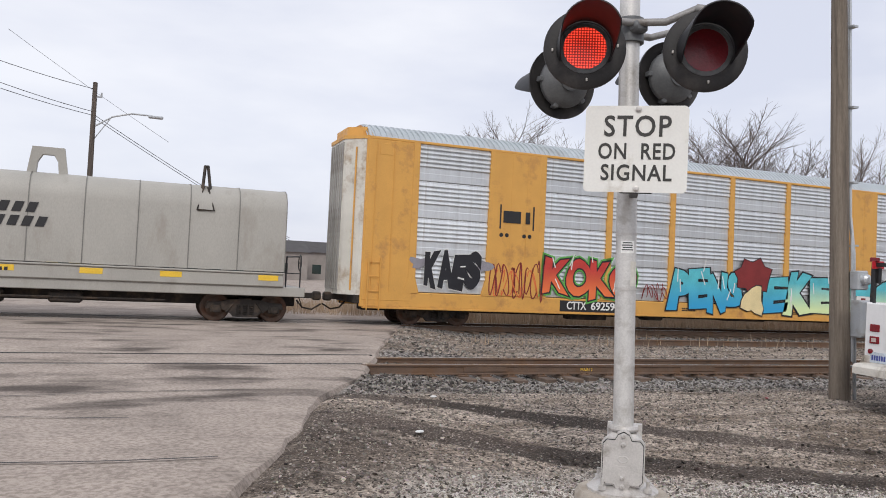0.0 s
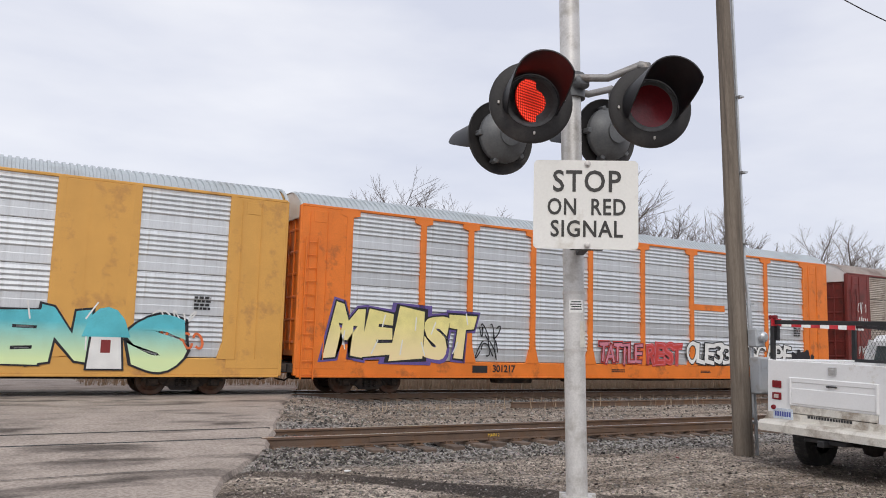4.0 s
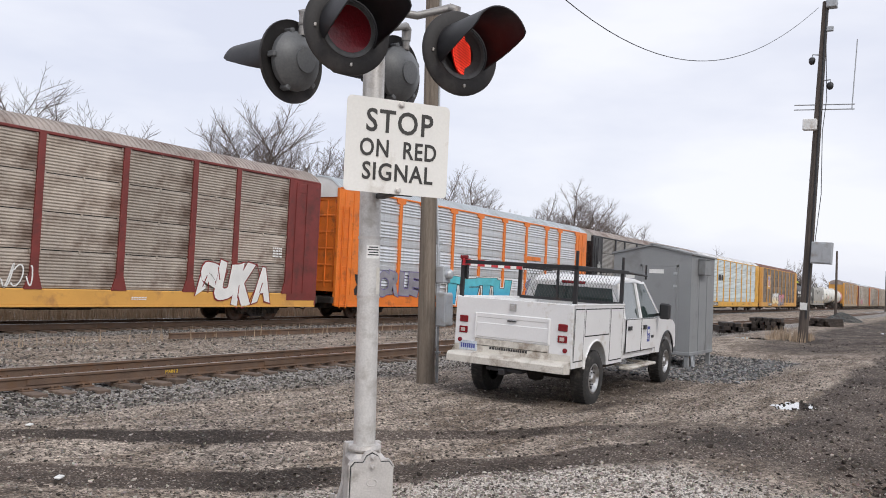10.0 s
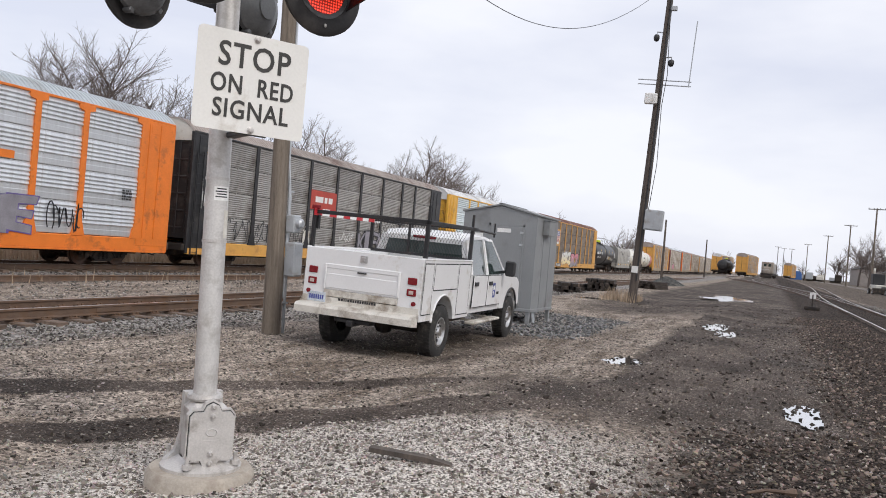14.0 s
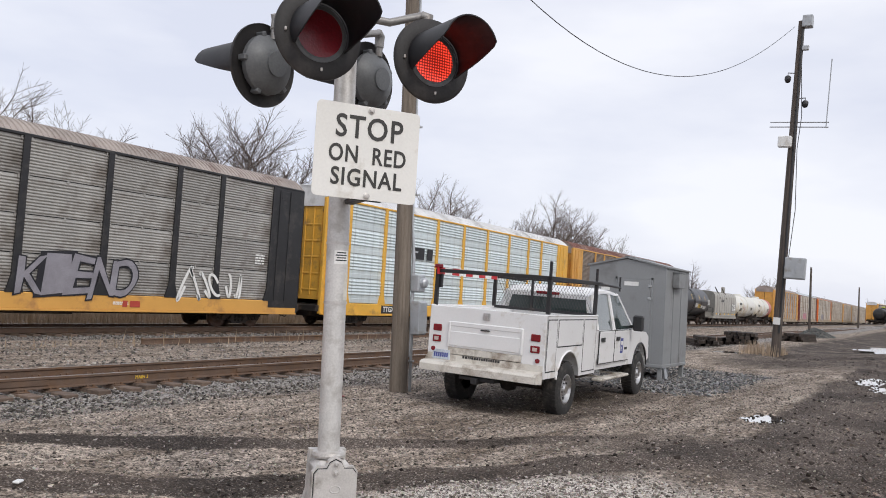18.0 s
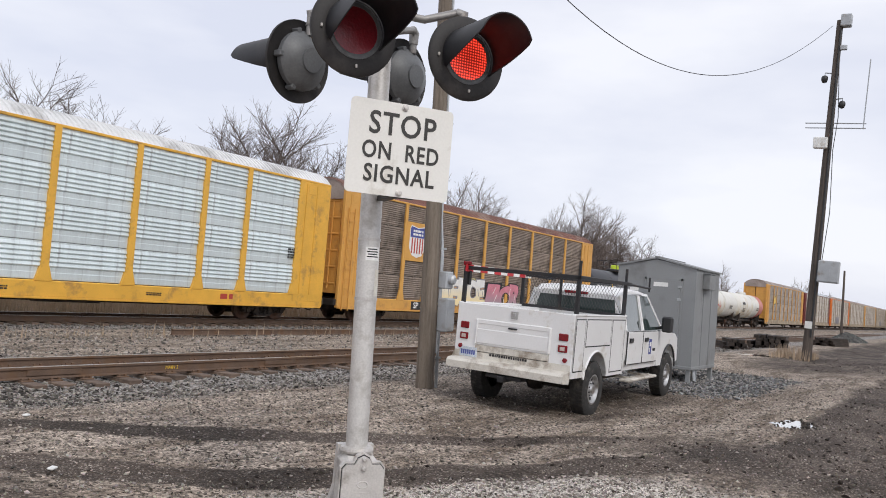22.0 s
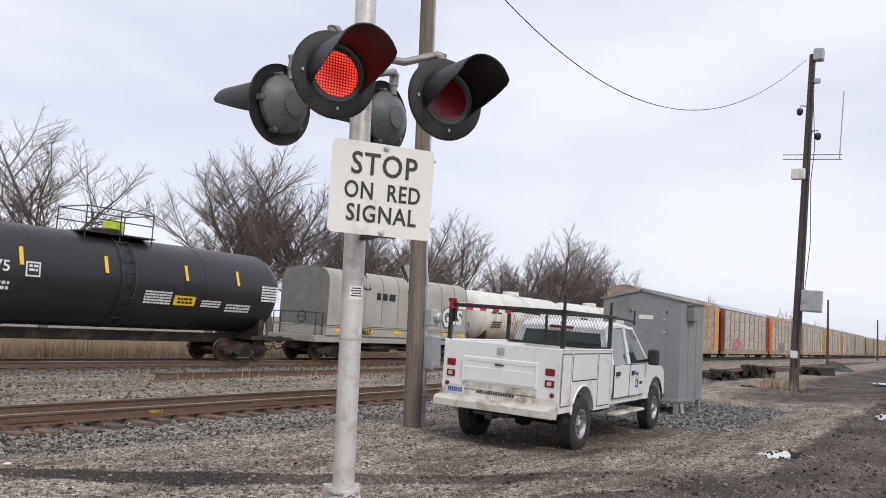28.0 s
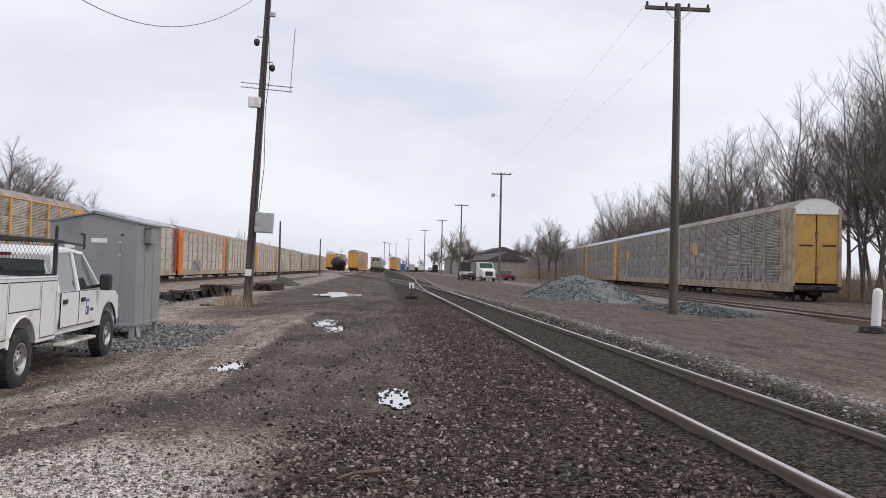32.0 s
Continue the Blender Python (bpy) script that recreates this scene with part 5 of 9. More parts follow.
def slide(car, old):
    """Moves what is painted along the wagon from places reckoned by other posts to its own."""
    for ch in car.children:
        if ch.name.startswith(("graffiti", "marking", "digit", "number_panel", "company_panel", "shield", "stripe", "paint_patch", "emblem")):
            xs = [v.co.x for v in ch.data.vertices]
            mid = ch.location.x + (min(xs) + max(xs)) / 2
            ch.location.x += float(np.interp(mid, [0, *old, 27.4], [0, *POSTS, CAR_L])) - mid


def small_data(car, seed, x=0.3, dark=blackmark):
    bars(car, x + 0.1, 2.1, 0.5, 0.16, dark, 2, seed)
    plate(car, x + 0.12, 1.75, 0.34, 0.16, yellowmark, "placard", "yellow placard")
    bars(car, 25.0 + x, 2.6, 0.5, 0.4, dark, 4, seed + 1)
    bars(car, 13.4, 0.82, 0.7, 0.12, dark, 2, seed + 2, -SIDE - 0.050)
    bars(car, 18.8, 0.82, 0.6, 0.10, dark, 2, seed + 3, -SIDE - 0.050)


def number(car, text, x, z, size, material, width=0.0):
    lettering(letters(text, size, material, "digit", width, 0.008), car, pose(x, -SIDE - 0.052, z, 90, 0, 0), "", "digit")


def tank_car(label, body, length=12.4, r=1.60, mark=whitemark, rails=True, band=None):
    car = thing("tank_wagon", pose(0, 0, 0), label, "train wagon", "tank wagons of the train")
    zc = 1.14 + r
    prof = [(0.0, 0.0), (0.35 * r, 0.03), (0.62 * r, 0.12), (0.82 * r, 0.27), (0.94 * r, 0.46), (r, 0.75), (r, length * 0.5)]
    full = prof + [(a, length - h) for a, h in reversed(prof[:-1])]
    shell = part("tank_shell", Geo().lathe(full, 40, Matrix.Translation((0, 0, zc)) @ Matrix.Rotation(radians(90), 4, "Y")), body, car, smooth=40)
    for x in (length * 0.28, length * 0.5, length * 0.72):
        part("weld_band", Geo().lathe([(r + 0.001, -0.03), (r + 0.012, -0.02), (r + 0.012, 0.02), (r + 0.001, 0.03)], 40, Matrix.Translation((x, 0, zc)) @ Matrix.Rotation(radians(90), 4, "Y")), body, shell, smooth=40)
    part("underframe", Geo().box(-0.3, length + 0.3, -0.28, 0.28, 0.70, 1.05, 0.03).box(-0.35, 1.5, -1.35, 1.35, 0.86, 1.02, 0.02).box(length - 1.5, length + 0.35, -1.35, 1.35, 0.86, 1.02, 0.02), underbody, car)
    for s in (0.9, length - 0.9):
        part("saddle", Geo().prism([(-1.2, 0.95), (1.2, 0.95), (1.25, zc - 0.45), (0.8, zc - 1.15), (-0.8, zc - 1.15), (-1.25, zc - 0.45)], s - 0.15, s + 0.15, "x"), underbody, car)
    dome = part("manway", Geo().lathe([(0.55, 0), (0.55, 0.22), (0.50, 0.26), (0.0, 0.30)], 24, Matrix.Translation((length / 2, 0, zc + r - 0.03))), body, car, smooth=40)
    if rails:
        g = Geo()
        zt = zc + r
        for y in (-0.85, 0.85):
            for zz in (0.45, 0.85):
                g.tube([(length / 2 - 1.3, y, zt + zz), (length / 2 + 1.3, y, zt + zz)], 0.022, 6)
            for x in (-1.3, 0.0, 1.3):
                g.tube([(length / 2 + x, y, zt - 0.25), (length / 2 + x, y, zt + 0.85)], 0.022, 6)
        for x in (-1.3, 1.3):
            g.tube([(length / 2 + x, -0.85, zt + 0.85), (length / 2 + x, 0.85, zt + 0.85)], 0.022, 6)
        part("walkway_railing", g, blackpaint, car)
        part("walkway", Geo().box(length / 2 - 1.35, length / 2 + 1.35, -0.95, 0.95, zt - 0.02, zt + 0.03), underbody, car)
        part("valve_cover", Geo().lathe([(0.34, 0.05), (0.34, 0.48), (0.28, 0.55), (0.0, 0.56)], 20, Matrix.Translation((length / 2 + 0.2, -0.1, zt))), mat("hi_vis_yellow_cover", (0.62, 0.75, 0.05), 0.5), car, "bright yellow-green valve cover", smooth=40)
    lad = Geo()
    for k in range(9):
        t = radians(-62 + 14.5 * k)
        lad.tube([(length / 2 - 0.25, -(r + 0.07) * math.cos(t), zc + (r + 0.07) * math.sin(t)), (length / 2 + 0.25, -(r + 0.07) * math.cos(t), zc + (r + 0.07) * math.sin(t))], 0.016, 6)
    for s in (-0.25, 0.25):
        lad.tube([(length / 2 + s, -(r + 0.07) * math.cos(radians(a)), zc + (r + 0.07) * math.sin(radians(a))) for a in range(-70, 75, 12)], 0.022, 6)
    part("ladder", lad, blackpaint if body is tankblack else body, car)
    for x in (0.2, length - 0.2):
        coupler(car, x - 0.1 if x < 1 else x + 0.1, -1 if x < 1 else 1)
    for x in (1.5, length - 1.5):
        bogie(car, x)
    return car, zc, r


def on_shell(car, x, up, w, h, zc, r, material, rows=0, seed=1, label=""):
    """Marks that follow the shell's curve."""
    a = math.asin(max(-1, min(1, up / r)))
    m = Matrix.Translation((x, 0, zc)) @ Matrix.Rotation(-a, 4, "X") @ Matrix.Translation((0, -r - 0.012, 0))
    g = Geo()
    if rows:
        rr = random.Random(seed)
        rh = h / (rows * 1.6 - 0.6)
        for i in range(rows):
            xx = 0.0
            while xx < w:
                l = min(rr.uniform(0.6, 1.8) * rh * 1.5, w - xx + 0.02)
                g.box(xx, xx + l, -0.002, 0.002, h / 2 - rh - i * 1.6 * rh, h / 2 - i * 1.6 * rh, 0, m)
                xx += l + 0.4 * rh
    else:
        g.box(0, w, -0.002, 0.002, -h / 2, h / 2, 0, m)
    part("marking", g, material, car, label)


def coil_car(label, length=14.0, brackets=(3.0,), stack=7.0):
    car = thing("coil_steel_wagon", pose(0, 0, 0), label, "train wagon", "coil wagons of the train")
    part("deck", Geo().box(0.2, length - 0.2, -1.42, 1.42, 0.85, 1.15, 0.02), coilgrey, car)
    part("side_sill", Geo().box(0.9, length - 0.9, -1.50, 1.50, 1.15, 1.545, 0.03), coilgrey, car)
    part("hood_seat", Geo().box(0.9, length - 0.9, -1.54, 1.54, 1.54, 1.60, 0.02), coilgrey, car)
    x0, x1 = 0.9, length - 0.9
    half = [(1.46, 1.63), (1.46, 3.52), (1.40, 3.86), (1.22, 4.10), (0.95, 4.22), (0.0, 4.30)]
    prof = [(-a, b) for a, b in half] + [(a, b) for a, b in reversed(half[:-1])]
    hood = part("hood", Geo().prism(prof, x0, x1, "x"), coilgrey, car, "pale grey rounded steel hood", smooth=30)
    n = 9
    for k in range(n + 1):
        x = x0 + (x1 - x0) * k / n
        grow = [(a * 1.010, 1.63 + (b - 1.63) * 1.005) for a, b in prof]
        part("hood_rib", Geo().prism(grow, max(x0 - 0.01, x - 0.014), min(x1 + 0.01, x + 0.014), "x"), coilseam, hood)
    for x in brackets:
        part("lifting_bracket", Geo().tube([(x - 0.10, -1.2, 4.05), (x - 0.02, -0.8, 4.85), (x + 0.06, -0.8, 4.85), (x + 0.14, -1.2, 4.05)], 0.05, 7).tube([(x - 0.24, -1.49, 3.42), (x - 0.06, -1.25, 4.15), (x + 0.06, -1.25, 4.15), (x + 0.26, -1.49, 3.42), (x - 0.24, -1.49, 3.42)], 0.03, 6), underbody, hood)
    part("stacking_bracket", Geo().prism([(stack, 4.15), (stack + 0.12, 4.98), (stack + 0.98, 4.98), (stack + 1.1, 4.15), (stack + 0.86, 4.15), (stack + 0.82, 4.55), (stack + 0.70, 4.76), (stack + 0.40, 4.76), (stack + 0.28, 4.55), (stack + 0.24, 4.15)], -0.92, -0.66), coilgrey, hood)
    for x in (1.5, 3.6, 5.9, 8.2, 10.4, length - 1.7):
        plate(car, x, 1.34, 0.62, 0.17, yellowmark, "reflector", "yellow reflective strip", -1.506)
    plate(car, 2.75, 1.32, 0.35, 0.17, whitemark, "reflector", "white reflective strip", -1.506)
    for x, s in ((0.35, -1), (length - 0.35, 1)):
        g = Geo()
        for q in (-1.3, 1.3):
            g.tube([(x, q, 1.1), (x, q, 2.15), (x + s * -0.45, q, 2.15), (x + s * -0.45, q, 1.1)], 0.025, 6)
            g.tube([(x, q, 1.6), (x + s * -0.45, q, 1.6)], 0.02, 6)
        g.tube([(x, -1.3, 2.15), (x, 1.3, 2.15)], 0.025, 6)
        part("end_railing", g, blackpaint, car)
        part("brake_wheel", Geo().lathe([(0.24, -0.02), (0.28, 0), (0.24, 0.02), (0.22, 0)], 20, Matrix.Translation((x + s * 0.12, -0.55, 1.95)) @ Matrix.Rotation(radians(90), 4, "Y")).box(x + s * 0.12 - 0.01, x + s * 0.12 + 0.01, -0.78, -0.32, 1.93, 1.97), blackpaint, car)
        part("end_platform", Geo().box(min(x, x - s * 0.5) - 0.1, max(x, x - s * 0.5) + 0.1, -1.4, 1.4, 0.98, 1.06), underbody, car)
        coupler(car, x, s)
    part("underframe", Geo().box(0.3, length - 0.3, -0.3, 0.3, 0.5, 1.0, 0.03).box(4.6, 6.2, -1.1, -0.5, 0.42, 0.82, 0.05).box(7.4, 8.3, -1.2, -0.6, 0.46, 0.8, 0.06).tube([(3.4, -1.2, 0.62), (10.6, -1.2, 0.62)], 0.04, 6), underbody, car)
    for x in (2.0, length - 2.0):
        bogie(car, x)
    return car


EVEN = [1.25, 3.95, 6.10, 9.15, 12.20, 15.20, 18.25, 21.30, 23.45, 26.15]
UNEVEN = [1.35, 4.45, 6.75, 9.75, 12.80, 15.75, 18.70, 21.70, 23.85, 26.20]
TRAIN = []   # (wagon, place of its near end at the start)
PITCH = 28.8
C0 = 8.05


def build_train():
    coil = coil_car("pale grey coil steel wagon with a rounded hood", 15.0, (11.6,), 6.6)
    for row, (xa, cells) in enumerate(((4.55, 7), (4.45, 8))):
        for k in range(cells):
            xx, zz = xa + 0.36 * k, 3.02 - 0.40 * row
            part("marking", Geo().prism([(xx, zz), (xx + 0.10, zz + 0.29), (xx + 0.33, zz + 0.29), (xx + 0.23, zz)], -1.480, -1.462), blackmark, coil, "slanted black bar of company lettering")
    bars(coil, 5.7, 1.34, 0.7, 0.1, blackmark, 1, 7, -1.508)
    TRAIN.append((coil, C0 - 16.55))

    c = autorack("yellow autorack wagon with silver panels and graffiti", galv, oldyellow, roof_silver, None, False, (4.60, 20.90), True, offwhite, oldyellow, seamed=False, rungs=4, rise=0.30, bulged=True)
    small_data(c, 11)
    bars(c, 5.05, 3.72, 1.05, 0.42, blackmark, 1, 12, -SIDE - 0.08, "marking", "black company mark as a bar")
    plate(c, 4.82, 3.5, 0.06, 0.85, blackmark, y=-SIDE - 0.066)
    plate(c, 6.32, 3.5, 0.06, 0.85, blackmark, y=-SIDE - 0.066)
    for xx, n in ((5.0, 2), (5.9, 2)):
        for q in range(n):
            part("rivet_dot", Geo().lathe([(0.0, 0.0), (0.075, 0.0)], 12, Matrix.Translation((xx + 0.22 * q, -SIDE - 0.068, 3.28)) @ Matrix.Rotation(radians(90), 4, "X")), blackmark, c)
    plate(c, 7.75, 0.66, 2.75, 0.40, blackmark, "number_panel", "black number panel")
    number(c, "692594", 9.70, 0.87, 0.40, whitemark, 1.30)
    number(c, "CTTX", 8.40, 0.87, 0.40, whitemark, 0.85)
    piece(c, "KAES", 1.85, 1.30, 2.2, 1.25, "blk", "wht", None, None, 15, 0.085, 0.018)
    for cx, q in ((1.60, 14), (4.22, 13)):
        g = Geo()
        flat_poly(g, blob(cx, 2.15, 0.62, 0.36, random.Random(q)), -SIDE - 0.068)
        part("graffiti", g, GRAF["grey"], c, "dark sprayed wing shape")
    scrawl(c, 4.5, 0.95, 2.4, 1.5, "maroon", 16, 9, 0.030)
    scrawl(c, 4.7, 1.0, 1.9, 1.2, "ora", 12, 5, 0.026)
    piece(c, "KOKO", 7.0, 1.18, 3.95, 1.38, "red", "blk", "ora", "green", 17, 0.05, 0.035, 0.04, "wht")
    scrawl(c, 11.4, 1.15, 1.2, 0.7, "maroon", 9, 5, 0.026)
    piece(c, "PENS", 12.85, 0.80, 3.6, 1.70, "cyan", "blk", "blue", None, 18, 0.075, 0.035, 0.10, "wht")
    piece(c, "E", 17.55, 0.80, 1.15, 1.5, "cyan", "blk", "blue", None, 20, 0.07, 0.035)
    spikes = [(16.95 + (1.0 if k % 2 else 0.80) * math.cos(radians(24 * k)), 2.30 + (0.78 if k % 2 else 0.56) * math.sin(radians(24 * k))) for k in range(15)]
    g = Geo()
    flat_poly(g, spikes, -SIDE - 0.075, 1.06)
    part("graffiti", g, GRAF["blk"], c, "black sprayed outline")
    g = Geo()
    flat_poly(g, spikes, -SIDE - 0.078)
    part("graffiti", g, GRAF["maroon"], c, "maroon sprayed spiky shape")
    for grow, col, lift in ((1.08, "blk", 0.080), (1.0, "skin", 0.083)):
        g = Geo()
        flat_poly(g, blob(16.95, 1.32, 0.95, 1.10, random.Random(5)), -SIDE - lift, grow)
        part("graffiti", g, GRAF[col], c, "cream sprayed shape with a dark edge")
    piece(c, "KEN", 18.85, 0.80, 3.85, 1.75, "cyan", "blk", "lime", None, 19, 0.08, 0.035, 0.10, "wht")
    piece(c, "S", 23.80, 0.85, 1.5, 1.55, "cyan", "blk", "lime", None, 22, 0.08, 0.035)
    for pts, col, lift in (([(22.70, 0.75), (22.78, 1.75), (23.68, 1.75), (23.76, 0.75)], "blk", 0.074), ([(22.76, 0.80), (22.84, 1.70), (23.62, 1.70), (23.70, 0.80)], "wht", 0.077), ([(22.58, 1.70), (22.76, 2.25), (23.00, 2.50), (23.23, 2.56), (23.48, 2.48), (23.70, 2.22), (23.88, 1.70)], "cyan", 0.080), ([(23.10, 1.25), (23.10, 1.62), (23.36, 1.62), (23.36, 1.25)], "maroon", 0.081)):
        g = Geo()
        flat_poly(g, pts, -SIDE - lift)
        part("graffiti", g, GRAF[col], c, "sprayed cup-like shape")
    scrawl(c, 24.3, 2.1, 1.1, 0.5, "wht", 8, 4, 0.03)
    scrawl(c, 24.6, 1.3, 1.0, 0.7, "ora", 7, 4, 0.05)
    slide(c, UNEVEN)
    TRAIN.append((c, C0 + 0.05))

    c = autorack("orange autorack wagon with bright silver panels and graffiti", galv, orange, roof_silver, None, True, (), True, orange, whitepaint, seamed=False, rise=0.28)
    small_data(c, 21)
    number(c, "301217", 7.75, 0.90, 0.36, blackmark)
    bars(c, 6.3, 0.76, 0.75, 0.26, blackmark, 1, 22, -SIDE - 0.052)
    piece(c, "MEIST", 0.75, 1.15, 5.5, 1.75, "yell", "blk", "skin", "purp", 23, 0.075, 0.03, 0.10, "wht")
    scrawl(c, 6.4, 1.25, 1.2, 0.7, "blk", 24, 4, 0.032)
    scrawl(c, 6.4, 1.95, 1.1, 0.6, "blk", 31, 4, 0.032)
    piece(c, "TATTLE", 12.7, 1.16, 2.4, 0.85, "pink", "blk", None, "red", 25, 0.01, 0.028, 0.05)
    piece(c, "REST", 15.4, 1.16, 2.1, 0.85, "red", "pink", None, "red", 26, 0.01, 0.02, 0.05)
    piece(c, "OLE333ESCAPE", 17.9, 1.15, 7.2, 1.0, "wht", "blk", None, None, 27, 0.02, 0.035, 0.05)
    for q in range(5):
        g = Geo()
        flat_poly(g, blob(25.35 + 0.24 * q, 1.45 + 0.1 * (q % 2), 0.55, 0.75, random.Random(28 + q)), -SIDE - 0.062 - 0.001 * q)
        part("graffiti", g, GRAF["blk"], c, "black sprayed-over patch")
    plate(c, 18.4, 3.55, 2.0, 0.26, orange, "stripe", "orange stripe")
    plate(c, 18.4, 3.45, 2.0, 0.05, whitemark, "stripe")
    slide(c, EVEN)
    TRAIN.append((c, C0 + PITCH - 0.75))

    c = autorack("weathered oxide-red autorack wagon with grimy panels", grime_panel, oxide, roof_tan, oldyellow, False, (), True, oxide, whitepaint)
    small_data(c, 31, dark=whitemark)
    sign = part("company_panel", Geo().box(6.25, 9.0, -SIDE - 0.075, -SIDE - 0.03, 3.55, 4.75, 0.01), oxide, c, "oxide-red company panel")
    bars(c, 6.5, 4.22, 1.35, 0.26, whitemark, 1, 32, -SIDE - 0.078)
    for k in range(2):
        plate(c, 6.35, 3.92 - 0.14 * k, 2.25, 0.07, whitemark, "stripe", y=-SIDE - 0.078)
    ring = Geo().lathe([(0.20, 0), (0.31, 0)], 20, Matrix.Translation((8.5, -SIDE - 0.079, 4.34)) @ Matrix.Rotation(radians(90), 4, "X"), (0, 4.9))
    part("emblem", ring, whitemark, c, "white curved emblem")
    plate(c, 4.2, 0.68, 4.0, 0.40, blackmark, "number_panel", "black number panel")
    number(c, "941249", 7.1, 0.88, 0.36, whitemark)
    number(c, "TTGX", 5.1, 0.88, 0.36, whitemark, 1.1)
    scrawl(c, 0.55, 3.3, 0.6, 0.5, "wht", 34, 4, 0.028)
    scrawl(c, 0.55, 3.9, 0.5, 0.6, "wht", 30, 3, 0.028)
    scrawl(c, 0.5, 1.7, 0.7, 0.6, "wht", 29, 5, 0.03)
    rr = random.Random(351)
    for q in range(17):
        g = Geo()
        flat_poly(g, blob(1.95 + 0.26 * q + rr.uniform(-0.1, 0.1), rr.uniform(0.95, 2.15 - 0.03 * q), rr.uniform(0.28, 0.60), rr.uniform(0.25, 0.55), rr), -SIDE - 0.052 - 0.0006 * q)
        part("graffiti_cloud", g, GRAF[("skin", "ora", "pink", "ora", "grey")[q % 5]], c, "faded orange sprayed cloud")
    piece(c, "SNKRS", 2.0, 0.78, 3.9, 1.45, "steel", "blk", "grey", None, 35, 0.045, 0.03, 0.22, "cyan")
    for q in range(4):
        scrawl(c, 2.1 + 0.85 * q, 0.85, 1.0, 1.15, ("cyan", "blk", "blue", "wht")[q], 352 + q, 4, 0.022, SIDE + 0.016)
    plate(c, 6.6, 1.4, 0.75, 0.9, whitemark, "paint_patch", "white paint patch")
    plate(c, 7.1, 1.75, 0.5, 0.35, offwhite, "paint_patch", "white paint patch", -SIDE - 0.046)
    scrawl(c, 9.9, 1.25, 1.9, 0.75, "wht", 36, 6, 0.03)
    scrawl(c, 13.0, 1.15, 2.1, 0.75, "wht", 37, 7, 0.03)
    piece(c, "SUKA", 21.7, 0.72, 3.6, 1.60, "wht", "maroon", None, None, 38, 0.09, 0.03, 0.16, "maroon")
    slide(c, EVEN)
    TRAIN.append((c, C0 + 2 * PITCH - 0.30))

    c = autorack("orange autorack wagon with silver panels and turquoise graffiti", galv, orange, roof_silver, None, True, (), True, orange, whitepaint, seamed=False)
    small_data(c, 41)
    number(c, "300887", 7.6, 0.90, 0.34, blackmark)
    bars(c, 6.35, 0.77, 0.6, 0.24, blackmark, 1, 42, -SIDE - 0.052)
    piece(c, "ACRLE", 1.5, 1.10, 4.3, 1.30, "grey", "purp", None, None, 43, 0.06, 0.02, 0.05)
    for cx, q in ((1.2, 3), (5.9, 6)):
        g = Geo()
        flat_poly(g, blob(cx, 1.6, 0.9, 0.9, random.Random(q)), -SIDE - 0.061)
        part("graffiti", g, GRAF["blk"], c, "black sprayed arrow shape")
    piece(c, "TETH", 8.25, 0.70, 7.8, 1.60, "cyan", "blk", "blue", "wht", 44, 0.085, 0.022, 0.05)
    piece(c, "SIE", 18.4, 1.05, 3.0, 1.35, "grey", "purp", None, None, 45, 0.03, 0.02, 0.05)
    scrawl(c, 22.0, 1.2, 1.6, 1.1, "blk", 46, 6, 0.035)
    plate(c, 18.4, 3.55, 2.0, 0.26, orange, "stripe", "orange stripe")
    slide(c, EVEN)
    TRAIN.append((c, C0 + 3 * PITCH - 0.25))

    c = autorack("black-framed autorack wagon with dull grey panels", grey_panel, blackpaint, roof_tan, oldyellow, False, (), True, blackpaint, offwhite)
    small_data(c, 51, dark=whitemark)
    part("company_panel", Geo().box(9.35, 12.05, -SIDE - 0.075, -SIDE - 0.03, 3.3, 4.35, 0.01), redmark, c, "red company panel")
    bars(c, 9.8, 3.7, 1.8, 0.32, whitemark, 1, 52, -SIDE - 0.078)
    scrawl(c, 0.5, 2.5, 0.7, 1.6, "wht", 53, 5, 0.03)
    scrawl(c, 1.4, 1.2, 8.5, 1.1, "blk", 54, 20, 0.03)
    scrawl(c, 12.9, 1.6, 1.6, 0.6, "wht", 59, 4, 0.03)
    piece(c, "KIEND", 15.3, 1.05, 4.3, 1.35, "grey", "blk", None, None, 55, 0.015, 0.03, 0.14)
    scrawl(c, 21.6, 1.0, 3.0, 1.3, "wht", 56, 6, 0.075)
    bars(c, 19.2, 0.74, 0.7, 0.22, redmark, 1, 57, -SIDE - 0.052)
    plate(c, 8.8, 1.3, 1.2, 0.8, offwhite, "paint_patch", "pale paint patch")
    slide(c, EVEN)
    TRAIN.append((c, C0 + 4 * PITCH - 0.30))

    c = autorack("bright yellow autorack wagon with blue-grey panels and white roof", galv_blue, yellow, roof_white, None, False, (), True, yellow, roof_white, seamed=False)
    small_data(c, 61)
    plate(c, 4.6, 0.68, 2.6, 0.40, blackmark, "number_panel", "black number panel")
    number(c, "254251", 6.45, 0.88, 0.36, whitemark, 1.25)
    number(c, "TTGX", 5.2, 0.88, 0.36, whitemark, 0.95)
    bars(c, 7.2, 3.60, 1.8, 0.62, blackmark, 1, 63, -SIDE - 0.05, "marking", "black company mark as a bar")
    bars(c, 22.0, 0.80, 0.6, 0.2, redmark, 1, 64, -SIDE - 0.05)
    TRAIN.append((c, C0 + 5 * PITCH))

    c = autorack("weathered yellow autorack wagon with brown panels and rusty roof", brown_panel, oldyellow, roof_rust, None, False, (), True, oldyellow, roof_tan)
    small_data(c, 71)
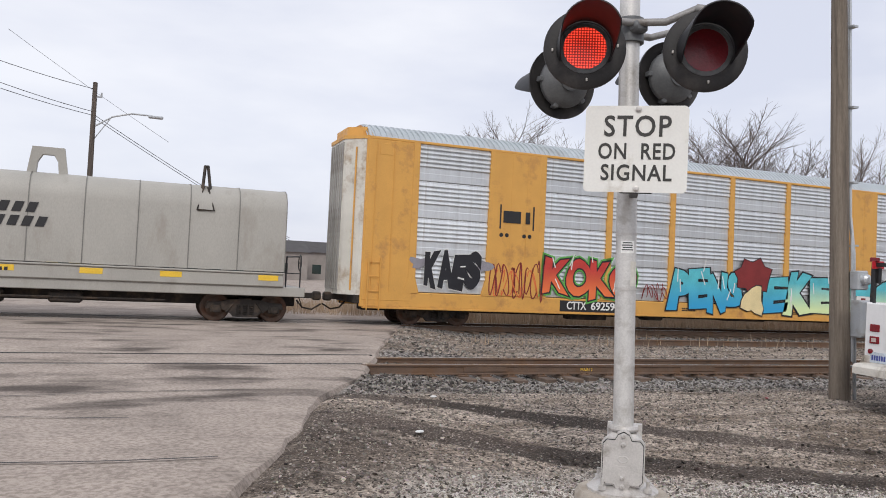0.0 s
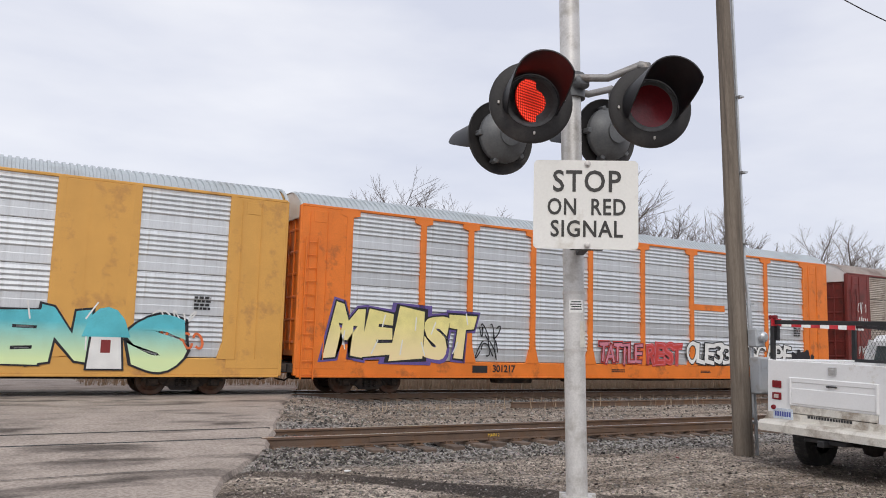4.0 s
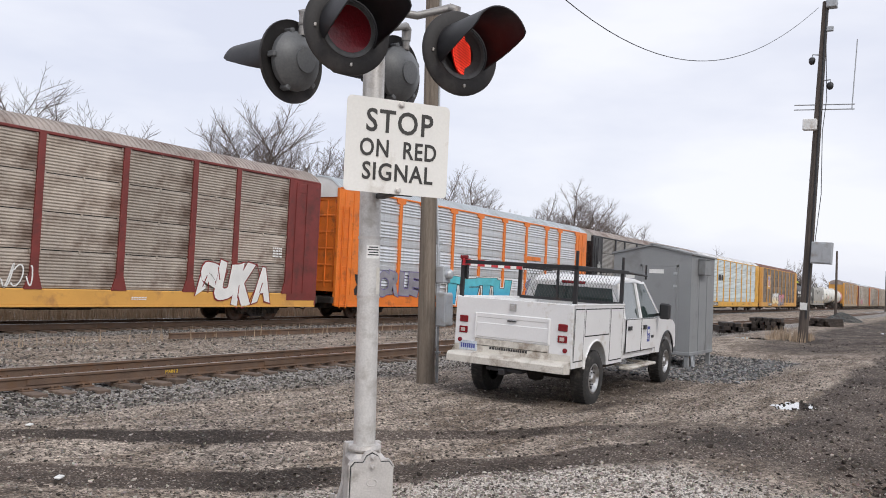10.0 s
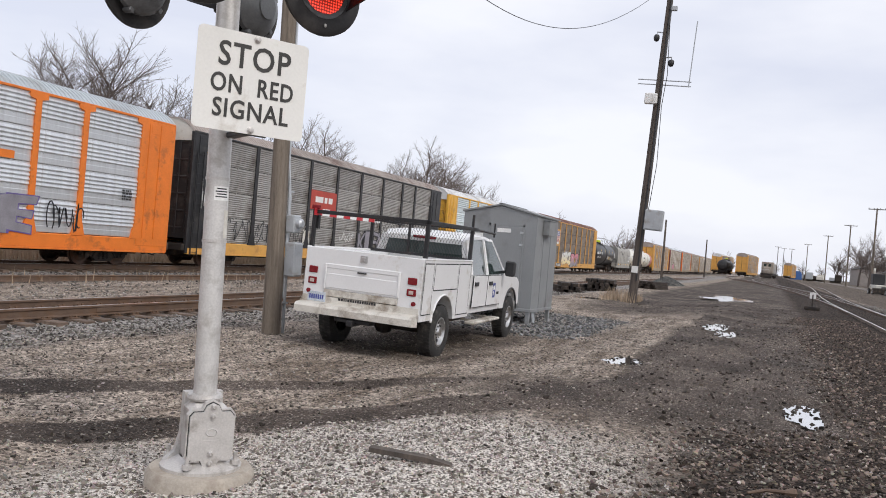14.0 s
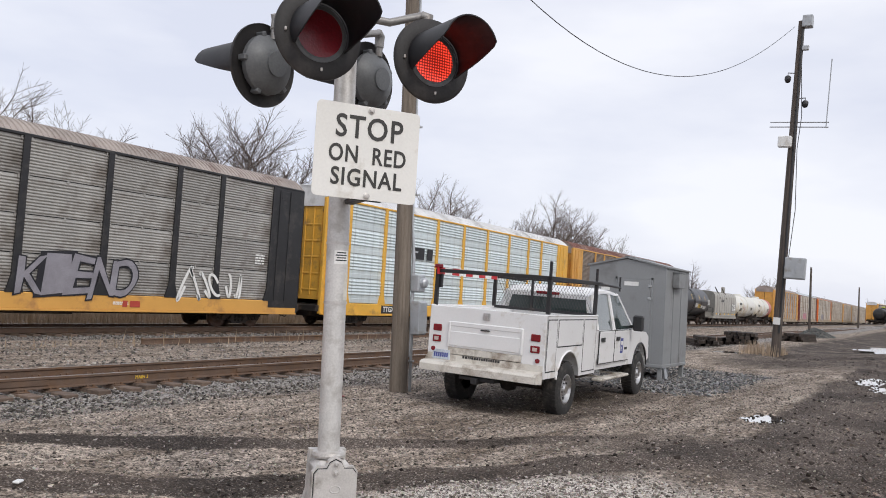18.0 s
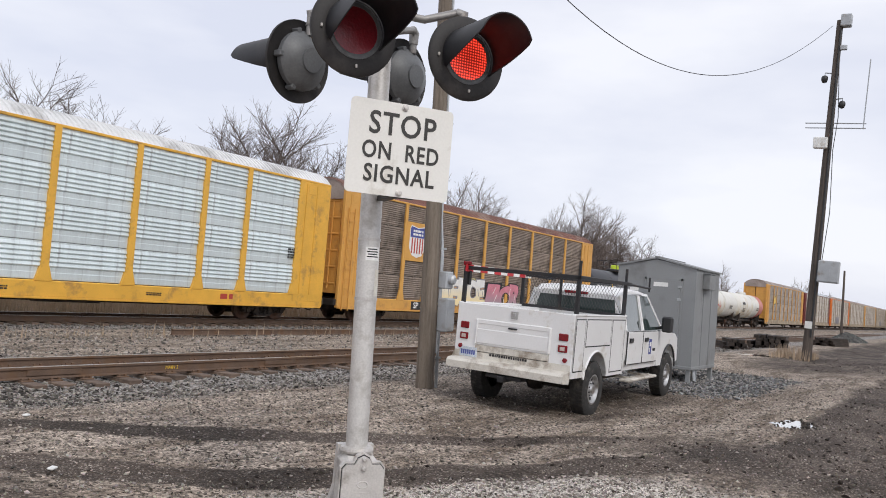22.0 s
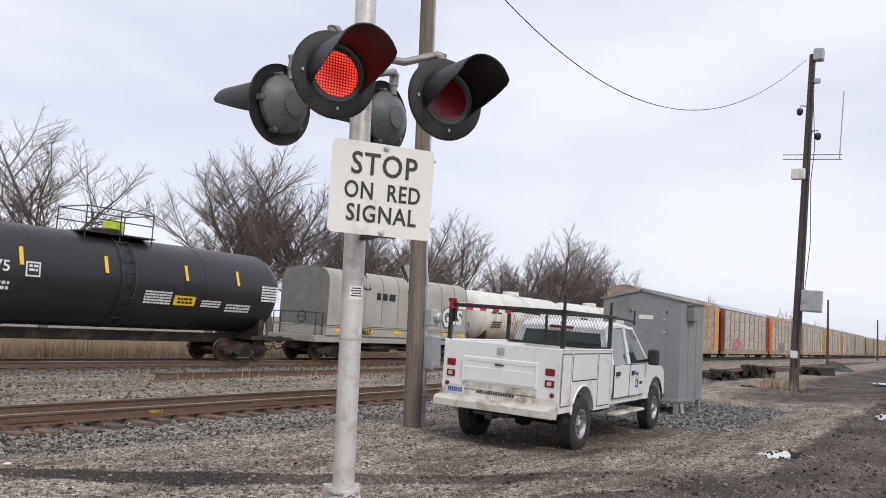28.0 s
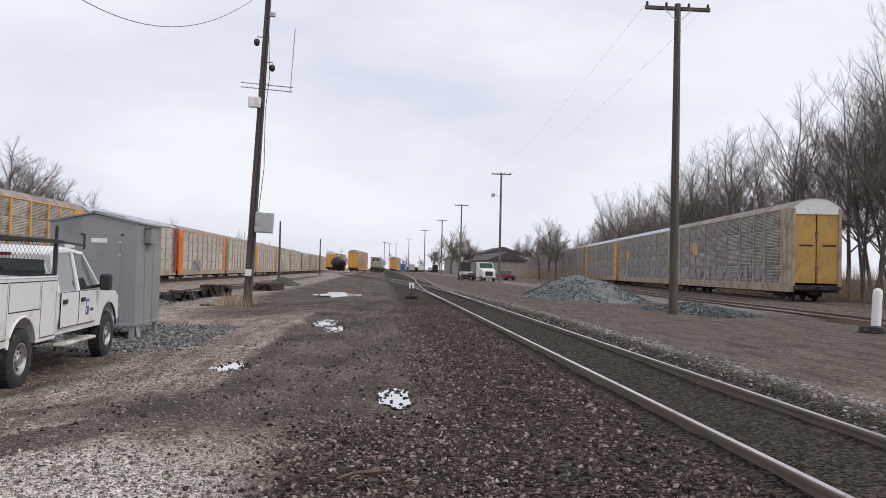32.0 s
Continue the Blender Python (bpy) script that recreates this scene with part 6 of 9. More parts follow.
    part("company_panel", Geo().box(4.05, 6.0, -SIDE - 0.075, -SIDE - 0.03, 3.1, 5.05, 0.01), oldyellow, c, "yellow company panel")
    part("shield", Geo().prism([(4.35, 4.75), (4.45, 4.90), (5.03, 4.80), (5.60, 4.90), (5.70, 4.75), (5.70, 3.75), (5.45, 3.40), (5.03, 3.28), (4.60, 3.40), (4.35, 3.75)], -SIDE - 0.082, -SIDE - 0.076), whitemark, c, "white shield emblem")
    part("shield_top", Geo().prism([(4.40, 4.30), (4.40, 4.74), (4.47, 4.85), (5.03, 4.76), (5.58, 4.85), (5.65, 4.74), (5.65, 4.30)], -SIDE - 0.086, -SIDE - 0.0825), bluemark, c, "blue field of the shield")
    for k in range(5):
        plate(c, 4.50 + 0.24 * k, 3.50, 0.10, 0.78, redmark, "stripe", y=-SIDE - 0.0845)
    bars(c, 4.62, 4.40, 0.85, 0.28, whitemark, 2, 72, -SIDE - 0.0885)
    plate(c, 5.05, 0.66, 2.5, 0.42, blackmark, "number_panel", "black number panel")
    number(c, "516834", 6.6, 0.87, 0.36, whitemark, 1.6)
    number(c, "SP", 5.38, 0.87, 0.42, whitemark, 0.45)
    piece(c, "AEICE", 7.6, 1.00, 4.9, 1.55, "wht", "grey", "skin", None, 74, 0.06, 0.03, 0.02, "grey")
    piece(c, "ICR", 12.7, 0.70, 4.3, 1.75, "pink", "blk", "grey", None, 75, 0.06, 0.03, 0.25, "wht")
    scrawl(c, 8.0, 2.2, 3.5, 0.4, "yell", 79, 7, 0.02)
    scrawl(c, 22.0, 1.3, 1.4, 0.5, "blk", 76, 5, 0.03)
    slide(c, EVEN)
    TRAIN.append((c, C0 + 6 * PITCH - 0.20))

    x = C0 + 6 * PITCH + CAR_L + 0.15
    c, zc, r = tank_car("glossy black tank wagon with a railed top walkway", tankblack, 15.0)
    lettering(letters("200575", 0.46, whitemark, "digit", 1.45, 0.006), c, Matrix.Translation((2.75, 0, zc)) @ Matrix.Rotation(radians(-5), 4, "X") @ Matrix.Translation((0, -r - 0.014, 0)) @ FACE_S, "", "digit")
    on_shell(c, 0.7, 0.15, 1.1, 0.34, zc, r, whitemark, 1, 81)
    on_shell(c, 3.95, 0.12, 0.46, 0.46, zc, r, whitemark, 0)
    on_shell(c, 4.0, 0.12, 0.36, 0.36, zc, r + 0.003, tankblack, 0)
    on_shell(c, 4.05, 0.16, 0.26, 0.20, zc, r + 0.006, whitemark, 2, 80)
    on_shell(c, 1.2, -0.42, 0.9, 0.26, zc, r, whitemark, 2, 82)
    on_shell(c, 2.6, -0.42, 0.9, 0.26, zc, r, whitemark, 2, 89)
    on_shell(c, 8.2, -0.45, 1.1, 0.46, zc, r, whitemark, 5, 83)
    on_shell(c, 9.45, -0.50, 0.95, 0.36, zc, r, yellowmark, 0, label="yellow placard")
    on_shell(c, 9.6, -0.50, 0.65, 0.22, zc, r + 0.003, blackmark, 2, 90)
    on_shell(c, 10.7, -0.55, 0.9, 0.26, zc, r, whitemark, 3, 84)
    on_shell(c, 11.9, -0.65, 1.2, 0.32, zc, r, whitemark, 3, 85)
    on_shell(c, 13.6, 0.0, 0.95, 0.62, zc, r, whitemark, 6, 86)
    for xx in (3.75, 6.6, 9.85, 12.3):
        on_shell(c, xx, 0.50, 0.13, 0.58, zc, r, yellowmark, 0, label="yellow reflective strip")
    TRAIN.append((c, x))
    x += 16.9
    c = coil_car("pale grey coil steel wagon with brackets on its hood", 13.7, (3.6, 7.2), 7.5)
    bars(c, 4.4, 2.95, 1.5, 0.34, blackmark, 1, 91, -1.476, "marking", "black company mark as bars")
    number(c, "168657", 3.5, 1.36, 0.34, blackmark)
    bars(c, 0.95, 3.3, 0.01, 0.1, blackmark, 1, 92, -1.476)
    piece(c, "GOS", 10.3, 1.85, 2.0, 1.0, "wht", "blk", None, None, 93, 0.05, 0.04, 0.1, None, 1.44)
    TRAIN.append((c, x))
    x += 13.7 + 0.9
    for k, lab in enumerate(("white tank wagon with rusty stains and a red tag", "white tank wagon with a faded red end")):
        c, zc, r = tank_car(lab, tankwhite, 12.2, 1.52, blackmark, False)
        on_shell(c, 1.0, 0.3, 1.3, 0.3, zc, r, blackmark, 1, 95 + k)
        on_shell(c, 1.2, -0.5, 1.2, 0.4, zc, r, blackmark, 3, 97 + k)
        on_shell(c, 8.4, -0.3, 1.1, 0.35, zc, r, blackmark, 2, 99 + k)
        if k == 0:
            g = Geo()
            rr = random.Random(9)
            stroke(g, [(3.2 + 0.25 * q, zc - 0.1 + 0.45 * rr.uniform(-1, 1)) for q in range(6)], 0.05, -r - 0.02)
            part("graffiti", g, GRAF["red"], c, "red sprayed tag")
        else:
            part("end_band", Geo().lathe([(r + 0.004, 0.8), (r + 0.006, 1.0), (r + 0.006, 2.8), (r + 0.004, 3.0)], 40, Matrix.Translation((9.0, 0, zc)) @ Matrix.Rotation(radians(90), 4, "Y")), pinkred, c, "faded red band", smooth=40)
        TRAIN.append((c, x))
        x += 12.2 + 1.3
    kinds = [("weathered yellow-ended autorack wagon with a round emblem", grime_panel, oldyellow, roof_tan), ("pale tan autorack wagon with orange ends", pale_panel, orange, roof_tan),
             ("pale grey autorack wagon with brown-red ends", pale_panel, oxide, roof_silver), ("pale dusty autorack wagon with tan ends", pale_panel, tanframe, roof_tan),
             ("pale tan autorack wagon with yellow ends", pale_panel, oldyellow, roof_tan)]
    for k in range(11):
        lab, p, f, rf = kinds[(0, 2, 1, 3, 4, 3, 3, 2, 3, 4, 3)[k]]
        c = autorack(lab, p, f, rf, tanframe, False, (), False, f, None, False, post=f if k == 0 else tanframe)
        if k == 0:
            ringm = Matrix.Translation((5.1, -SIDE - 0.09, 3.9)) @ Matrix.Rotation(radians(90), 4, "X")
            part("emblem", Geo().lathe([(0.0, 0.0), (0.72, 0.0)], 24, ringm), yellowmark, c, "round yellow emblem")
            part("emblem_ring", Geo().lathe([(0.58, 0.002), (0.68, 0.002)], 24, Matrix.Translation((0, -0.004, 0)) @ ringm), blackmark, c)
        if k in (1, 2, 5):
            piece(c, ("ONER", "SAKE", "HOMB")[k % 3], 5 + k, 1.1, 4.5, 1.3, ("wht", "pink", "grey")[k % 3], "grey", None, None, 120 + k)
        TRAIN.append((c, x + 0.3 + PITCH * k))
    for c, x0 in TRAIN:
        c.matrix_basis = pose(x0, Y_T, RAIL_T)


build_train()


def train_shift(t):
    """How far the train has run towards -x."""
    ts = [0, 2, 6, 9, 11, 13, 15, 19, 21, 23, 25, 28, 29, 32]
    ds = [0, -13.2, -39.9, -60.2, -74.2, -88.3, -102.5, -131.8, -146.4, -161.1, -176.2, -199.3, -206.8, -229.8]
    return float(np.interp(t, ts, ds))


# ---- crossing signal ----
MAST = (4.553, 4.127)
LEAN = pose(0, 0, 0, -1.0, -0.89, 0)   # the mast stands a little out of plumb
FLASHERS = []   # (turning led disc, start and end of its lit time in each cycle)


def lamp_head(sig, x, y, z, face, lit=None, tip=-2):
    """One flashing lamp: background disc, hood, housing, led disc. Its own -y looks along face (degrees from +x)."""
    head = part("lamp_head", Geo().lathe([(0.10, 0.02), (0.19, 0.02), (0.205, 0.04), (0.205, 0.075), (0.175, 0.115), (0.11, 0.145), (0.09, 0.155), (0.0, 0.155)], 28, Matrix.Rotation(radians(-90), 4, "X")), lampgrey, sig, "dark grey lamp housing", pose(x - MAST[0], y - MAST[1], z, tip, 0, face + 90), 35)
    mb = Matrix.Rotation(radians(90), 4, "X")
    disc = part("background_disc", Geo().lathe([(0.168, 0.0), (0.20, 0.004), (0.268, 0.002), (0.286, -0.012), (0.286, -0.032), (0.268, -0.020), (0.168, -0.020)], 44, mb), discblack, head, "black round background", smooth=40)
    g = Geo()
    n = 30
    for rr, inner in ((0.198, 0), (0.190, 1)):
        for k in range(n + 1):
            t = radians(-30 + 240 * k / n)
            c = math.sin(t)
            depth = 0.47 * max(0.0, min(1.0, (c + 0.46) / 0.70)) ** 0.8 + 0.016
            g.v.append(Vector((rr * math.cos(t), -0.015, rr * math.sin(t))))
            g.v.append(Vector((rr * 0.97 * math.cos(t), -depth, rr * 0.97 * math.sin(t) - 0.055 * depth)))
    w = 2 * (n + 1)
    for k in range(n):
        a = 2 * k
        g.f += [(a, a + 2, a + 3, a + 1), (w + a, w + a + 1, w + a + 3, w + a + 2), (a + 1, a + 3, w + a + 3, w + a + 1)]
    part("hood", g, lampblack, head, "black half-round hood", smooth=60)
    part("lens_bezel", Geo().lathe([(0.149, -0.002), (0.180, -0.002), (0.180, 0.006), (0.166, 0.010), (0.149, 0.006)], 36, mb), lampgrey, head, smooth=40)
    for t in (radians(80), radians(275), radians(5), radians(185)):
        part("thumb_screw", shared("thumb", lambda: Geo().box(-0.007, 0.007, -0.014, 0.0, -0.011, 0.011, 0.003).mesh("thumb_screw", castmetal)), None, head, at=pose(0.225 * math.cos(t), -0.004, 0.225 * math.sin(t)))
    if lit:
        led = part("led_disc", Geo().lathe([(0.0, 0.006), (0.08, 0.005), (0.150, 0.002)], 36, mb), lens_lit, head, "round red led array", pose(0, 0.0, 0), 40)
        dark = part("dark_face", Geo().lathe([(0.0, 0.004), (0.08, 0.003), (0.150, 0.0)], 36, Matrix.Rotation(radians(-90), 4, "X")), lens_dark, led, "unlit red side of the array", pose(0, 0.006, 0), 40)
        FLASHERS.append((led, lit))
    else:
        part("led_disc", Geo().lathe([(0.0, 0.006), (0.08, 0.005), (0.150, 0.002)], 36, mb), lens_dark, head, "unlit red lamp", smooth=40)
    for k in range(5):
        part("housing_lug", shared("lug", lambda: Geo().box(-0.02, 0.02, 0.02, 0.09, 0.19, 0.225, 0.006).mesh("housing_lug", lampgrey)), None, head, at=Matrix.Rotation(radians(20 + 70 * k), 4, "Y"))
    part("back_cap", shared("backcap", lambda: Geo().lathe([(0.085, 0.155), (0.085, 0.168), (0.0, 0.170)], 20, Matrix.Rotation(radians(-90), 4, "X")).mesh("back_cap", lampgrey)), None, head)
    return head


def build_signal():
    zb = float(gz(np.array(MAST[0]), np.array(MAST[1])))
    s = thing("crossing_signal", pose(MAST[0], MAST[1], 0, 0, 0, 0), "silver crossing signal mast with four flashing lamps and a sign", "crossing signal")
    part("footing", Geo().lathe([(0.0, zb - 0.35), (0.345, zb - 0.35), (0.34, -0.03), (0.315, 0.0), (0.0, 0.005)], 40), concrete, s, "round weathered concrete footing", smooth=40)
    rot = pose(0, 0, -0.085, 0, 0, -36)
    base = part("base_casting", Geo().box(-0.125, 0.125, -0.13, 0.12, 0.12, 0.51, 0.04), castmetal, s, "cast aluminium junction box base", rot)
    half = [(-0.25, 0.0), (-0.24, 0.03), (-0.17, 0.10), (-0.14, 0.22), (-0.135, 0.52), (0.135, 0.52), (0.14, 0.22), (0.17, 0.10), (0.24, 0.03), (0.25, 0.0)]
    part("flared_web", Geo().prism([(a * 0.92, b * 0.9 + 0.088) for a, b in half], 0.06, 0.12), castmetal, base)
    part("foot_flange", Geo().lathe([(0.255, 0.086), (0.255, 0.105), (0.21, 0.125), (0.14, 0.16)], 20, pose(0, 0, 0, 0, 0, 22.5)), castmetal, base)
    cov = [(-0.145, 0.17), (-0.145, 0.43), (-0.12, 0.46), (-0.06, 0.46), (-0.04, 0.50), (0.0, 0.52), (0.04, 0.50), (0.06, 0.46), (0.12, 0.46), (0.145, 0.43), (0.145, 0.17), (0.12, 0.14), (0.06, 0.14), (0.04, 0.10), (0.0, 0.085), (-0.04, 0.10), (-0.06, 0.14), (-0.12, 0.14)]
    part("cover_rim", Geo().prism([(a * 1.04, 0.30 + (b - 0.30) * 1.04 + 0.02) for a, b in cov], -0.165, -0.12), castmetal, base)
    # thin near-black outline that paints the shaded groove round the cover
    part("cover_gasket", Geo().prism([(a * 0.985, 0.30 + (b - 0.30) * 0.985 + 0.02) for a, b in cov], -0.1665, -0.164), seam, base)
    lid = part("access_cover", Geo().prism([(a * 0.95, 0.30 + (b - 0.30) * 0.95 + 0.02) for a, b in cov], -0.185, -0.16), castmetal, base, "scalloped access cover")
    for z in (0.135, 0.195, 0.43, 0.49):
        part("cover_bolt", shared("coverbolt", lambda: Geo().lathe([(0.016, 0.0), (0.016, 0.022), (0.010, 0.03), (0.0, 0.03)], 10, Matrix.Rotation(radians(90), 4, "X")).mesh("cover_bolt", castmetal)), None, lid, at=pose(0, -0.184, z + 0.02))
    part("maker_mark", Geo().lathe([(0.028, 0.0), (0.034, 0.004), (0.040, 0.0)], 18, Matrix.Translation((0, -0.186, 0.345)) @ Matrix.Rotation(radians(90), 4, "X") @ Matrix.Diagonal((1, 0.65, 1, 1))).box(-0.05, 0.05, -0.188, -0.184, 0.29, 0.297), castmetal, lid, "cast maker's mark as a plain ring")
    for k in range(4):
        t = radians(45 + 90 * k - 28)
        part("anchor_bolt", Geo().tube([(0.225 * math.cos(t), 0.225 * math.sin(t), 0.0), (0.225 * math.cos(t), 0.225 * math.sin(t), 0.115)], 0.014, 8).lathe([(0.03, 0.035), (0.03, 0.065), (0.0, 0.065)], 6, Matrix.Translation((0.225 * math.cos(t), 0.225 * math.sin(t), 0.0))), castmetal, s)
    mast = part("mast", Geo().lathe([(0.074, 0.40), (0.074, 4.9)], 32), mastmetal, s, "silver-painted tubular mast", LEAN, 60)
    part("mast_collar", Geo().lathe([(0.074, 0.435), (0.105, 0.435), (0.112, 0.45), (0.105, 0.47), (0.074, 0.475)], 28), castmetal, s, at=LEAN, smooth=40)
    for z in (1.46, 1.86):
        part("clamp_band", Geo().lathe([(0.075, z - 0.009), (0.078, z - 0.009), (0.078, z + 0.009), (0.075, z + 0.009)], 28), castmetal, mast)
    stick = part("sticker", Geo().lathe([(0.0752, 1.72), (0.0752, 1.81)], 12, pose(0, 0, 0), (radians(205), radians(285))), whitemark, mast, "white sticker with unreadable print")
    g = Geo()
    for k in range(4):
        z = 1.74 + 0.017 * k
        g.lathe([(0.0758, z), (0.0758, z + 0.008)], 8, pose(0, 0, 0), (radians(212 + 6 * (k % 2)), radians(276 - 5 * k % 9)))
    part("print", g, blackmark, stick)
    part("sticker", Geo().lathe([(0.0754, 1.48), (0.0754, 1.66)], 8, pose(0, 0, 0), (radians(262), radians(318))), offwhite, mast, "peeling pale sticker")
    # sign
    sg = part("stop_sign", Geo().prism([(0.346 - 0.03 + 0.03 * math.cos(radians(a)), 0.30 - 0.03 + 0.03 * math.sin(radians(a))) for a in (0, 30, 60, 90)] + [(-0.316 - 0.03 * math.cos(radians(a)), 0.27 + 0.03 * math.sin(radians(a))) for a in (90, 60, 30, 0)] + [(-0.316 - 0.03 * math.cos(radians(a)), -0.27 - 0.03 * math.sin(radians(a))) for a in (0, 30, 60, 90)] + [(0.316 + 0.03 * math.cos(radians(a)), -0.27 - 0.03 * math.sin(radians(a))) for a in (90, 60, 30, 0)], -0.002, 0.002), signwhite, s, "white rectangular sign with rounded corners", pose(4.332 - MAST[0], 3.808 - MAST[1], 2.426, 0, 0, -34.0))
    for txt, sz, z, w in (("STOP", 0.205, 0.150, 0.45), ("ON  RED", 0.155, -0.022, 0.515), ("SIGNAL", 0.155, -0.170, 0.475)):
        lettering(letters(txt, sz, signblack, "letter", w, 0.0026, 1.10), sg, pose(0.005, -0.0035, z, 90, 0, 0), "black sign letter")
    for z in (0.275, -0.275):
        part("sign_bolt", Geo().lathe([(0.020, 0.0), (0.022, 0.006), (0.012, 0.010), (0.012, 0.020), (0.0, 0.021)], 14, Matrix.Translation((0.01, -0.003, z)) @ Matrix.Rotation(radians(90), 4, "X")), castmetal, sg)
    for z in (0.27, -0.285):
        part("sign_bracket", Geo().box(-0.10, 0.12, 0.004, 0.04, z - 0.02, z + 0.02, 0.006).box(-0.03, 0.03, 0.02, 0.33, z - 0.018, z + 0.018, 0.006), blacksteel, sg)
    # lamps
    heads = [(4.00, 3.98, 3.12, 244, (-0.02, 0.60)), (4.74, 3.62, 3.125, 243, (0.712, 1.265)), (4.235, 4.716, 3.06, 88, None), (5.03, 4.42, 3.14, 88, None)]
    for hx, hy, hz, face, lit in heads:
        lamp_head(s, hx, hy, hz, face, lit)
    cl = part("crossarm_clamp", Geo().lathe([(0.077, 3.28), (0.105, 3.28), (0.105, 3.46), (0.077, 3.46)], 20).box(-0.06, 0.06, -0.16, 0.16, 3.33, 3.42, 0.02), lampgrey, s, at=LEAN, smooth=40)
    zz = 3.40
    for hx, hy, hz, face, lit in heads:
        f = radians(face)
        bx, by = hx - math.cos(f) * 0.11 - MAST[0], hy - math.sin(f) * 0.11 - MAST[1]
        side = 1 if lit else -1
        p0 = (math.cos(f) * 0.12 - 0.052, math.sin(f) * 0.12 + 0.058, zz)
        p1 = (bx * 0.45 + p0[0] * 0.3, by * 0.45 + p0[1] * 0.4, zz - 0.01)
        p2 = (bx * 0.9, by * 0.9, hz + 0.335)
        p3 = (bx, by, hz + 0.325)
        p4 = (bx, by, hz + 0.17)
        part("lamp_arm", Geo().tube([p0, p1, p2, p3, p4], 0.027, 10), armgrey, s, "bent grey conduit arm", smooth=60)
        part("arm_elbow", Geo().tube([p2, p3, (bx, by, hz + 0.24)], [0.034, 0.040, 0.034], 10), armgrey, s, smooth=60)
    return s


build_signal()


# ---- poles and wires ----
def build_near_pole():
    z = float(gz(np.array(11.45), np.array(8.38)))
    p = thing("utility_pole", pose(11.60, 8.53, z, -0.8, -1.5, 0), "weathered wooden utility pole with conduit and meter boxes", "utility pole")
    part("pole", Geo().lathe([(0.165, -0.3), (0.155, 0.4), (0.125, 5), (0.105, 9.6), (0.0, 9.62)], 20), polewood, p, smooth=50)
    c = [(0.20, -0.10, -0.05), (0.20, -0.10, 1.0), (0.19, -0.10, 1.15), (0.19, -0.10, 2.3), (0.17, -0.05, 2.9), (0.165, -0.05, 9.0)]
    part("conduit", Geo().tube(c, 0.028, 8), conduit, p, "galvanised conduit")
    part("conduit", Geo().tube([(0.10, -0.145, 0.6), (0.10, -0.145, 2.55)], 0.022, 8), conduit, p)
    bx = part("breaker_box", Geo().box(0.06, 0.30, -0.34, -0.13, 0.98, 1.56, 0.02), boxgrey, p, "grey breaker box")
    part("box_lid", Geo().box(0.075, 0.285, -0.355, -0.338, 1.0, 1.54, 0.01), boxgrey, bx)
    mt = part("meter_box", Geo().box(0.05, 0.27, -0.31, -0.13, 1.72, 2.02, 0.02), boxgrey, p, "grey meter socket")
    part("meter_glass", Geo().lathe([(0.085, 0), (0.085, 0.07), (0.05, 0.10), (0, 0.10)], 16, Matrix.Translation((0.16, -0.31, 1.88)) @ Matrix.Rotation(radians(90), 4, "X")), conduit, mt, smooth=40)
    for zz in (0.5, 2.4, 3.4, 4.6, 5.9):
        part("pipe_strap", Geo().box(0.13, 0.24, -0.15, -0.03, zz, zz + 0.03), conduit, p)


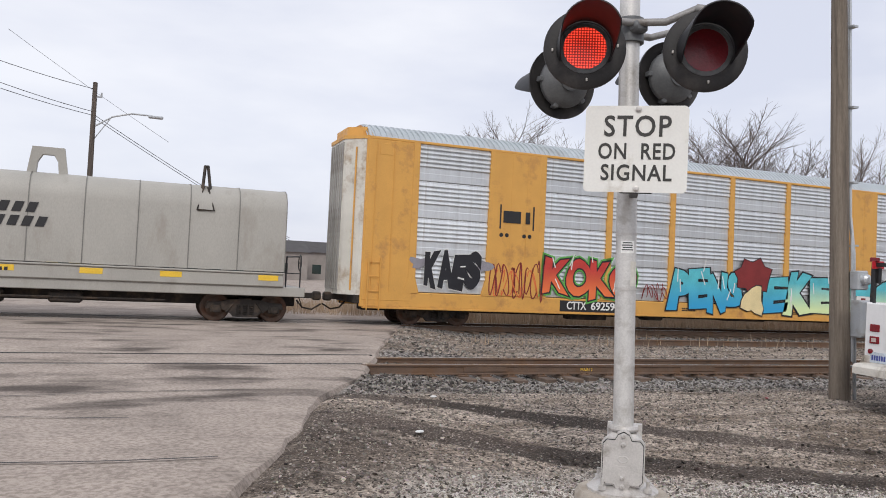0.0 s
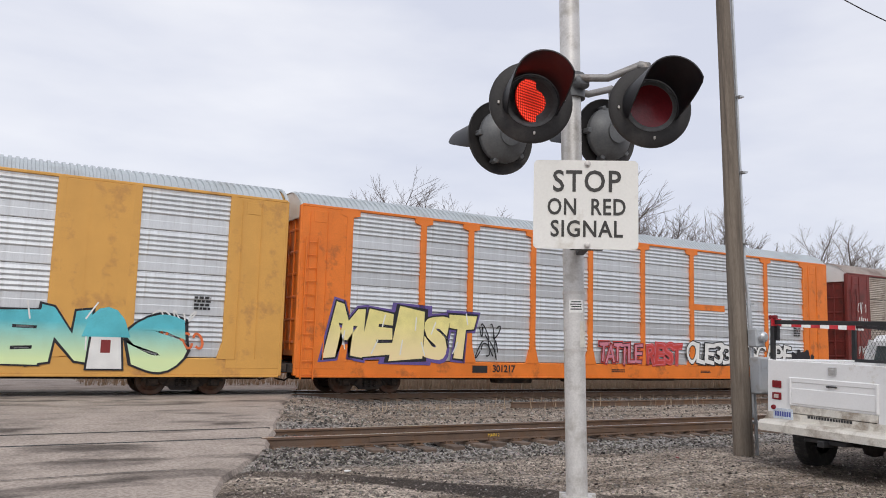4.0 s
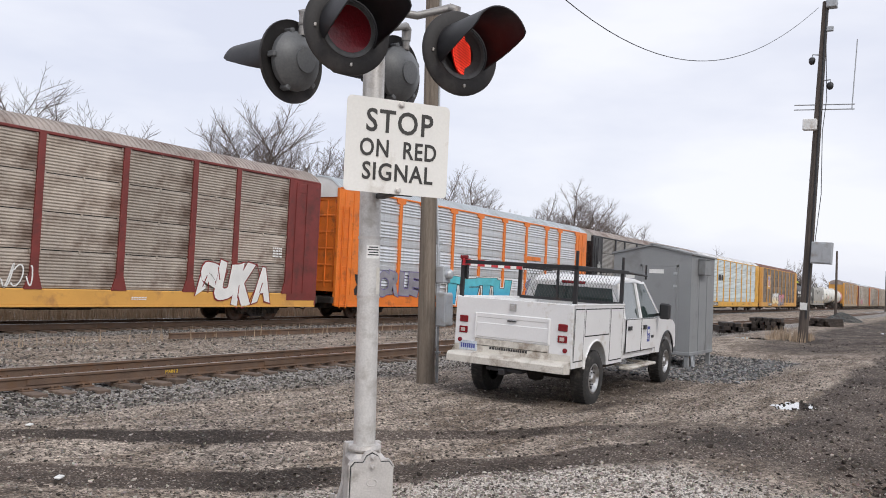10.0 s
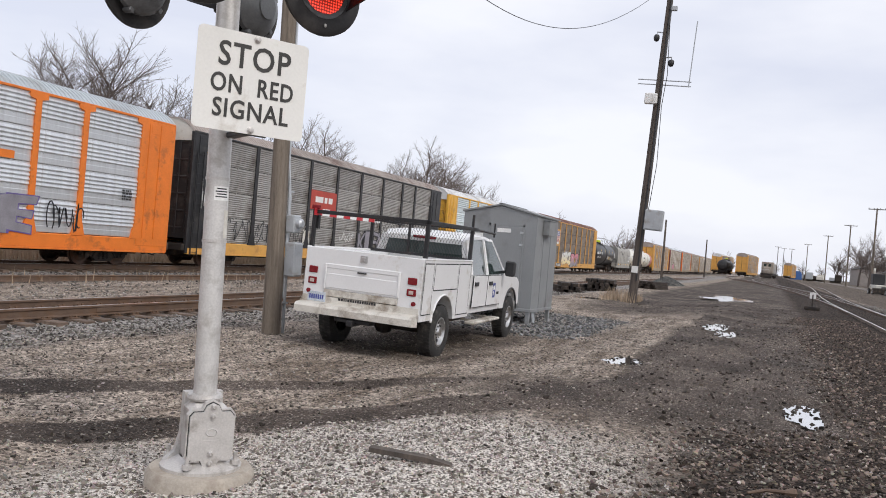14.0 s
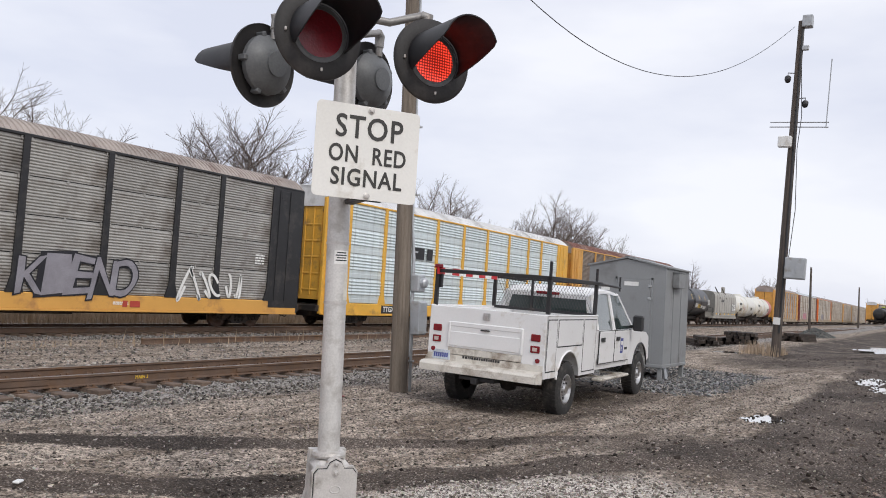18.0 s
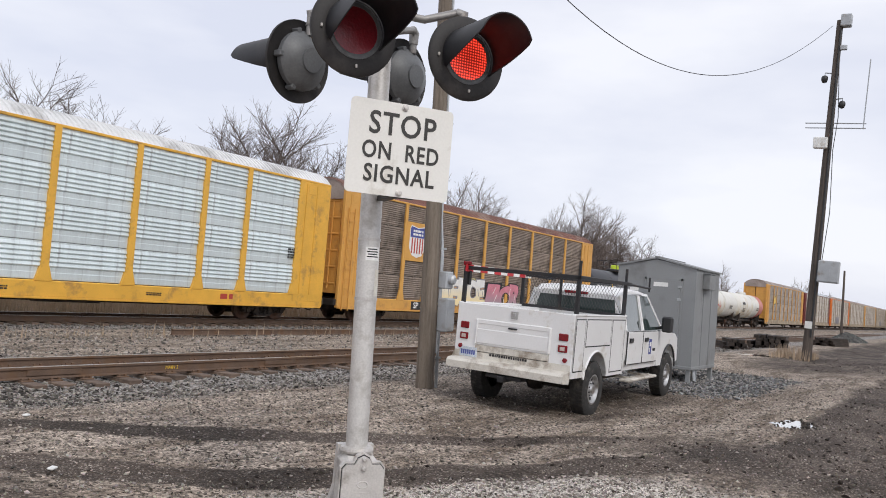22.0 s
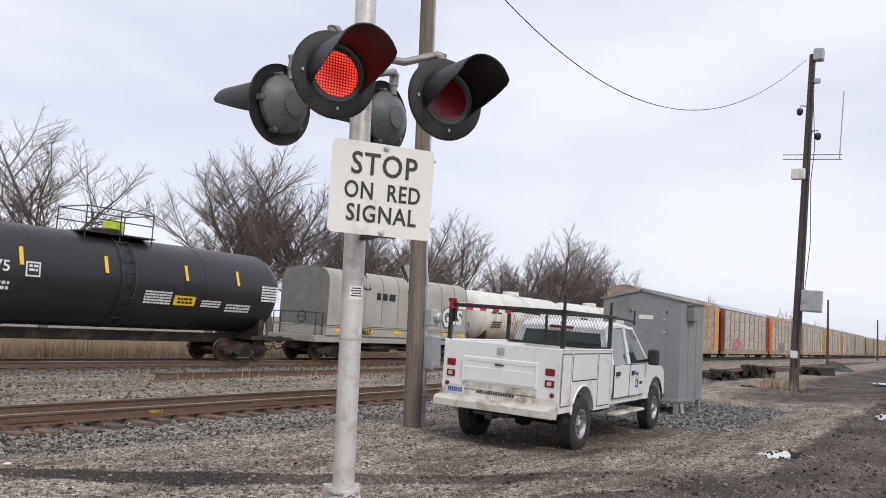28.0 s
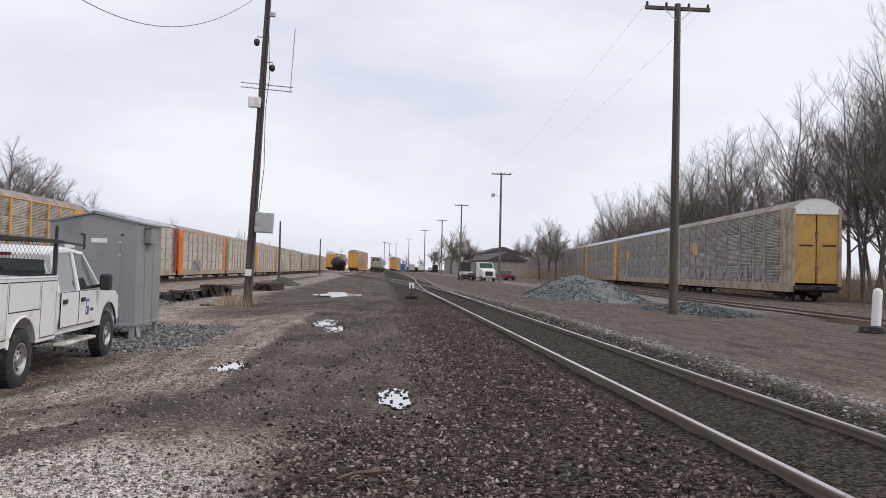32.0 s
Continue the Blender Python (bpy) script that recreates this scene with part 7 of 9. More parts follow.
def build_antenna_pole():
    x0, y0 = 36.2, 6.48
    z = float(gz(np.array(x0), np.array(y0)))
    p = thing("antenna_pole", pose(x0, y0, z, 2.4, -0.7, 0), "tall dark leaning wooden pole with cameras and an antenna", "utility pole")
    part("pole", Geo().lathe([(0.20, -0.3), (0.19, 1.0), (0.16, 8), (0.125, 14.3), (0.0, 14.32)], 18), darkpole, p, smooth=50)
    part("cable_run", Geo().tube([(-0.17, -0.1, 1.0), (-0.15, -0.1, 8), (-0.13, -0.08, 13.9)], 0.045, 7), plastic, p)
    part("cable", Geo().tube([(-0.1, -0.19, 3.5), (-0.1, -0.34, 6.2), (-0.1, -0.22, 8.8), (-0.1, -0.3, 10.2), (-0.1, -0.13, 12.5)], 0.016, 5), plastic, p)
    part("top_box", Geo().box(-0.25, 0.15, -0.45, -0.05, 14.0, 14.5, 0.03), boxgrey, p, "grey radio box")
    part("equipment_box", Geo().box(-0.38, -0.12, -0.02, 0.52, 8.85, 9.32, 0.03), whitepaint, p, "white equipment box")
    b = part("equipment_box", Geo().box(-0.45, -0.15, -0.95, -0.15, 3.3, 4.2, 0.03), boxgrey, p, "grey metal cabinet")
    part("cabinet_door", Geo().box(-0.47, -0.45, -0.92, -0.18, 3.35, 4.15, 0.01).box(-0.49, -0.47, -0.62, -0.58, 3.6, 3.9), boxgrey, b)
    part("notice", Geo().box(-0.22, -0.19, -0.12, 0.16, 1.35, 1.65), whitemark, p, "small white notice")
    for zz in (9.78, 9.98):
        part("antenna_arm", Geo().tube([(0, 0.95, zz), (0, -1.35, zz - 0.05)], 0.025, 6), boxgrey, p)
    part("whip_antenna", Geo().tube([(0, -1.25, 9.7), (0, -1.28, 12.6)], 0.022, 6), boxgrey, p, "thin whip antenna")
    for zz, s in ((12.05, 1), (10.95, -1)):
        part("camera_arm", Geo().tube([(0, 0, zz), (0, s * 0.38, zz + 0.05), (0, s * 0.38, zz - 0.1)], 0.028, 7), boxgrey, p)
        part("dome_camera", Geo().lathe([(0.0, -0.19), (0.09, -0.15), (0.13, -0.05), (0.13, 0.06), (0.09, 0.12), (0.0, 0.13)], 16, Matrix.Translation((0, s * 0.38, zz - 0.2))), plastic, p, "dark dome camera", smooth=50)
    part("floodlight", Geo().box(-0.2, -0.05, -0.38, -0.12, 13.0, 13.2, 0.02), boxgrey, p)


def wire(a, b, sag, r=0.012, n=28, label="thin black overhead wire", bias=0.0):
    a, b = Vector(a), Vector(b)
    pts = []
    for k in range(n + 1):
        t = k / n
        q = a.lerp(b, t)
        q.z -= sag * 4 * t * (1 - t) * (1 + bias * (1 - 2 * t))
        pts.append(q)
    return tagged(part("overhead_wire", Geo().tube(pts, r, 5), plastic), label, "wire")


def line_pole(x, y, h, lamp=False, arms=1, dark=False, grp="yard line poles"):
    z = float(gz(np.array(float(x)), np.array(float(y))))
    p = thing("utility_pole", pose(x, y, z, 0, 0, 0), "wooden utility pole with a crossarm", "utility pole", grp)
    part("pole", Geo().lathe([(0.19, -0.3), (0.17, 2), (0.12, h), (0.0, h + 0.02)], 14), polewood if not dark else darkpole, p, smooth=50)
    for k in range(arms):
        zz = h - 0.25 - 0.9 * k
        part("crossarm", Geo().box(-0.06, 0.06, -1.3, 1.3, zz, zz + 0.14, 0.01), darkpole, p)
        for q in (-1.22, -0.45, 0.45, 1.22):
            part("insulator", Geo().lathe([(0.03, 0), (0.06, 0.05), (0.04, 0.10), (0.055, 0.14), (0, 0.18)], 8, Matrix.Translation((0, q, zz + 0.14))), plastic, p)
        for q in (-0.55, 0.55):
            part("arm_brace", Geo().tube([(-0.07, q, zz), (-0.1, 0, zz - 0.5)], 0.015, 5), conduit, p)
    if lamp:
        part("yard_lamp", Geo().tube([(0, 0, h * 0.78), (0, 0.9, h * 0.80)], 0.03, 6).box(-0.15, 0.15, 0.8, 1.25, h * 0.78, h * 0.81, 0.04), boxgrey, p)
    return p


def build_lines():
    build_near_pole()
    build_antenna_pole()
    wire((11.15, 8.40, 8.75), (36.0, 6.15, 13.85), 2.85, 0.011, 36, "slack black cable between two poles", 0.25)
    line_pole(30.1, -10.75, 12.1, dark=True)
    line_pole(103, -15.0, 14.5, True)
    line_pole(150, -14.6, 14.0)
    line_pole(200, -14.8, 14.0)
    line_pole(255, -13.5, 14.0)
    line_pole(330, -11, 14.0)
    line_pole(400, -7, 14.0, False, 1, True)
    line_pole(380, -1, 14.0, False, 1, True)
    line_pole(430, -4, 15.0, False, 1, True)
    line_pole(118, 15.5, 8.6, False, 0, True)
    line_pole(176, 14.0, 8.0, False, 0, True)
    for q in (-1.22, 1.22):
        wire((30.1, -10.75 + q, 12.2), (103, -15.0 + q, 14.6), 0.9, 0.0035, 16, "faint high overhead line wire")
    # street lamp pole and wires beyond the train, west of the crossing
    z = float(ground_z(np.array(-2.0), np.array(58.0)))
    p = thing("street_lamp", pose(-2.0, 58, z), "wooden pole carrying a curved street lamp arm", "street lamp")
    part("pole", Geo().lathe([(0.22, -0.3), (0.15, 13.5 - z), (0, 13.55 - z)], 14), darkpole, p, smooth=50)
    part("lamp_arm", Geo().tube([(0.1, 0, 10.5 - z), (1.2, -0.1, 11.25 - z), (2.4, -0.15, 11.6 - z), (3.8, -0.2, 11.6 - z)], 0.06, 8), boxgrey, p)
    part("lamp_arm", Geo().tube([(0.1, 0, 9.6 - z), (1.1, -0.1, 11.15 - z)], 0.035, 7), boxgrey, p)
    part("lamp", Geo().box(3.5, 4.5, -0.35, -0.05, 11.42 - z, 11.62 - z, 0.06), boxgrey, p)
    part("insulator", Geo().box(0.1, 0.5, -0.06, 0.06, 12.5 - z, 12.6 - z).box(0.38, 0.5, -0.05, 0.05, 12.6 - z, 12.85 - z), boxgrey, p)
    for a, b in ((13.06, 14.4), (11.5, 13.25), (11.25, 12.8)):
        wire((-2.1, 58, a), (-12.0, 52, b), 0.25, 0.022, 12, "thin overhead street wire")
    for a in (11.3, 11.1):
        wire((-2.0, 58, a), (14.0, 70, a - 7.2), 0.2, 0.022, 12, "thin overhead street wire")
    wire((-7.0, 55, 15.6), (3.0, 60, 10.2), 0.1, 0.012, 12, "thin overhead street wire")


build_lines()


# ---- service truck ----
def tyre(parent, x, y, side, k=1.0):
    m = Matrix.Rotation(radians(90), 4, "X")
    w = part("wheel", Geo().lathe([(0.22, -0.11), (0.27, -0.125), (0.39, -0.125), (0.428, -0.10), (0.433, -0.05), (0.433, 0.05), (0.428, 0.10), (0.39, 0.125), (0.27, 0.125), (0.22, 0.11)], 40, m), rubber, parent, "black tyre", pose(x, y, 0.43), 50)
    g = Geo()
    for k in range(44):
        for q in (-1, 1):
            g.box(-0.012, 0.012, q * 0.055 - 0.045, q * 0.055 + 0.045, 0.427, 0.440, 0, Matrix.Rotation(2 * math.pi * (k + 0.25 * q) / 44, 4, "Y"))
    part("tread", g, rubber, w)
    o = -1 if side < 0 else 1
    mo = Matrix.Rotation(radians(90 if o < 0 else -90), 4, "X")
    part("rim", Geo().lathe([(0.235, 0.10), (0.235, 0.115), (0.215, 0.118), (0.195, 0.06), (0.13, 0.045), (0.12, 0.075), (0.085, 0.09), (0.075, 0.12), (0.0, 0.125)], 32, mo), chrome, w, "silver steel rim", smooth=40)
    g = Geo()
    for k in range(8):
        t = 2 * math.pi * (k + 0.5) / 8
        g.lathe([(0.0, 0.062), (0.030, 0.062), (0.030, 0.045)], 10, mo @ Matrix.Translation((0.165 * math.cos(t), 0.165 * math.sin(t), 0)))
        g.lathe([(0.012, 0.07), (0.012, 0.095), (0, 0.10)], 6, mo @ Matrix.Translation((0.10 * math.cos(t), 0.10 * math.sin(t), 0)))
    part("rim_holes", g, plastic, w)


def build_truck():
    z = float(ground_z(np.array(13.5), np.array(6.0))) - 0.015
    t = thing("service_truck", pose(12.14, 6.63, z, 1.3, -0.2, 2.8), "white crew-cab service truck with utility body and ladder rack", "pickup truck")
    WB = 4.0
    for x in (-0.15, WB):
        for s in (-1, 1):
            tyre(t, x, s * 0.87, s)
    part("axle", Geo().tube([(-0.15, -0.85, 0.43), (-0.15, 0.85, 0.43)], 0.06, 10).lathe([(0.0, -0.16), (0.12, -0.12), (0.16, 0.0), (0.12, 0.12), (0.0, 0.16)], 16, Matrix.Translation((-0.15, 0, 0.43))), underbody, t)
    for q in (-0.45, 0.33):
        part("frame_rail", Geo().box(-1.0, WB + 0.5, q, q + 0.12, 0.45, 0.62), underbody, t)
    part("underbody", Geo().box(-0.9, WB + 0.4, -0.7, 0.7, 0.6, 0.66).tube([(-1.1, 0.0, 0.42), (-0.2, 0.1, 0.44), (1.6, 0.25, 0.40)], 0.05, 8).box(0.9, 1.9, -0.7, -0.48, 0.38, 0.60, 0.04), underbody, t)
    X0, X1 = -1.15, 1.17
    Z0, Z1 = 0.62, 1.48
    wy = 0.99
    # utility body: side boxes with wheel arch, floor between
    for s in (-1, 1):
        arch = [(-0.15 + 0.52 * math.cos(radians(a)), 0.42 + 0.52 * math.sin(radians(a))) for a in range(162, 15, -12)]
        poly = [(X0, 0.56), (X0, Z1), (X1 - 0.02, Z1), (X1, Z1 - 0.04), (X1, 0.52), (0.37, 0.52), *reversed(arch), (-0.66, 0.56)]
        body = part("side_compartment", Geo().prism(poly, s * 0.60, s * wy), truckwhite, t, "white steel side compartment")
        part("wheel_arch_lip", Geo().tube([(-0.15 + 0.52 * math.cos(radians(a)), s * (wy + 0.004), 0.42 + 0.52 * math.sin(radians(a))) for a in range(168, 12, -10)], 0.018, 6), truckwhite, body)
        for x0, x1, z0, z1 in ((X0 + 0.06, -0.72, 0.66, Z1 - 0.05), (-0.66, 0.44, 1.02, Z1 - 0.05), (0.50, X1 - 0.05, 0.58, Z1 - 0.05)):
            part("door_gap", Geo().box(x0 - 0.010, x1 + 0.010, s * wy - 0.002, s * wy + 0.003, z0 - 0.010, z1 + 0.010), seam, body)
            d = part("compartment_door", Geo().box(x0, x1, s * wy - 0.004, s * wy + 0.016, z0, z1, 0.012), truckwhite, body)
            hx = (x0 + 0.1 if x0 < -0.9 else (x0 + x1) / 2 if x0 < 0 else x1 - 0.14)
            hz = 1.33 if -0.9 < x0 < 0.4 else 1.02
            part("latch", Geo().box(hx - 0.035, hx + 0.035, s * wy + 0.010, s * wy + 0.026, hz - 0.07, hz + 0.07, 0.01).box(hx - 0.015, hx + 0.015, s * wy + 0.02, s * wy + 0.036, hz - 0.05, hz + 0.05, 0.005), chrome, d, "steel paddle latch")
        part("top_rail", Geo().box(X0, X1, s * 0.97 - 0.03, s * 0.97 + 0.03, Z1, Z1 + 0.03, 0.008), truckwhite, body)
    part("bed_floor", Geo().box(X0 + 0.05, X1, -0.60, 0.60, 0.78, 0.84).box(X1 - 0.03, X1, -0.60, 0.60, 0.84, 1.48), truckwhite, t)
    # rear: posts, tailgate, bumper
    rear = part("rear_panel", Geo().box(X0 - 0.012, X0 + 0.06, -wy, -0.62, 0.66, Z1 + 0.02, 0.01), truckwhite, t, "white rear panel")
    part("rear_panel", Geo().box(X0 - 0.012, X0 + 0.06, 0.62, wy, 0.66, Z1 + 0.02, 0.01), truckwhite, t, "white rear panel")
    part("header_panel", Geo().box(X0 - 0.012, X0 + 0.04, -0.64, 0.64, 1.24, Z1 + 0.02, 0.008), truckwhite, t, "white panel over the tailgate")
    gate = part("tailgate", Geo().box(X0 - 0.022, X0 + 0.03, -0.64, 0.64, 0.87, 1.27, 0.01).box(X0 - 0.034, X0 - 0.018, -0.60, 0.60, 0.90, 1.12, 0.008).box(X0 - 0.030, X0 - 0.018, -0.63, 0.63, 1.20, 1.265, 0.008).box(X0 - 0.040, X0 - 0.018, -0.63, -0.60, 0.88, 1.26, 0.006).box(X0 - 0.040, X0 - 0.018, 0.60, 0.63, 0.88, 1.26, 0.006), truckwhite, t, "white drop tailgate")
    part("gate_handle", Geo().box(X0 - 0.052, X0 - 0.034, -0.09, 0.07, 1.165, 1.19, 0.008), plastic, gate)
    part("gate_lock", Geo().box(X0 - 0.03, X0 - 0.008, -0.07, 0.05, 1.33, 1.45, 0.01).box(X0 - 0.045, X0 - 0.028, -0.04, 0.02, 1.34, 1.42, 0.006), chrome, rear, "steel T-latch")
    part("sill_plate", Geo().box(X0 - 0.02, X0 + 0.03, -0.62, 0.62, 0.765, 0.865, 0.006), bumperwhite, t)
    bp = part("rear_bumper", Geo().prism([(X0 - 0.26, 0.50), (X0 - 0.26, 0.60), (X0 - 0.22, 0.64), (X0 + 0.02, 0.66), (X0 + 0.02, 0.755), (X0 - 0.012, 0.755), (X0 - 0.014, 0.66), (X0 - 0.014, 0.48)], -0.975, 0.975), bumperwhite, t, "scuffed white step bumper")
    r = random.Random(2)
    yy = 0.36
    while yy > -0.28:
        w = r.uniform(0.02, 0.035)
        part("letter_bar", Geo().box(X0 - 0.0165, X0 - 0.0125, yy - w, yy, 0.715, 0.752), blackmark, bp, "dark bar of unreadable lettering")
        yy -= w + 0.012
    part("hitch", Geo().box(X0 - 0.30, X0 - 0.05, -0.05, 0.05, 0.38, 0.47, 0.01).box(X0 - 0.2, X0, -0.3, 0.3, 0.42, 0.48, 0.01), blacksteel, t)
    part("number_plate", Geo().box(X0 - 0.022, X0 - 0.012, 0.58, 0.89, 0.665, 0.815, 0.003), mat("pale_number_plate", (0.55, 0.60, 0.66), 0.4), bp, "pale number plate without readable characters")
    pb = Geo()
    for k in range(7):
        pb.box(X0 - 0.026, X0 - 0.0225, 0.86 - 0.037 * k - 0.024, 0.86 - 0.037 * k, 0.70, 0.77)
    part("plate_bars", pb, bluemark, bp)
    for s in (-1, 1):
        y = s * 0.835
        part("tail_lamp", Geo().box(X0 - 0.03, X0 - 0.008, y - 0.075, y + 0.075, 1.10, 1.205, 0.012), redlens, rear, "red tail lamp")
        part("reverse_lamp", Geo().box(X0 - 0.03, X0 - 0.008, y - 0.075, y + 0.075, 0.93, 1.035, 0.012), redlens, rear, "red tail lamp with clear centre")
        part("reverse_lens", Geo().box(X0 - 0.033, X0 - 0.028, y - 0.035, y + 0.04, 0.955, 1.01, 0.002), clearlens, rear)
        part("reflector", Geo().lathe([(0.035, 0), (0.035, 0.02), (0, 0.025)], 14, Matrix.Translation((X0 - 0.012, y - s * -0.05, 0.82)) @ Matrix.Rotation(radians(-90), 4, "Y")), redlens, rear)
    # cab: lofted from cross sections
    secs = [(1.20, 0.55, 1.24, 1.24, 0.96, 0.96), (1.26, 0.55, 1.24, 1.86, 0.96, 0.74), (1.46, 0.55, 1.24, 1.95, 0.97, 0.72), (2.5, 0.55, 1.24, 1.98, 0.98, 0.71), (3.05, 0.55, 1.24, 1.94, 0.98, 0.70), (3.62, 0.55, 1.23, 1.60, 0.98, 0.78), (4.02, 0.55, 1.20, 1.27, 0.97, 0.88)]
    low, roofg = Geo(), Geo()
    for i, (x, a, b, c, w0, w1) in enumerate(secs):
        low.v += [Vector((x, -w0 * 0.97, a)), Vector((x, -w0 * 1.01, 0.85)), Vector((x, -w0, b)), Vector((x, w0, b)), Vector((x, w0 * 1.01, 0.85)), Vector((x, w0 * 0.97, a))]
        if i:
            o = 6 * (i - 1)
            low.f += [(o + k, o + (k + 1) % 6, o + 6 + (k + 1) % 6, o + 6 + k) for k in range(6)]
    low.f += [tuple(range(6)), tuple(range(6 * (len(secs) - 1), 6 * len(secs)))]
    part("cab_body", low, truckwhite, t, "white crew cab", smooth=30)
    # roof and pillars
    rf = Geo()
    rs = [(1.27, 1.84, 0.79), (1.47, 1.945, 0.79), (2.5, 1.98, 0.785), (3.02, 1.945, 0.775), (3.12, 1.90, 0.775)]
    for i, (x, h, w) in enumerate(rs):
        rf.v += [Vector((x, -w - 0.02, h - 0.09)), Vector((x, -w, h - 0.03)), Vector((x, -w * 0.75, h)), Vector((x, w * 0.75, h)), Vector((x, w, h - 0.03)), Vector((x, w + 0.02, h - 0.09))]
        if i:
            o = 6 * (i - 1)
            rf.f += [(o + k, o + k + 1, o + 6 + k + 1, o + 6 + k) for k in range(5)]
    rf.f += [tuple(range(6)), tuple(range(6 * (len(rs) - 1), 6 * len(rs))), (0, 5, 6 * len(rs) - 1, 6 * (len(rs) - 1))]
    part("cab_roof", rf, truckwhite, t, smooth=30)
    for s in (-1, 1):
        for (xa, za, ya), (xb, zb, yb), r0 in (((1.27, 1.24, 0.94), (1.32, 1.84, 0.80), 0.055), ((2.40, 1.24, 0.955), (2.38, 1.90, 0.80), 0.045), ((3.98, 1.22, 0.93), (3.10, 1.88, 0.78), 0.042)):
            part("pillar", Geo().tube([(xa, s * ya, za), (xb, s * yb, zb)], r0, 8), truckwhite, t)
        for x0, x1, x2, x3 in ((1.33, 2.36, 2.34, 1.38), (2.45, 3.90, 3.06, 2.43)):
            g = Geo().add([(x0, s * 0.955, 1.24), (x1, s * 0.955, 1.24), (x2, s * 0.815, 1.87), (x3, s * 0.815, 1.86)], [(0, 1, 2, 3)])
            part("side_window", g, carglass, t, "dark side window")
        for x0, x1 in ((1.36, 2.36), (2.42, 3.50)):
            part("door_gap", Geo().box(x0 - 0.009, x1 + 0.009, s * 0.984 - 0.010, s * 0.984 + 0.004, 0.65, 1.235), seam, t)
            dr = part("cab_door", Geo().box(x0, x1, s * 0.988 - 0.012, s * 0.988 + 0.006, 0.66, 1.225, 0.015), truckwhite, t, "white cab door")
            part("door_handle", Geo().box(x0 + 0.08, x0 + 0.26, s * 0.99, s * 0.99 + s * 0.035, 1.06, 1.10, 0.01), plastic, dr)
        part("mirror", Geo().box(3.42, 3.56, s * 1.16 - 0.10, s * 1.16 + 0.10, 1.22, 1.52, 0.03).tube([(3.55, s * 0.95, 1.28), (3.5, s * 1.1, 1.32)], 0.03, 7), plastic, t, "black towing mirror")
        part("step_bar", Geo().box(1.35, 3.35, s * 0.98 - 0.09, s * 0.98 + 0.09, 0.36, 0.41, 0.015).box(1.8, 1.86, s * 0.8 - 0.2, s * 0.8 + 0.2, 0.38, 0.42).box(3.0, 3.06, s * 0.8 - 0.2, s * 0.8 + 0.2, 0.38, 0.42), blacksteel if s > 0 else bumperwhite, t, "side step bar")
        lg = part("door_logo", Geo().box(2.82, 3.02, s * 1.0 - 0.002, s * 1.0 + 0.002, 0.80, 1.08), bluemark, t, "blue square company emblem")
        part("logo_bars", Geo().box(2.86, 2.98, s * 1.003 - 0.002, s * 1.003 + 0.002, 0.95, 1.03).box(2.86, 2.91, s * 1.003 - 0.002, s * 1.003 + 0.002, 0.84, 0.92), whitemark, lg)
        bars(t, 3.12, 0.86, 0.2, 0.05, blackmark, 1, 4, s * 1.003)
    part("rear_window", Geo().add([(1.235, -0.80, 1.28), (1.235, 0.80, 1.28), (1.295, 0.70, 1.78), (1.295, -0.70, 1.78)], [(0, 1, 2, 3)]), carglass, t, "dark rear window")
    for q in (-1, 1):
        part("rear_quarter", Geo().add([(1.25, q * 0.955, 1.24), (1.25, q * 0.80, 1.24), (1.30, q * 0.70, 1.80), (1.30, q * 0.81, 1.82)], [(0, 1, 2, 3)]), truckwhite, t)
    part("windscreen", Geo().add([(4.0, -0.86, 1.23), (4.0, 0.86, 1.23), (3.13, 0.74, 1.89), (3.13, -0.74, 1.89)], [(0, 1, 2, 3)]), carglass, t, "windscreen")
    part("brake_lamp", Geo().box(1.24, 1.29, -0.22, 0.22, 1.80, 1.85, 0.01), redlens, t, "red high brake lamp")
    part("cab_floor", Geo().box(1.27, 3.92, -0.90, 0.90, 1.244, 1.252).box(1.31, 3.1, -0.66, 0.66, 1.80, 1.83), plastic, t)
    # seats seen through the glass
    for y in (-0.42, 0.42):
        for x in (1.75, 2.85):
            part("seat", Geo().box(x - 0.12, x, y - 0.24, y + 0.24, 0.9, 1.55, 0.05).box(x - 0.1, x - 0.02, y - 0.12, y + 0.12, 1.55, 1.75, 0.04), plastic, t)
    part("rear_bench", Geo().box(1.46, 1.60, -0.74, 0.74, 0.95, 1.70, 0.04), plastic, t)
    # bonnet and wings with wheel arches
    for s in (-1, 1):
        arch = [(WB + 0.50 * math.cos(radians(a)), 0.45 + 0.50 * math.sin(radians(a))) for a in range(168, 9, -12)]
        poly = [(3.2, 0.56), (3.2, 1.22), (3.6, 1.21), (4.4, 1.17), (4.62, 1.06), (4.68, 0.62), *[(a, b) for a, b in reversed(arch)]]
        part("front_wing", Geo().prism(poly, s * 0.55, s * 0.985), truckwhite, t, "white front wing")
        part("wheel_arch_lip", Geo().tube([(WB + 0.50 * math.cos(radians(a)), s * 0.988, 0.45 + 0.50 * math.sin(radians(a))) for a in range(175, 3, -10)], 0.02, 6), plastic, t)
    part("bonnet", Geo().prism([(3.95, 1.16), (3.95, 1.25), (4.5, 1.22), (4.95, 1.12), (5.0, 1.0)], -0.72, 0.72).box(4.9, 5.02, -0.9, 0.9, 0.62, 1.02, 0.03), truckwhite, t)
    part("front_bumper", Geo().box(5.0, 5.14, -0.98, 0.98, 0.45, 0.70, 0.04), chrome, t)
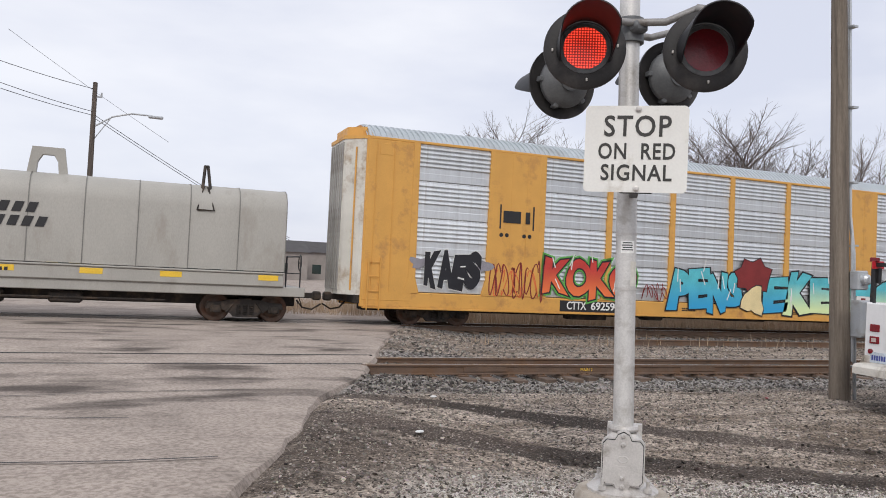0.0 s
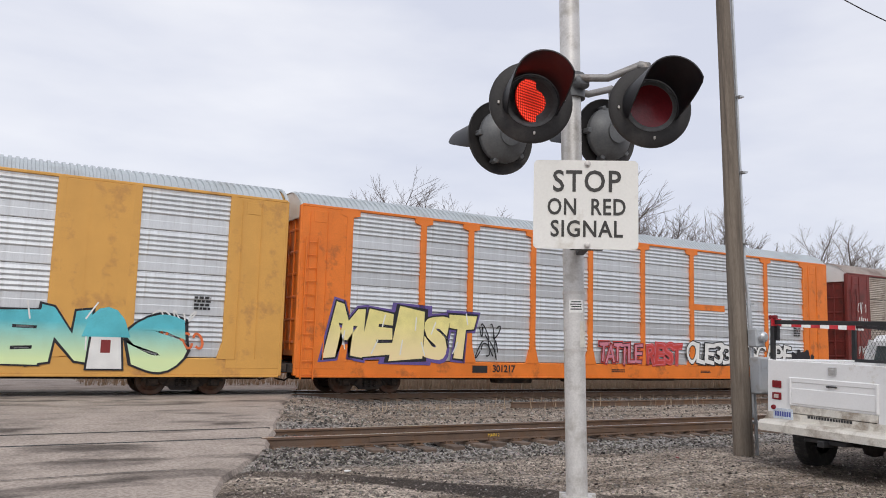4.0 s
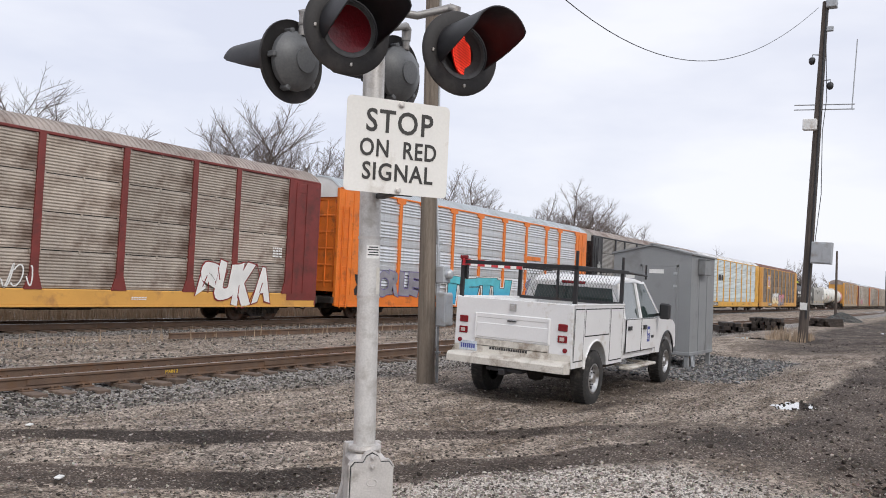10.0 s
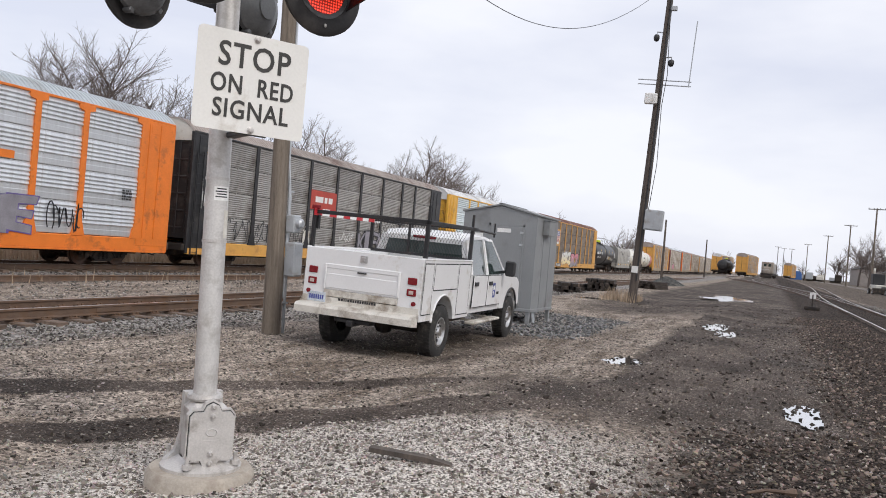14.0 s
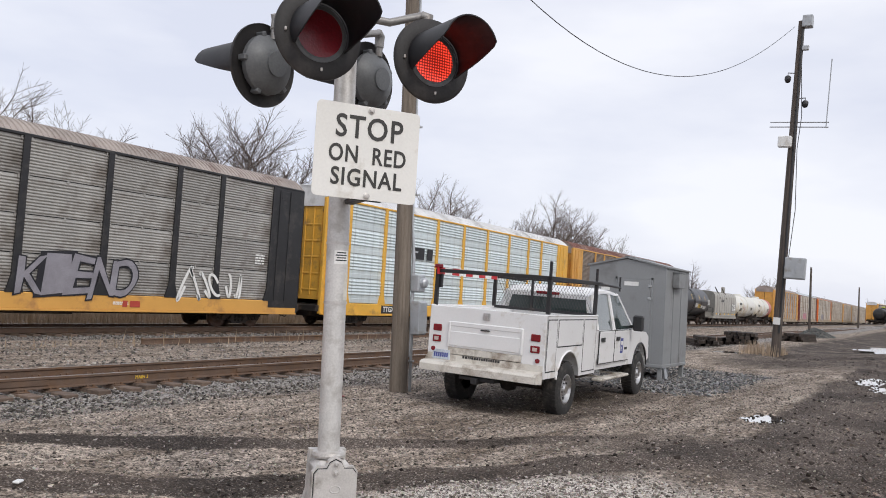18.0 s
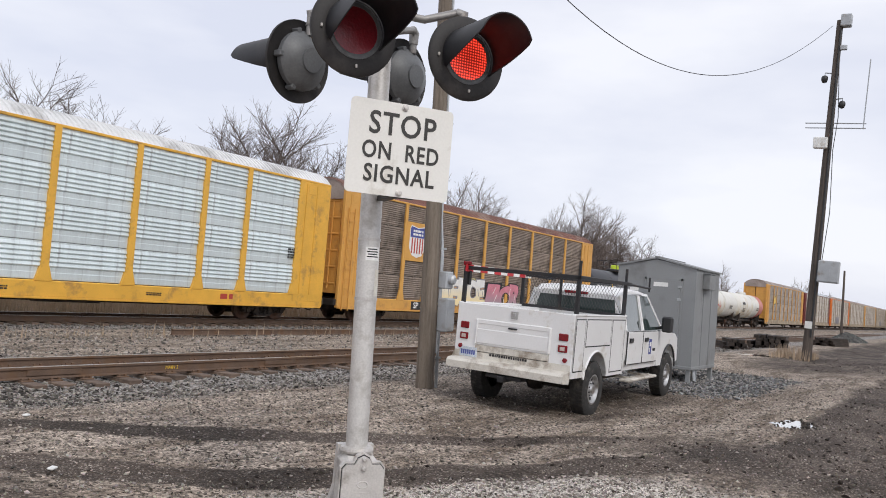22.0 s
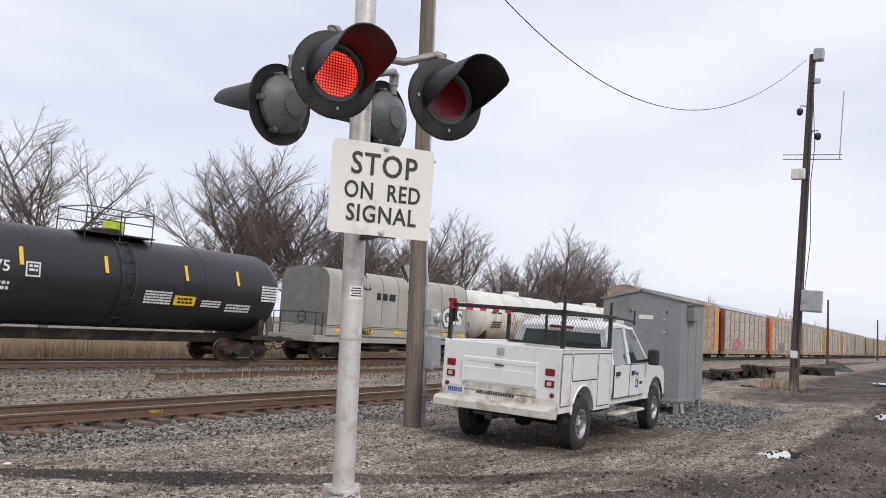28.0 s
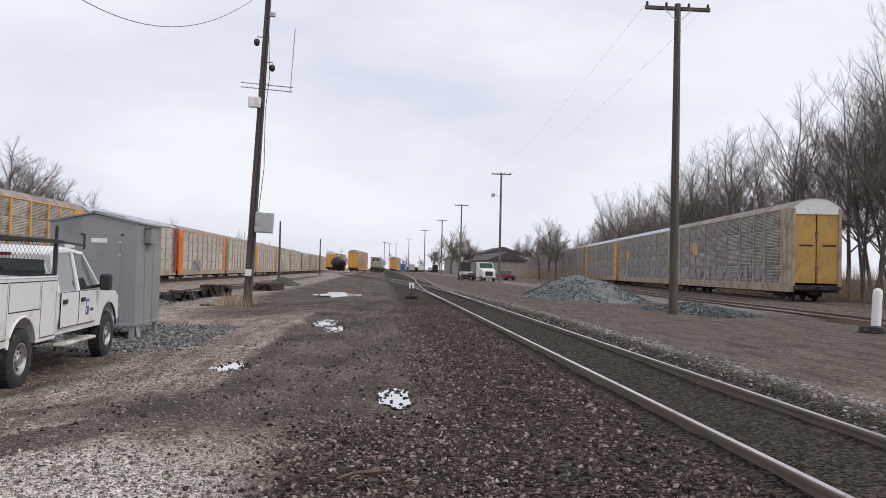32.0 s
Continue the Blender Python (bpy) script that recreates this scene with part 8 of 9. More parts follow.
    # ladder rack
    rk = part("ladder_rack", Geo().box(X0 + 0.05, X1 + 0.15, -0.99, -0.93, 2.02, 2.08, 0.006), blacksteel, t, "black steel ladder rack")
    part("rack_rail", Geo().box(X0 + 0.05, X1 + 0.15, 0.93, 0.99, 2.02, 2.08, 0.006), blacksteel, rk)
    for x in (X0 + 0.08, X1 - 0.1):
        for s in (-1, 1):
            part("rack_post", Geo().box(x - 0.03, x + 0.03, s * 0.96 - 0.03, s * 0.96 + 0.03, Z1, 2.02, 0.006), blacksteel, rk)
            part("rack_upright", Geo().box(x - 0.02, x + 0.02, s * 0.96 - 0.02, s * 0.96 + 0.02, 2.05, 2.30 if s < 0 else 2.1, 0.004), blacksteel, rk)
    for x in (X0 + 0.08, X1 - 0.1):
        part("rack_crossbar", Geo().box(x - 0.03, x + 0.03, -0.99, 0.99, 2.02, 2.08, 0.006), blacksteel, rk)
    part("rack_overhang", Geo().tube([(X1 + 0.1, -0.96, 2.05), (X1 + 1.3, -0.96, 2.02)], 0.022, 6).tube([(X1 + 1.25, -0.96, 1.95), (X1 + 1.25, -0.96, 2.22)], 0.018, 6).tube([(X1 + 0.1, 0.96, 2.05), (X1 + 1.3, 0.96, 2.02)], 0.022, 6).box(X0 + 0.1, X0 + 0.16, 0.9, 0.96, 1.78, 2.0), blacksteel, rk)
    for k in range(10):
        x0 = X0 - 0.02 + k * 0.245
        part("hazard_tape", Geo().box(x0, x0 + 0.235, 0.912, 0.926, 1.99, 2.10).box(x0, x0 + 0.235, 0.925, 0.99, 2.081, 2.086), stripe_red if k % 2 == 0 else whitemark, rk, "red and white hazard tape")
    part("lamp_bar", Geo().box(X0 + 0.02, X0 + 0.06, 0.86, 1.0, 2.09, 2.15, 0.01), redlens, rk)
    # headache rack mesh
    mg = Geo()
    for k in range(34):
        for q in (-1, 1):
            y0 = -0.92 + k * 0.056
            a, b = (y0, 1.50), (y0 + q * 0.52 * 0.5, 2.02)
            if abs(b[0]) < 0.95:
                mg.tube([(X1 - 0.1, a[0], a[1]), (X1 - 0.1, b[0], b[1])], 0.0028, 4, False)
    part("mesh_guard", mg, blacksteel, rk, "black expanded-metal window guard")
    part("guard_frame", Geo().box(X1 - 0.12, X1 - 0.08, -0.96, 0.96, 1.48, 1.53).box(X1 - 0.12, X1 - 0.08, 0.2, 0.24, 1.5, 2.04), blacksteel, rk)
    # the cab is a shortened crew cab: its doors and nose sit closer together
    squeezed = ("cab_", "pillar", "side_window", "mirror", "step_bar", "door_", "logo", "windscreen", "bonnet", "front_bumper", "seat", "marking")
    for ch in list(t.children):
        if ch.name.startswith(squeezed):
            for ob in (ch, *ch.children):
                for v in ob.data.vertices:
                    if v.co.x > 1.3:
                        v.co.x = 1.3 + (v.co.x - 1.3) * 0.84
    for ch in t.children:
        if not ch.name.startswith(("wheel", "axle")) or ch.name.startswith("wheel_arch"):
            ch.location.z += 0.09


build_truck()


# ---- signal shed ----
def build_shed():
    z = float(gz(np.array(20.2), np.array(7.2)))
    s = thing("equipment_shed", pose(19.25, 6.25, 0), "grey steel signal equipment shed on short legs", "shed")
    L, W, Z0, H, R = 2.02, 1.95, 0.18, 2.52, 2.70
    t = 0.05
    part("wall", Geo().prism([(0, Z0), (W, Z0), (W, H), (W / 2, R), (0, H)], 0, t, "x"), shedgrey, s, "grey gable wall")
    part("wall", Geo().prism([(0, Z0), (W, Z0), (W, H), (W / 2, R), (0, H)], L - t, L, "x"), shedgrey, s)
    for y in (0, W - t):
        w = part("wall", Geo().box(t, L - t, y, y + t, Z0, H), shedgrey, s, "grey side wall")
    for k in (1, 2):
        part("wall_seam", Geo().box(L * k / 3 - 0.012, L * k / 3 + 0.012, -0.012, 0.0, Z0, H, 0.003), shedgrey, s)
    part("floor_frame", Geo().box(-0.01, L + 0.01, -0.01, W + 0.01, Z0 - 0.08, Z0, 0.01), shedgrey, s)
    for a in (0.0, 1.0):
        y0, y1 = (-0.05, W / 2 + 0.01) if a == 0 else (W / 2 - 0.01, W + 0.05)
        z0, z1 = (H - 0.02, R + 0.02) if a == 0 else (R + 0.02, H - 0.02)
        part("roof_panel", Geo().prism([(y0, z0), (y1, z1), (y1, z1 + 0.045), (y0, z0 + 0.035)], -0.04, L + 0.04, "x"), shedgrey, s, "grey low-pitched roof")
    part("ridge_cap", Geo().box(-0.05, L + 0.05, W / 2 - 0.06, W / 2 + 0.06, R + 0.05, R + 0.075, 0.01), shedgrey, s)
    d = part("door", Geo().box(-0.03, 0.0, 0.36, 1.20, Z0 + 0.10, 2.20, 0.008), shedgrey, s, "grey steel door")
    part("door_frame", Geo().box(-0.018, 0.0, 0.31, 0.355, Z0 + 0.05, 2.25).box(-0.018, 0.0, 1.205, 1.25, Z0 + 0.05, 2.25).box(-0.018, 0.0, 0.31, 1.25, 2.205, 2.25), shedgrey, s)
    for zz in (0.6, 1.75, 2.05):
        part("hinge", Geo().box(-0.045, -0.028, 0.33, 0.42, zz - 0.03, zz + 0.03, 0.005), boxgrey, d)
    part("door_latch", Geo().box(-0.06, -0.028, 1.10, 1.14, 1.1, 1.45, 0.008), boxgrey, d)
    part("door_notice", Geo().box(-0.034, -0.031, 0.66, 1.02, 2.04, 2.14), whitemark, d, "small pale notice")
    part("wall_notice", Geo().box(-0.005, -0.001, 1.4, 1.62, 1.9, 1.98), whitemark, s)
    vh = part("vent_hood", Geo().box(0.55, 1.10, -0.17, 0.0, 2.05, 2.42, 0.012), shedgrey, s, "grey box-shaped vent hood")
    part("vent_lip", Geo().box(0.53, 1.12, -0.19, 0.0, 2.42, 2.44), shedgrey, vh)
    for x in (0.08, L - 0.08):
        for y in (0.08, W - 0.08):
            gg = float(gz(np.array(19.25 + x), np.array(6.25 + y))) - 0.05
            part("leg", Geo().box(x - 0.05, x + 0.05, y - 0.05, y + 0.05, gg, Z0 - 0.07, 0.008).box(x - 0.09, x + 0.09, y - 0.09, y + 0.09, gg, gg + 0.06), shedgrey, s)
    part("cable_pipe", Geo().tube([(0.5, 0.12, Z0), (0.5, 0.05, -0.2)], 0.05, 8).tube([(1.4, 0.3, Z0), (1.4, 0.3, -0.25)], 0.05, 8), conduit, s)


build_shed()


# ---- yard clutter ----
def heap(x, y, rx, ry, h, material, label, seed):
    g = Geo()
    nr, na = 18, 56
    for i in range(nr + 1):
        for k in range(na):
            t = 2 * math.pi * k / na
            q = i / nr
            wob = 1 + 0.22 * (float(vnoise(math.cos(t) * 1.5 + seed, math.sin(t) * 1.5, 0.8, seed)) - 0.5)
            px, py = x + rx * q * wob * math.cos(t), y + ry * q * wob * math.sin(t)
            top = h * max(0, 1 - q ** 1.15) * (0.86 + 0.28 * float(vnoise(px, py, 1.6, seed + 1)))
            g.v.append(Vector((px, py, float(ground_z(np.array(px), np.array(py))) + top - 0.06 * q + 0.05 * (float(vnoise(px, py, 0.25, seed + 2)) - 0.5))))
    for i in range(nr):
        for k in range(na):
            g.f.append((i * na + k, i * na + (k + 1) % na, (i + 1) * na + (k + 1) % na, (i + 1) * na + k))
    ob = tagged(part("gravel_heap", g, material), label, "gravel heap", "gravel heaps", "stuff")
    r = np.random.RandomState(seed)
    k = 2600
    q, t = np.sqrt(r.uniform(0, 1, k)) * 1.02, r.uniform(0, 6.283, k)
    px, py = x + rx * q * np.cos(t), y + ry * q * np.sin(t)
    pz = ground_z(px, py) + h * np.maximum(0, 1 - q ** 1.15) * (0.86 + 0.28 * vnoise(px, py, 1.6, seed + 1)) + 0.0
    rocks("heap_stone", np.stack([px, py, pz], -1), r.uniform(0.03, 0.085, k), stone_heap, "loose blue-grey crushed stone on a heap")
    return ob


stone_heap = stone_material("crushed_blue_stone", (0.075, 0.083, 0.082), (0.27, 0.285, 0.28))
heap_mat = mat("blue_grey_crushed_stone", (0.165, 0.18, 0.178), 0.9, 0, 0.4, 3, 18, (0.10, 0.11, 0.11), 0.4, 0.8)
dirt_mat = mat("dark_soil", (0.085, 0.072, 0.062), 0.95, 0, 0.4, 2, 12, (0.16, 0.14, 0.12), 0.4, 0.8)


def build_clutter():
    heap(45.5, -11.4, 5.2, 3.4, 1.35, heap_mat, "heap of blue-grey crushed stone", 41)
    heap(52.0, -12.6, 5.6, 3.6, 1.5, heap_mat, "heap of blue-grey crushed stone", 42)
    heap(33.0, -12.8, 4.5, 1.9, 0.35, heap_mat, "low spread of crushed stone", 43)
    heap(74, 9.6, 4.5, 1.6, 0.8, dirt_mat, "low dark soil heap beside the track", 44)
    tie = Geo().box(-1.25, 1.25, -0.115, 0.115, 0, 0.18, 0.012).mesh("tie", mat("blackened_old_tie_wood", (0.045, 0.035, 0.029), 0.9, 0, 0.35, 2, 30, (0.11, 0.085, 0.07), 0.3, 0.3, (0.4, 4, 4), rnd=0.25))
    r = random.Random(12)
    for cx, cy, nl, nw, ang, lab in ((46.5, 10.2, 4, 7, 8, "stack of old dark railway ties"), (57.5, 8.6, 3, 5, -14, "small tumbled stack of old ties"), (44.2, 11.6, 3, 5, 20, "stack of old dark railway ties")):
        st = thing("tie_stack", pose(cx, cy, float(gz(np.array(cx), np.array(cy))) - 0.02, 0, 0, ang), lab, "timber stack", "stacks of old ties")
        for l in range(nl):
            for k in range(nw - l // 2):
                part("tie", tie, None, st, at=pose(r.uniform(-0.35, 0.35), (k - nw / 2) * 0.27, 0.185 * l, 0, 0, r.uniform(-6, 6)))
    pl = thing("plank", pose(5.56, 3.10, float(gz(np.array(5.56), np.array(3.1))) + 0.02, 2, 3, -78), "grey weathered plank lying on gravel", "plank")
    part("board", Geo().prism([(-0.30, 0.0), (-0.30, 0.035), (0.12, 0.038), (0.30, 0.016), (0.31, 0.0)], -0.038, 0.036), darkpole, pl)
    for x, y, l, a in ((6.45, 0.70, 0.17, -70), (10.6, -1.2, 0.22, 62), (12.4, -1.6, 0.2, 40)):
        p = thing("stick", pose(x, y, float(gz(np.array(x), np.array(y))) + 0.02, 0, 0, a), "dark splintered stick on the gravel", "stick")
        part("branch", Geo().tube([(-l, 0, 0), (-l * 0.2, 0.04, 0.02), (l * 0.5, 0.0, 0.03), (l, 0.05, 0.02)], [0.010, 0.013, 0.016, 0.034], 6), railside, p)
    g = Geo().lathe([(0.13, 0), (0.13, 1.12), (0.12, 1.22), (0.06, 1.28), (0.0, 1.29)], 18)
    p = thing("vent_pipe", pose(21.95, -13.6, float(gz(np.array(21.95), np.array(-13.6))), 5, 3, 0), "white leaning plastic marker post", "marker post")
    part("pipe", g, whitepaint, p, smooth=40)
    part("collar", Geo().lathe([(0.45, -0.02), (0.42, 0.14), (0.13, 0.2)], 20), rubber, p, "black rubber base ring")
    # switch stand by the turnout
    x, y = 42.5, -1.1
    s = thing("switch_stand", pose(x, y, float(gz(np.array(x), np.array(y)))), "small railway switch stand with a white target", "switch stand")
    part("stand", Geo().box(-0.2, 0.2, -0.35, 0.35, 0, 0.18, 0.03).tube([(0, 0, 0.1), (0, 0, 0.75)], 0.035, 8), underbody, s)
    part("target", Geo().box(-0.015, 0.015, -0.14, 0.14, 0.55, 0.85, 0.01), whitepaint, s)
    # litter
    for x, y, mt in ((3.88, 6.60, whitepaint), (4.9, 8.9, whitepaint), (10.2, 8.6, redpaint)):
        l = thing("litter", pose(x, y, float(gz(np.array(x), np.array(y))) + 0.015, 5, 3, 40), "scrap of litter on the gravel", "litter")
        part("scrap", Geo().box(-0.05, 0.05, -0.025, 0.025, 0, 0.018, 0.006), mt, l)
    w = thing("bare_weed", pose(3.75, 3.72, float(gz(np.array(3.75), np.array(3.72)))), "dark tangled dead weed by the footing", "weed")
    rr = random.Random(5)
    g = Geo()
    for k in range(46):
        a = rr.uniform(0, 6.28)
        q = rr.uniform(0.05, 0.18)
        g.tube([(0, 0, 0), (q * 0.5 * math.cos(a), q * 0.5 * math.sin(a), rr.uniform(0.03, 0.11)), (q * math.cos(a), q * math.sin(a), rr.uniform(0.0, 0.08))], 0.004, 4, False)
    part("stems", g, blackmark, w)


build_clutter()


# ---- parked wagons and vehicles ----
def build_parked():
    first = None
    yaw = -6.1
    kinds = [("weathered autorack wagon with yellow ends parked on a siding", parked_panel, tanframe, roof_tan, oldyellow), ("dull grey autorack wagon parked on a siding", parked_panel, tanframe, roof_silver, oldyellow),
             ("grey autorack wagon with orange end parked on a siding", parked_panel, oldyellow, roof_silver, oldyellow), *[("grey autorack wagon parked on a siding", parked_panel, parked_panel, roof_tan, parked_panel)] * 6]
    c, s = math.cos(radians(yaw)), math.sin(radians(yaw))
    for k, (lab, p, f, rf, e) in enumerate(kinds):
        car = autorack(lab, p, f, rf, tanframe, False, (), False, e, whitepaint if k == 0 else None, False, "parked autoracks", post=tanframe, leaf=True)
        d = 0.4 + PITCH * k
        car.matrix_basis = pose(47.6 + d * c, -26.8 + d * s, 0.10, 0, 0, yaw)
        m = car
        if k < 3:
            rr = random.Random(60 + k)
            for q in range(9):
                g = Geo()
                flat_poly(g, blob(6 + q * 1.9 + rr.uniform(-0.4, 0.4), 1.75, rr.uniform(0.7, 1.3), rr.uniform(0.8, 1.2), rr), SIDE + 0.046)
                part("graffiti", g, GRAF["grey"], car, "pale sprayed patch")
            part("emblem", Geo().box(20.2, 21.6, SIDE + 0.02, SIDE + 0.06, 3.3, 4.4, 0.01), oldyellow, car, "yellow company panel")
    # far yard: tank, autorack, locomotive, autorack
    c, zc, r = tank_car("dark tank wagon standing in the far yard", blackpaint, 13.4)
    c["group"] = "wagons in the far yard"
    c.matrix_basis = pose(240, 14.0, 0.42, 0, 0, -4)
    for x, y, p, f, rf, lab in ((236, 8.8, grime_panel, oldyellow, roof_tan, "ochre autorack wagon standing in the far yard"), (352, -5.0, grime_panel, oldyellow, roof_tan, "yellow autorack wagon standing in the far yard"), (268, 17.5, grey_panel, oldyellow, roof_white, "pale autorack wagon standing in the far yard")):
        a = autorack(lab, p, f, rf, None, False, (), False, f, None, False, "wagons in the far yard")
        a.matrix_basis = pose(x, y, 0.42, 0, 0, -5)
    lo = thing("locomotive", pose(231, 2.2, 0.42, 0, 0, -5), "grey diesel locomotive standing in the far yard", "locomotive")
    gm = grime_panel
    part("frame", Geo().box(0, 18, -1.5, 1.5, 0.9, 1.4, 0.05), underbody, lo)
    part("cab", Geo().box(1.6, 4.2, -1.5, 1.5, 1.4, 4.5, 0.15), gm, lo, "grey locomotive cab")
    part("nose", Geo().box(0.5, 1.6, -0.85, 0.85, 1.4, 3.1, 0.15), gm, lo)
    part("long_hood", Geo().box(4.2, 17.5, -0.95, 0.95, 1.4, 4.2, 0.12), grey_panel, lo)
    for y in (-0.9, 0.25):
        part("cab_window", Geo().box(1.57, 1.62, y, y + 0.65, 3.3, 4.0, 0.02), carglass, lo)
    part("snow_plough", Geo().box(-0.2, 0.1, -1.4, 1.4, 0.2, 0.9, 0.05), underbody, lo)
    part("handrails", Geo().tube([(0.1, -1.4, 1.4), (0.1, -1.4, 2.4), (0.1, 1.4, 2.4), (0.1, 1.4, 1.4)], 0.03, 6), whitepaint, lo)
    for x in (3.2, 14.5):
        bogie(lo, x, False)
    b = thing("covered_pile", pose(392, -9.5, 0.25), "blue tarpaulin-covered load in the far yard", "load")
    part("tarpaulin", Geo().prism([(-2.4, 0), (-2.2, 3.2), (-1.2, 4.0), (1.2, 4.1), (2.2, 3.2), (2.5, 0)], 0, 6, "x"), bluepaint, b)
    # white flatbed truck, red pickup, backhoe
    t = thing("work_truck", pose(112, -14.9, 0, 0, 0, 8), "white medium work truck parked by poles", "truck")
    part("bonnet", Geo().prism([(0.0, 0.7), (0.0, 1.55), (0.35, 1.75), (1.6, 1.9), (1.6, 0.7)], -0.95, 0.95), whitepaint, t)
    part("cab", Geo().prism([(1.5, 0.7), (1.5, 1.9), (1.95, 2.75), (3.2, 2.8), (3.2, 0.7)], -1.1, 1.1), whitepaint, t, "white truck cab")
    part("windscreen", Geo().prism([(1.53, 1.98), (1.92, 2.70), (1.90, 2.70), (1.51, 1.98)], -0.98, 0.98), carglass, t)
    part("grille", Geo().box(-0.05, 0.02, -0.55, 0.55, 0.85, 1.5, 0.02), plastic, t)
    part("bumper", Geo().box(-0.15, 0.05, -1.1, 1.1, 0.5, 0.78, 0.04), chrome, t)
    part("flatbed", Geo().box(3.3, 7.6, -1.15, 1.15, 1.0, 1.2, 0.02).box(3.3, 3.4, -1.15, 1.15, 1.2, 2.5), blacksteel, t)
    for x in (0.9, 5.9):
        for s in (-1, 1):
            tyre(t, x, s * 0.95, s)
    p = thing("pickup_truck", pose(128, -20.6, 0, 0, 0, 10), "small red pickup with a low trailer", "pickup truck")
    part("body", Geo().prism([(0, 0.45), (0, 0.95), (1.3, 1.05), (1.9, 1.65), (3.0, 1.68), (3.2, 1.05), (5.0, 1.05), (5.0, 0.45)], -0.9, 0.9), redpaint, p)
    part("windscreen", Geo().prism([(1.36, 1.10), (1.88, 1.60), (1.86, 1.62), (1.33, 1.11)], -0.8, 0.8), carglass, p)
    part("bumper", Geo().box(-0.1, 0.02, -0.9, 0.9, 0.4, 0.65, 0.03), plastic, p)
    for x in (0.9, 4.0):
        for s in (-1, 1):
            tyre(p, x, s * 0.8, s)
    b = thing("backhoe", pose(121, -12.9, 0, 0, 0, 6), "dull grey-brown backhoe loader with raised arm", "backhoe")
    part("chassis", Geo().box(0, 3.6, -0.7, 0.7, 0.7, 1.4, 0.08), offwhite, b)
    part("cab", Geo().box(1.6, 3.0, -0.75, 0.75, 1.4, 2.9, 0.06), plastic, b)
    part("bucket", Geo().prism([(-0.9, 0.25), (-0.2, 0.2), (-0.1, 1.0), (-0.8, 0.9)], -1.1, 1.1), underbody, b)
    part("boom", Geo().tube([(3.6, 0, 1.2), (4.6, 0, 3.6), (5.3, 0, 2.2)], 0.14, 8), offwhite, b)
    for x in (0.6, 3.0):
        for s in (-1, 1):
            tyre(b, x, s * 0.85, s)


build_parked()


# ---- trees ----
def tree_geo(seed, h, trunk_len, counts, ratios, spread, wobble, crown_from, trunks=1, girth=0.018, lift=0.25):
    """Trunk and crown of a bare tree: counts and ratios say how many boughs each order bears and how long they are."""
    r = random.Random(seed)
    trunk, crown = Geo(), Geo()
    last = len(counts)

    def grow(p, d, ln, rad, order):
        n = 4 if order == 0 else (3 if order < last - 1 else (2 if order < last else 1))
        pts, rs = [p], [rad]
        q, dd = p.copy(), d.copy()
        for i in range(n):
            dd = (dd + Vector((r.uniform(-1, 1), r.uniform(-1, 1), r.uniform(-0.3, 0.3) + (lift if order else 0))) * (wobble if order else wobble * 0.5)).normalized()
            q = q + dd * (ln / n)
            pts.append(q.copy())
            rs.append(rad * (1 - 0.5 * (i + 1) / n))
        (trunk if order == 0 else crown).tube(pts, rs, (8, 5, 4, 3, 3, 3)[order], False)
        if order == last:
            return
        k = counts[order]
        for i in range(k):
            t = crown_from + (1 - crown_from) * (i + r.uniform(0.1, 0.9)) / k if order == 0 else 0.2 + 0.8 * (i + r.uniform(0, 1)) / k
            seg = min(n - 1, int(t * n))
            base = pts[seg].lerp(pts[seg + 1], min(1.0, t * n - seg))
            a = r.uniform(0, 6.283) if order else 2.4 * i + r.uniform(-0.5, 0.5)
            side = Vector((math.cos(a), math.sin(a), r.uniform(-0.1, 0.35)))
            nd = (dd * r.uniform(0.6, 1.0) + side * spread * r.uniform(0.7, 1.3)).normalized()
            taper = 1.0 - 0.35 * t if order == 0 else 1.0
            grow(base, nd, ln * ratios[order] * r.uniform(0.75, 1.2) * taper, max(rs[seg] * (0.5 if order else 0.5), 0.0085), order + 1)
        grow(pts[-1], dd, ln * ratios[order] * 0.9, max(rs[-1] * 0.9, 0.010), order + 1)

    for k in range(trunks):
        a = r.uniform(0, 6.28)
        off = Vector((math.cos(a), math.sin(a), 0)) * (0.3 if trunks > 1 else 0)
        grow(off, (Vector((0, 0, 1)) + off * 0.5).normalized(), h * trunk_len, girth * h / trunks ** 0.4, 0)
    return trunk, crown


def tree_kind(label, *spec, **more):
    a, b = tree_geo(*spec, **more)
    k = spec[1] / max(v.z for v in b.v)
    for g in (a, b):
        for v in g.v:
            v *= k
    t = thing("bare_tree", pose(0, 0, -50), label, "tree", "bare winter trees")
    part("trunk", a, bark, t, smooth=60)
    part("crown", b, twig, t, "bare spreading twigs")
    return t


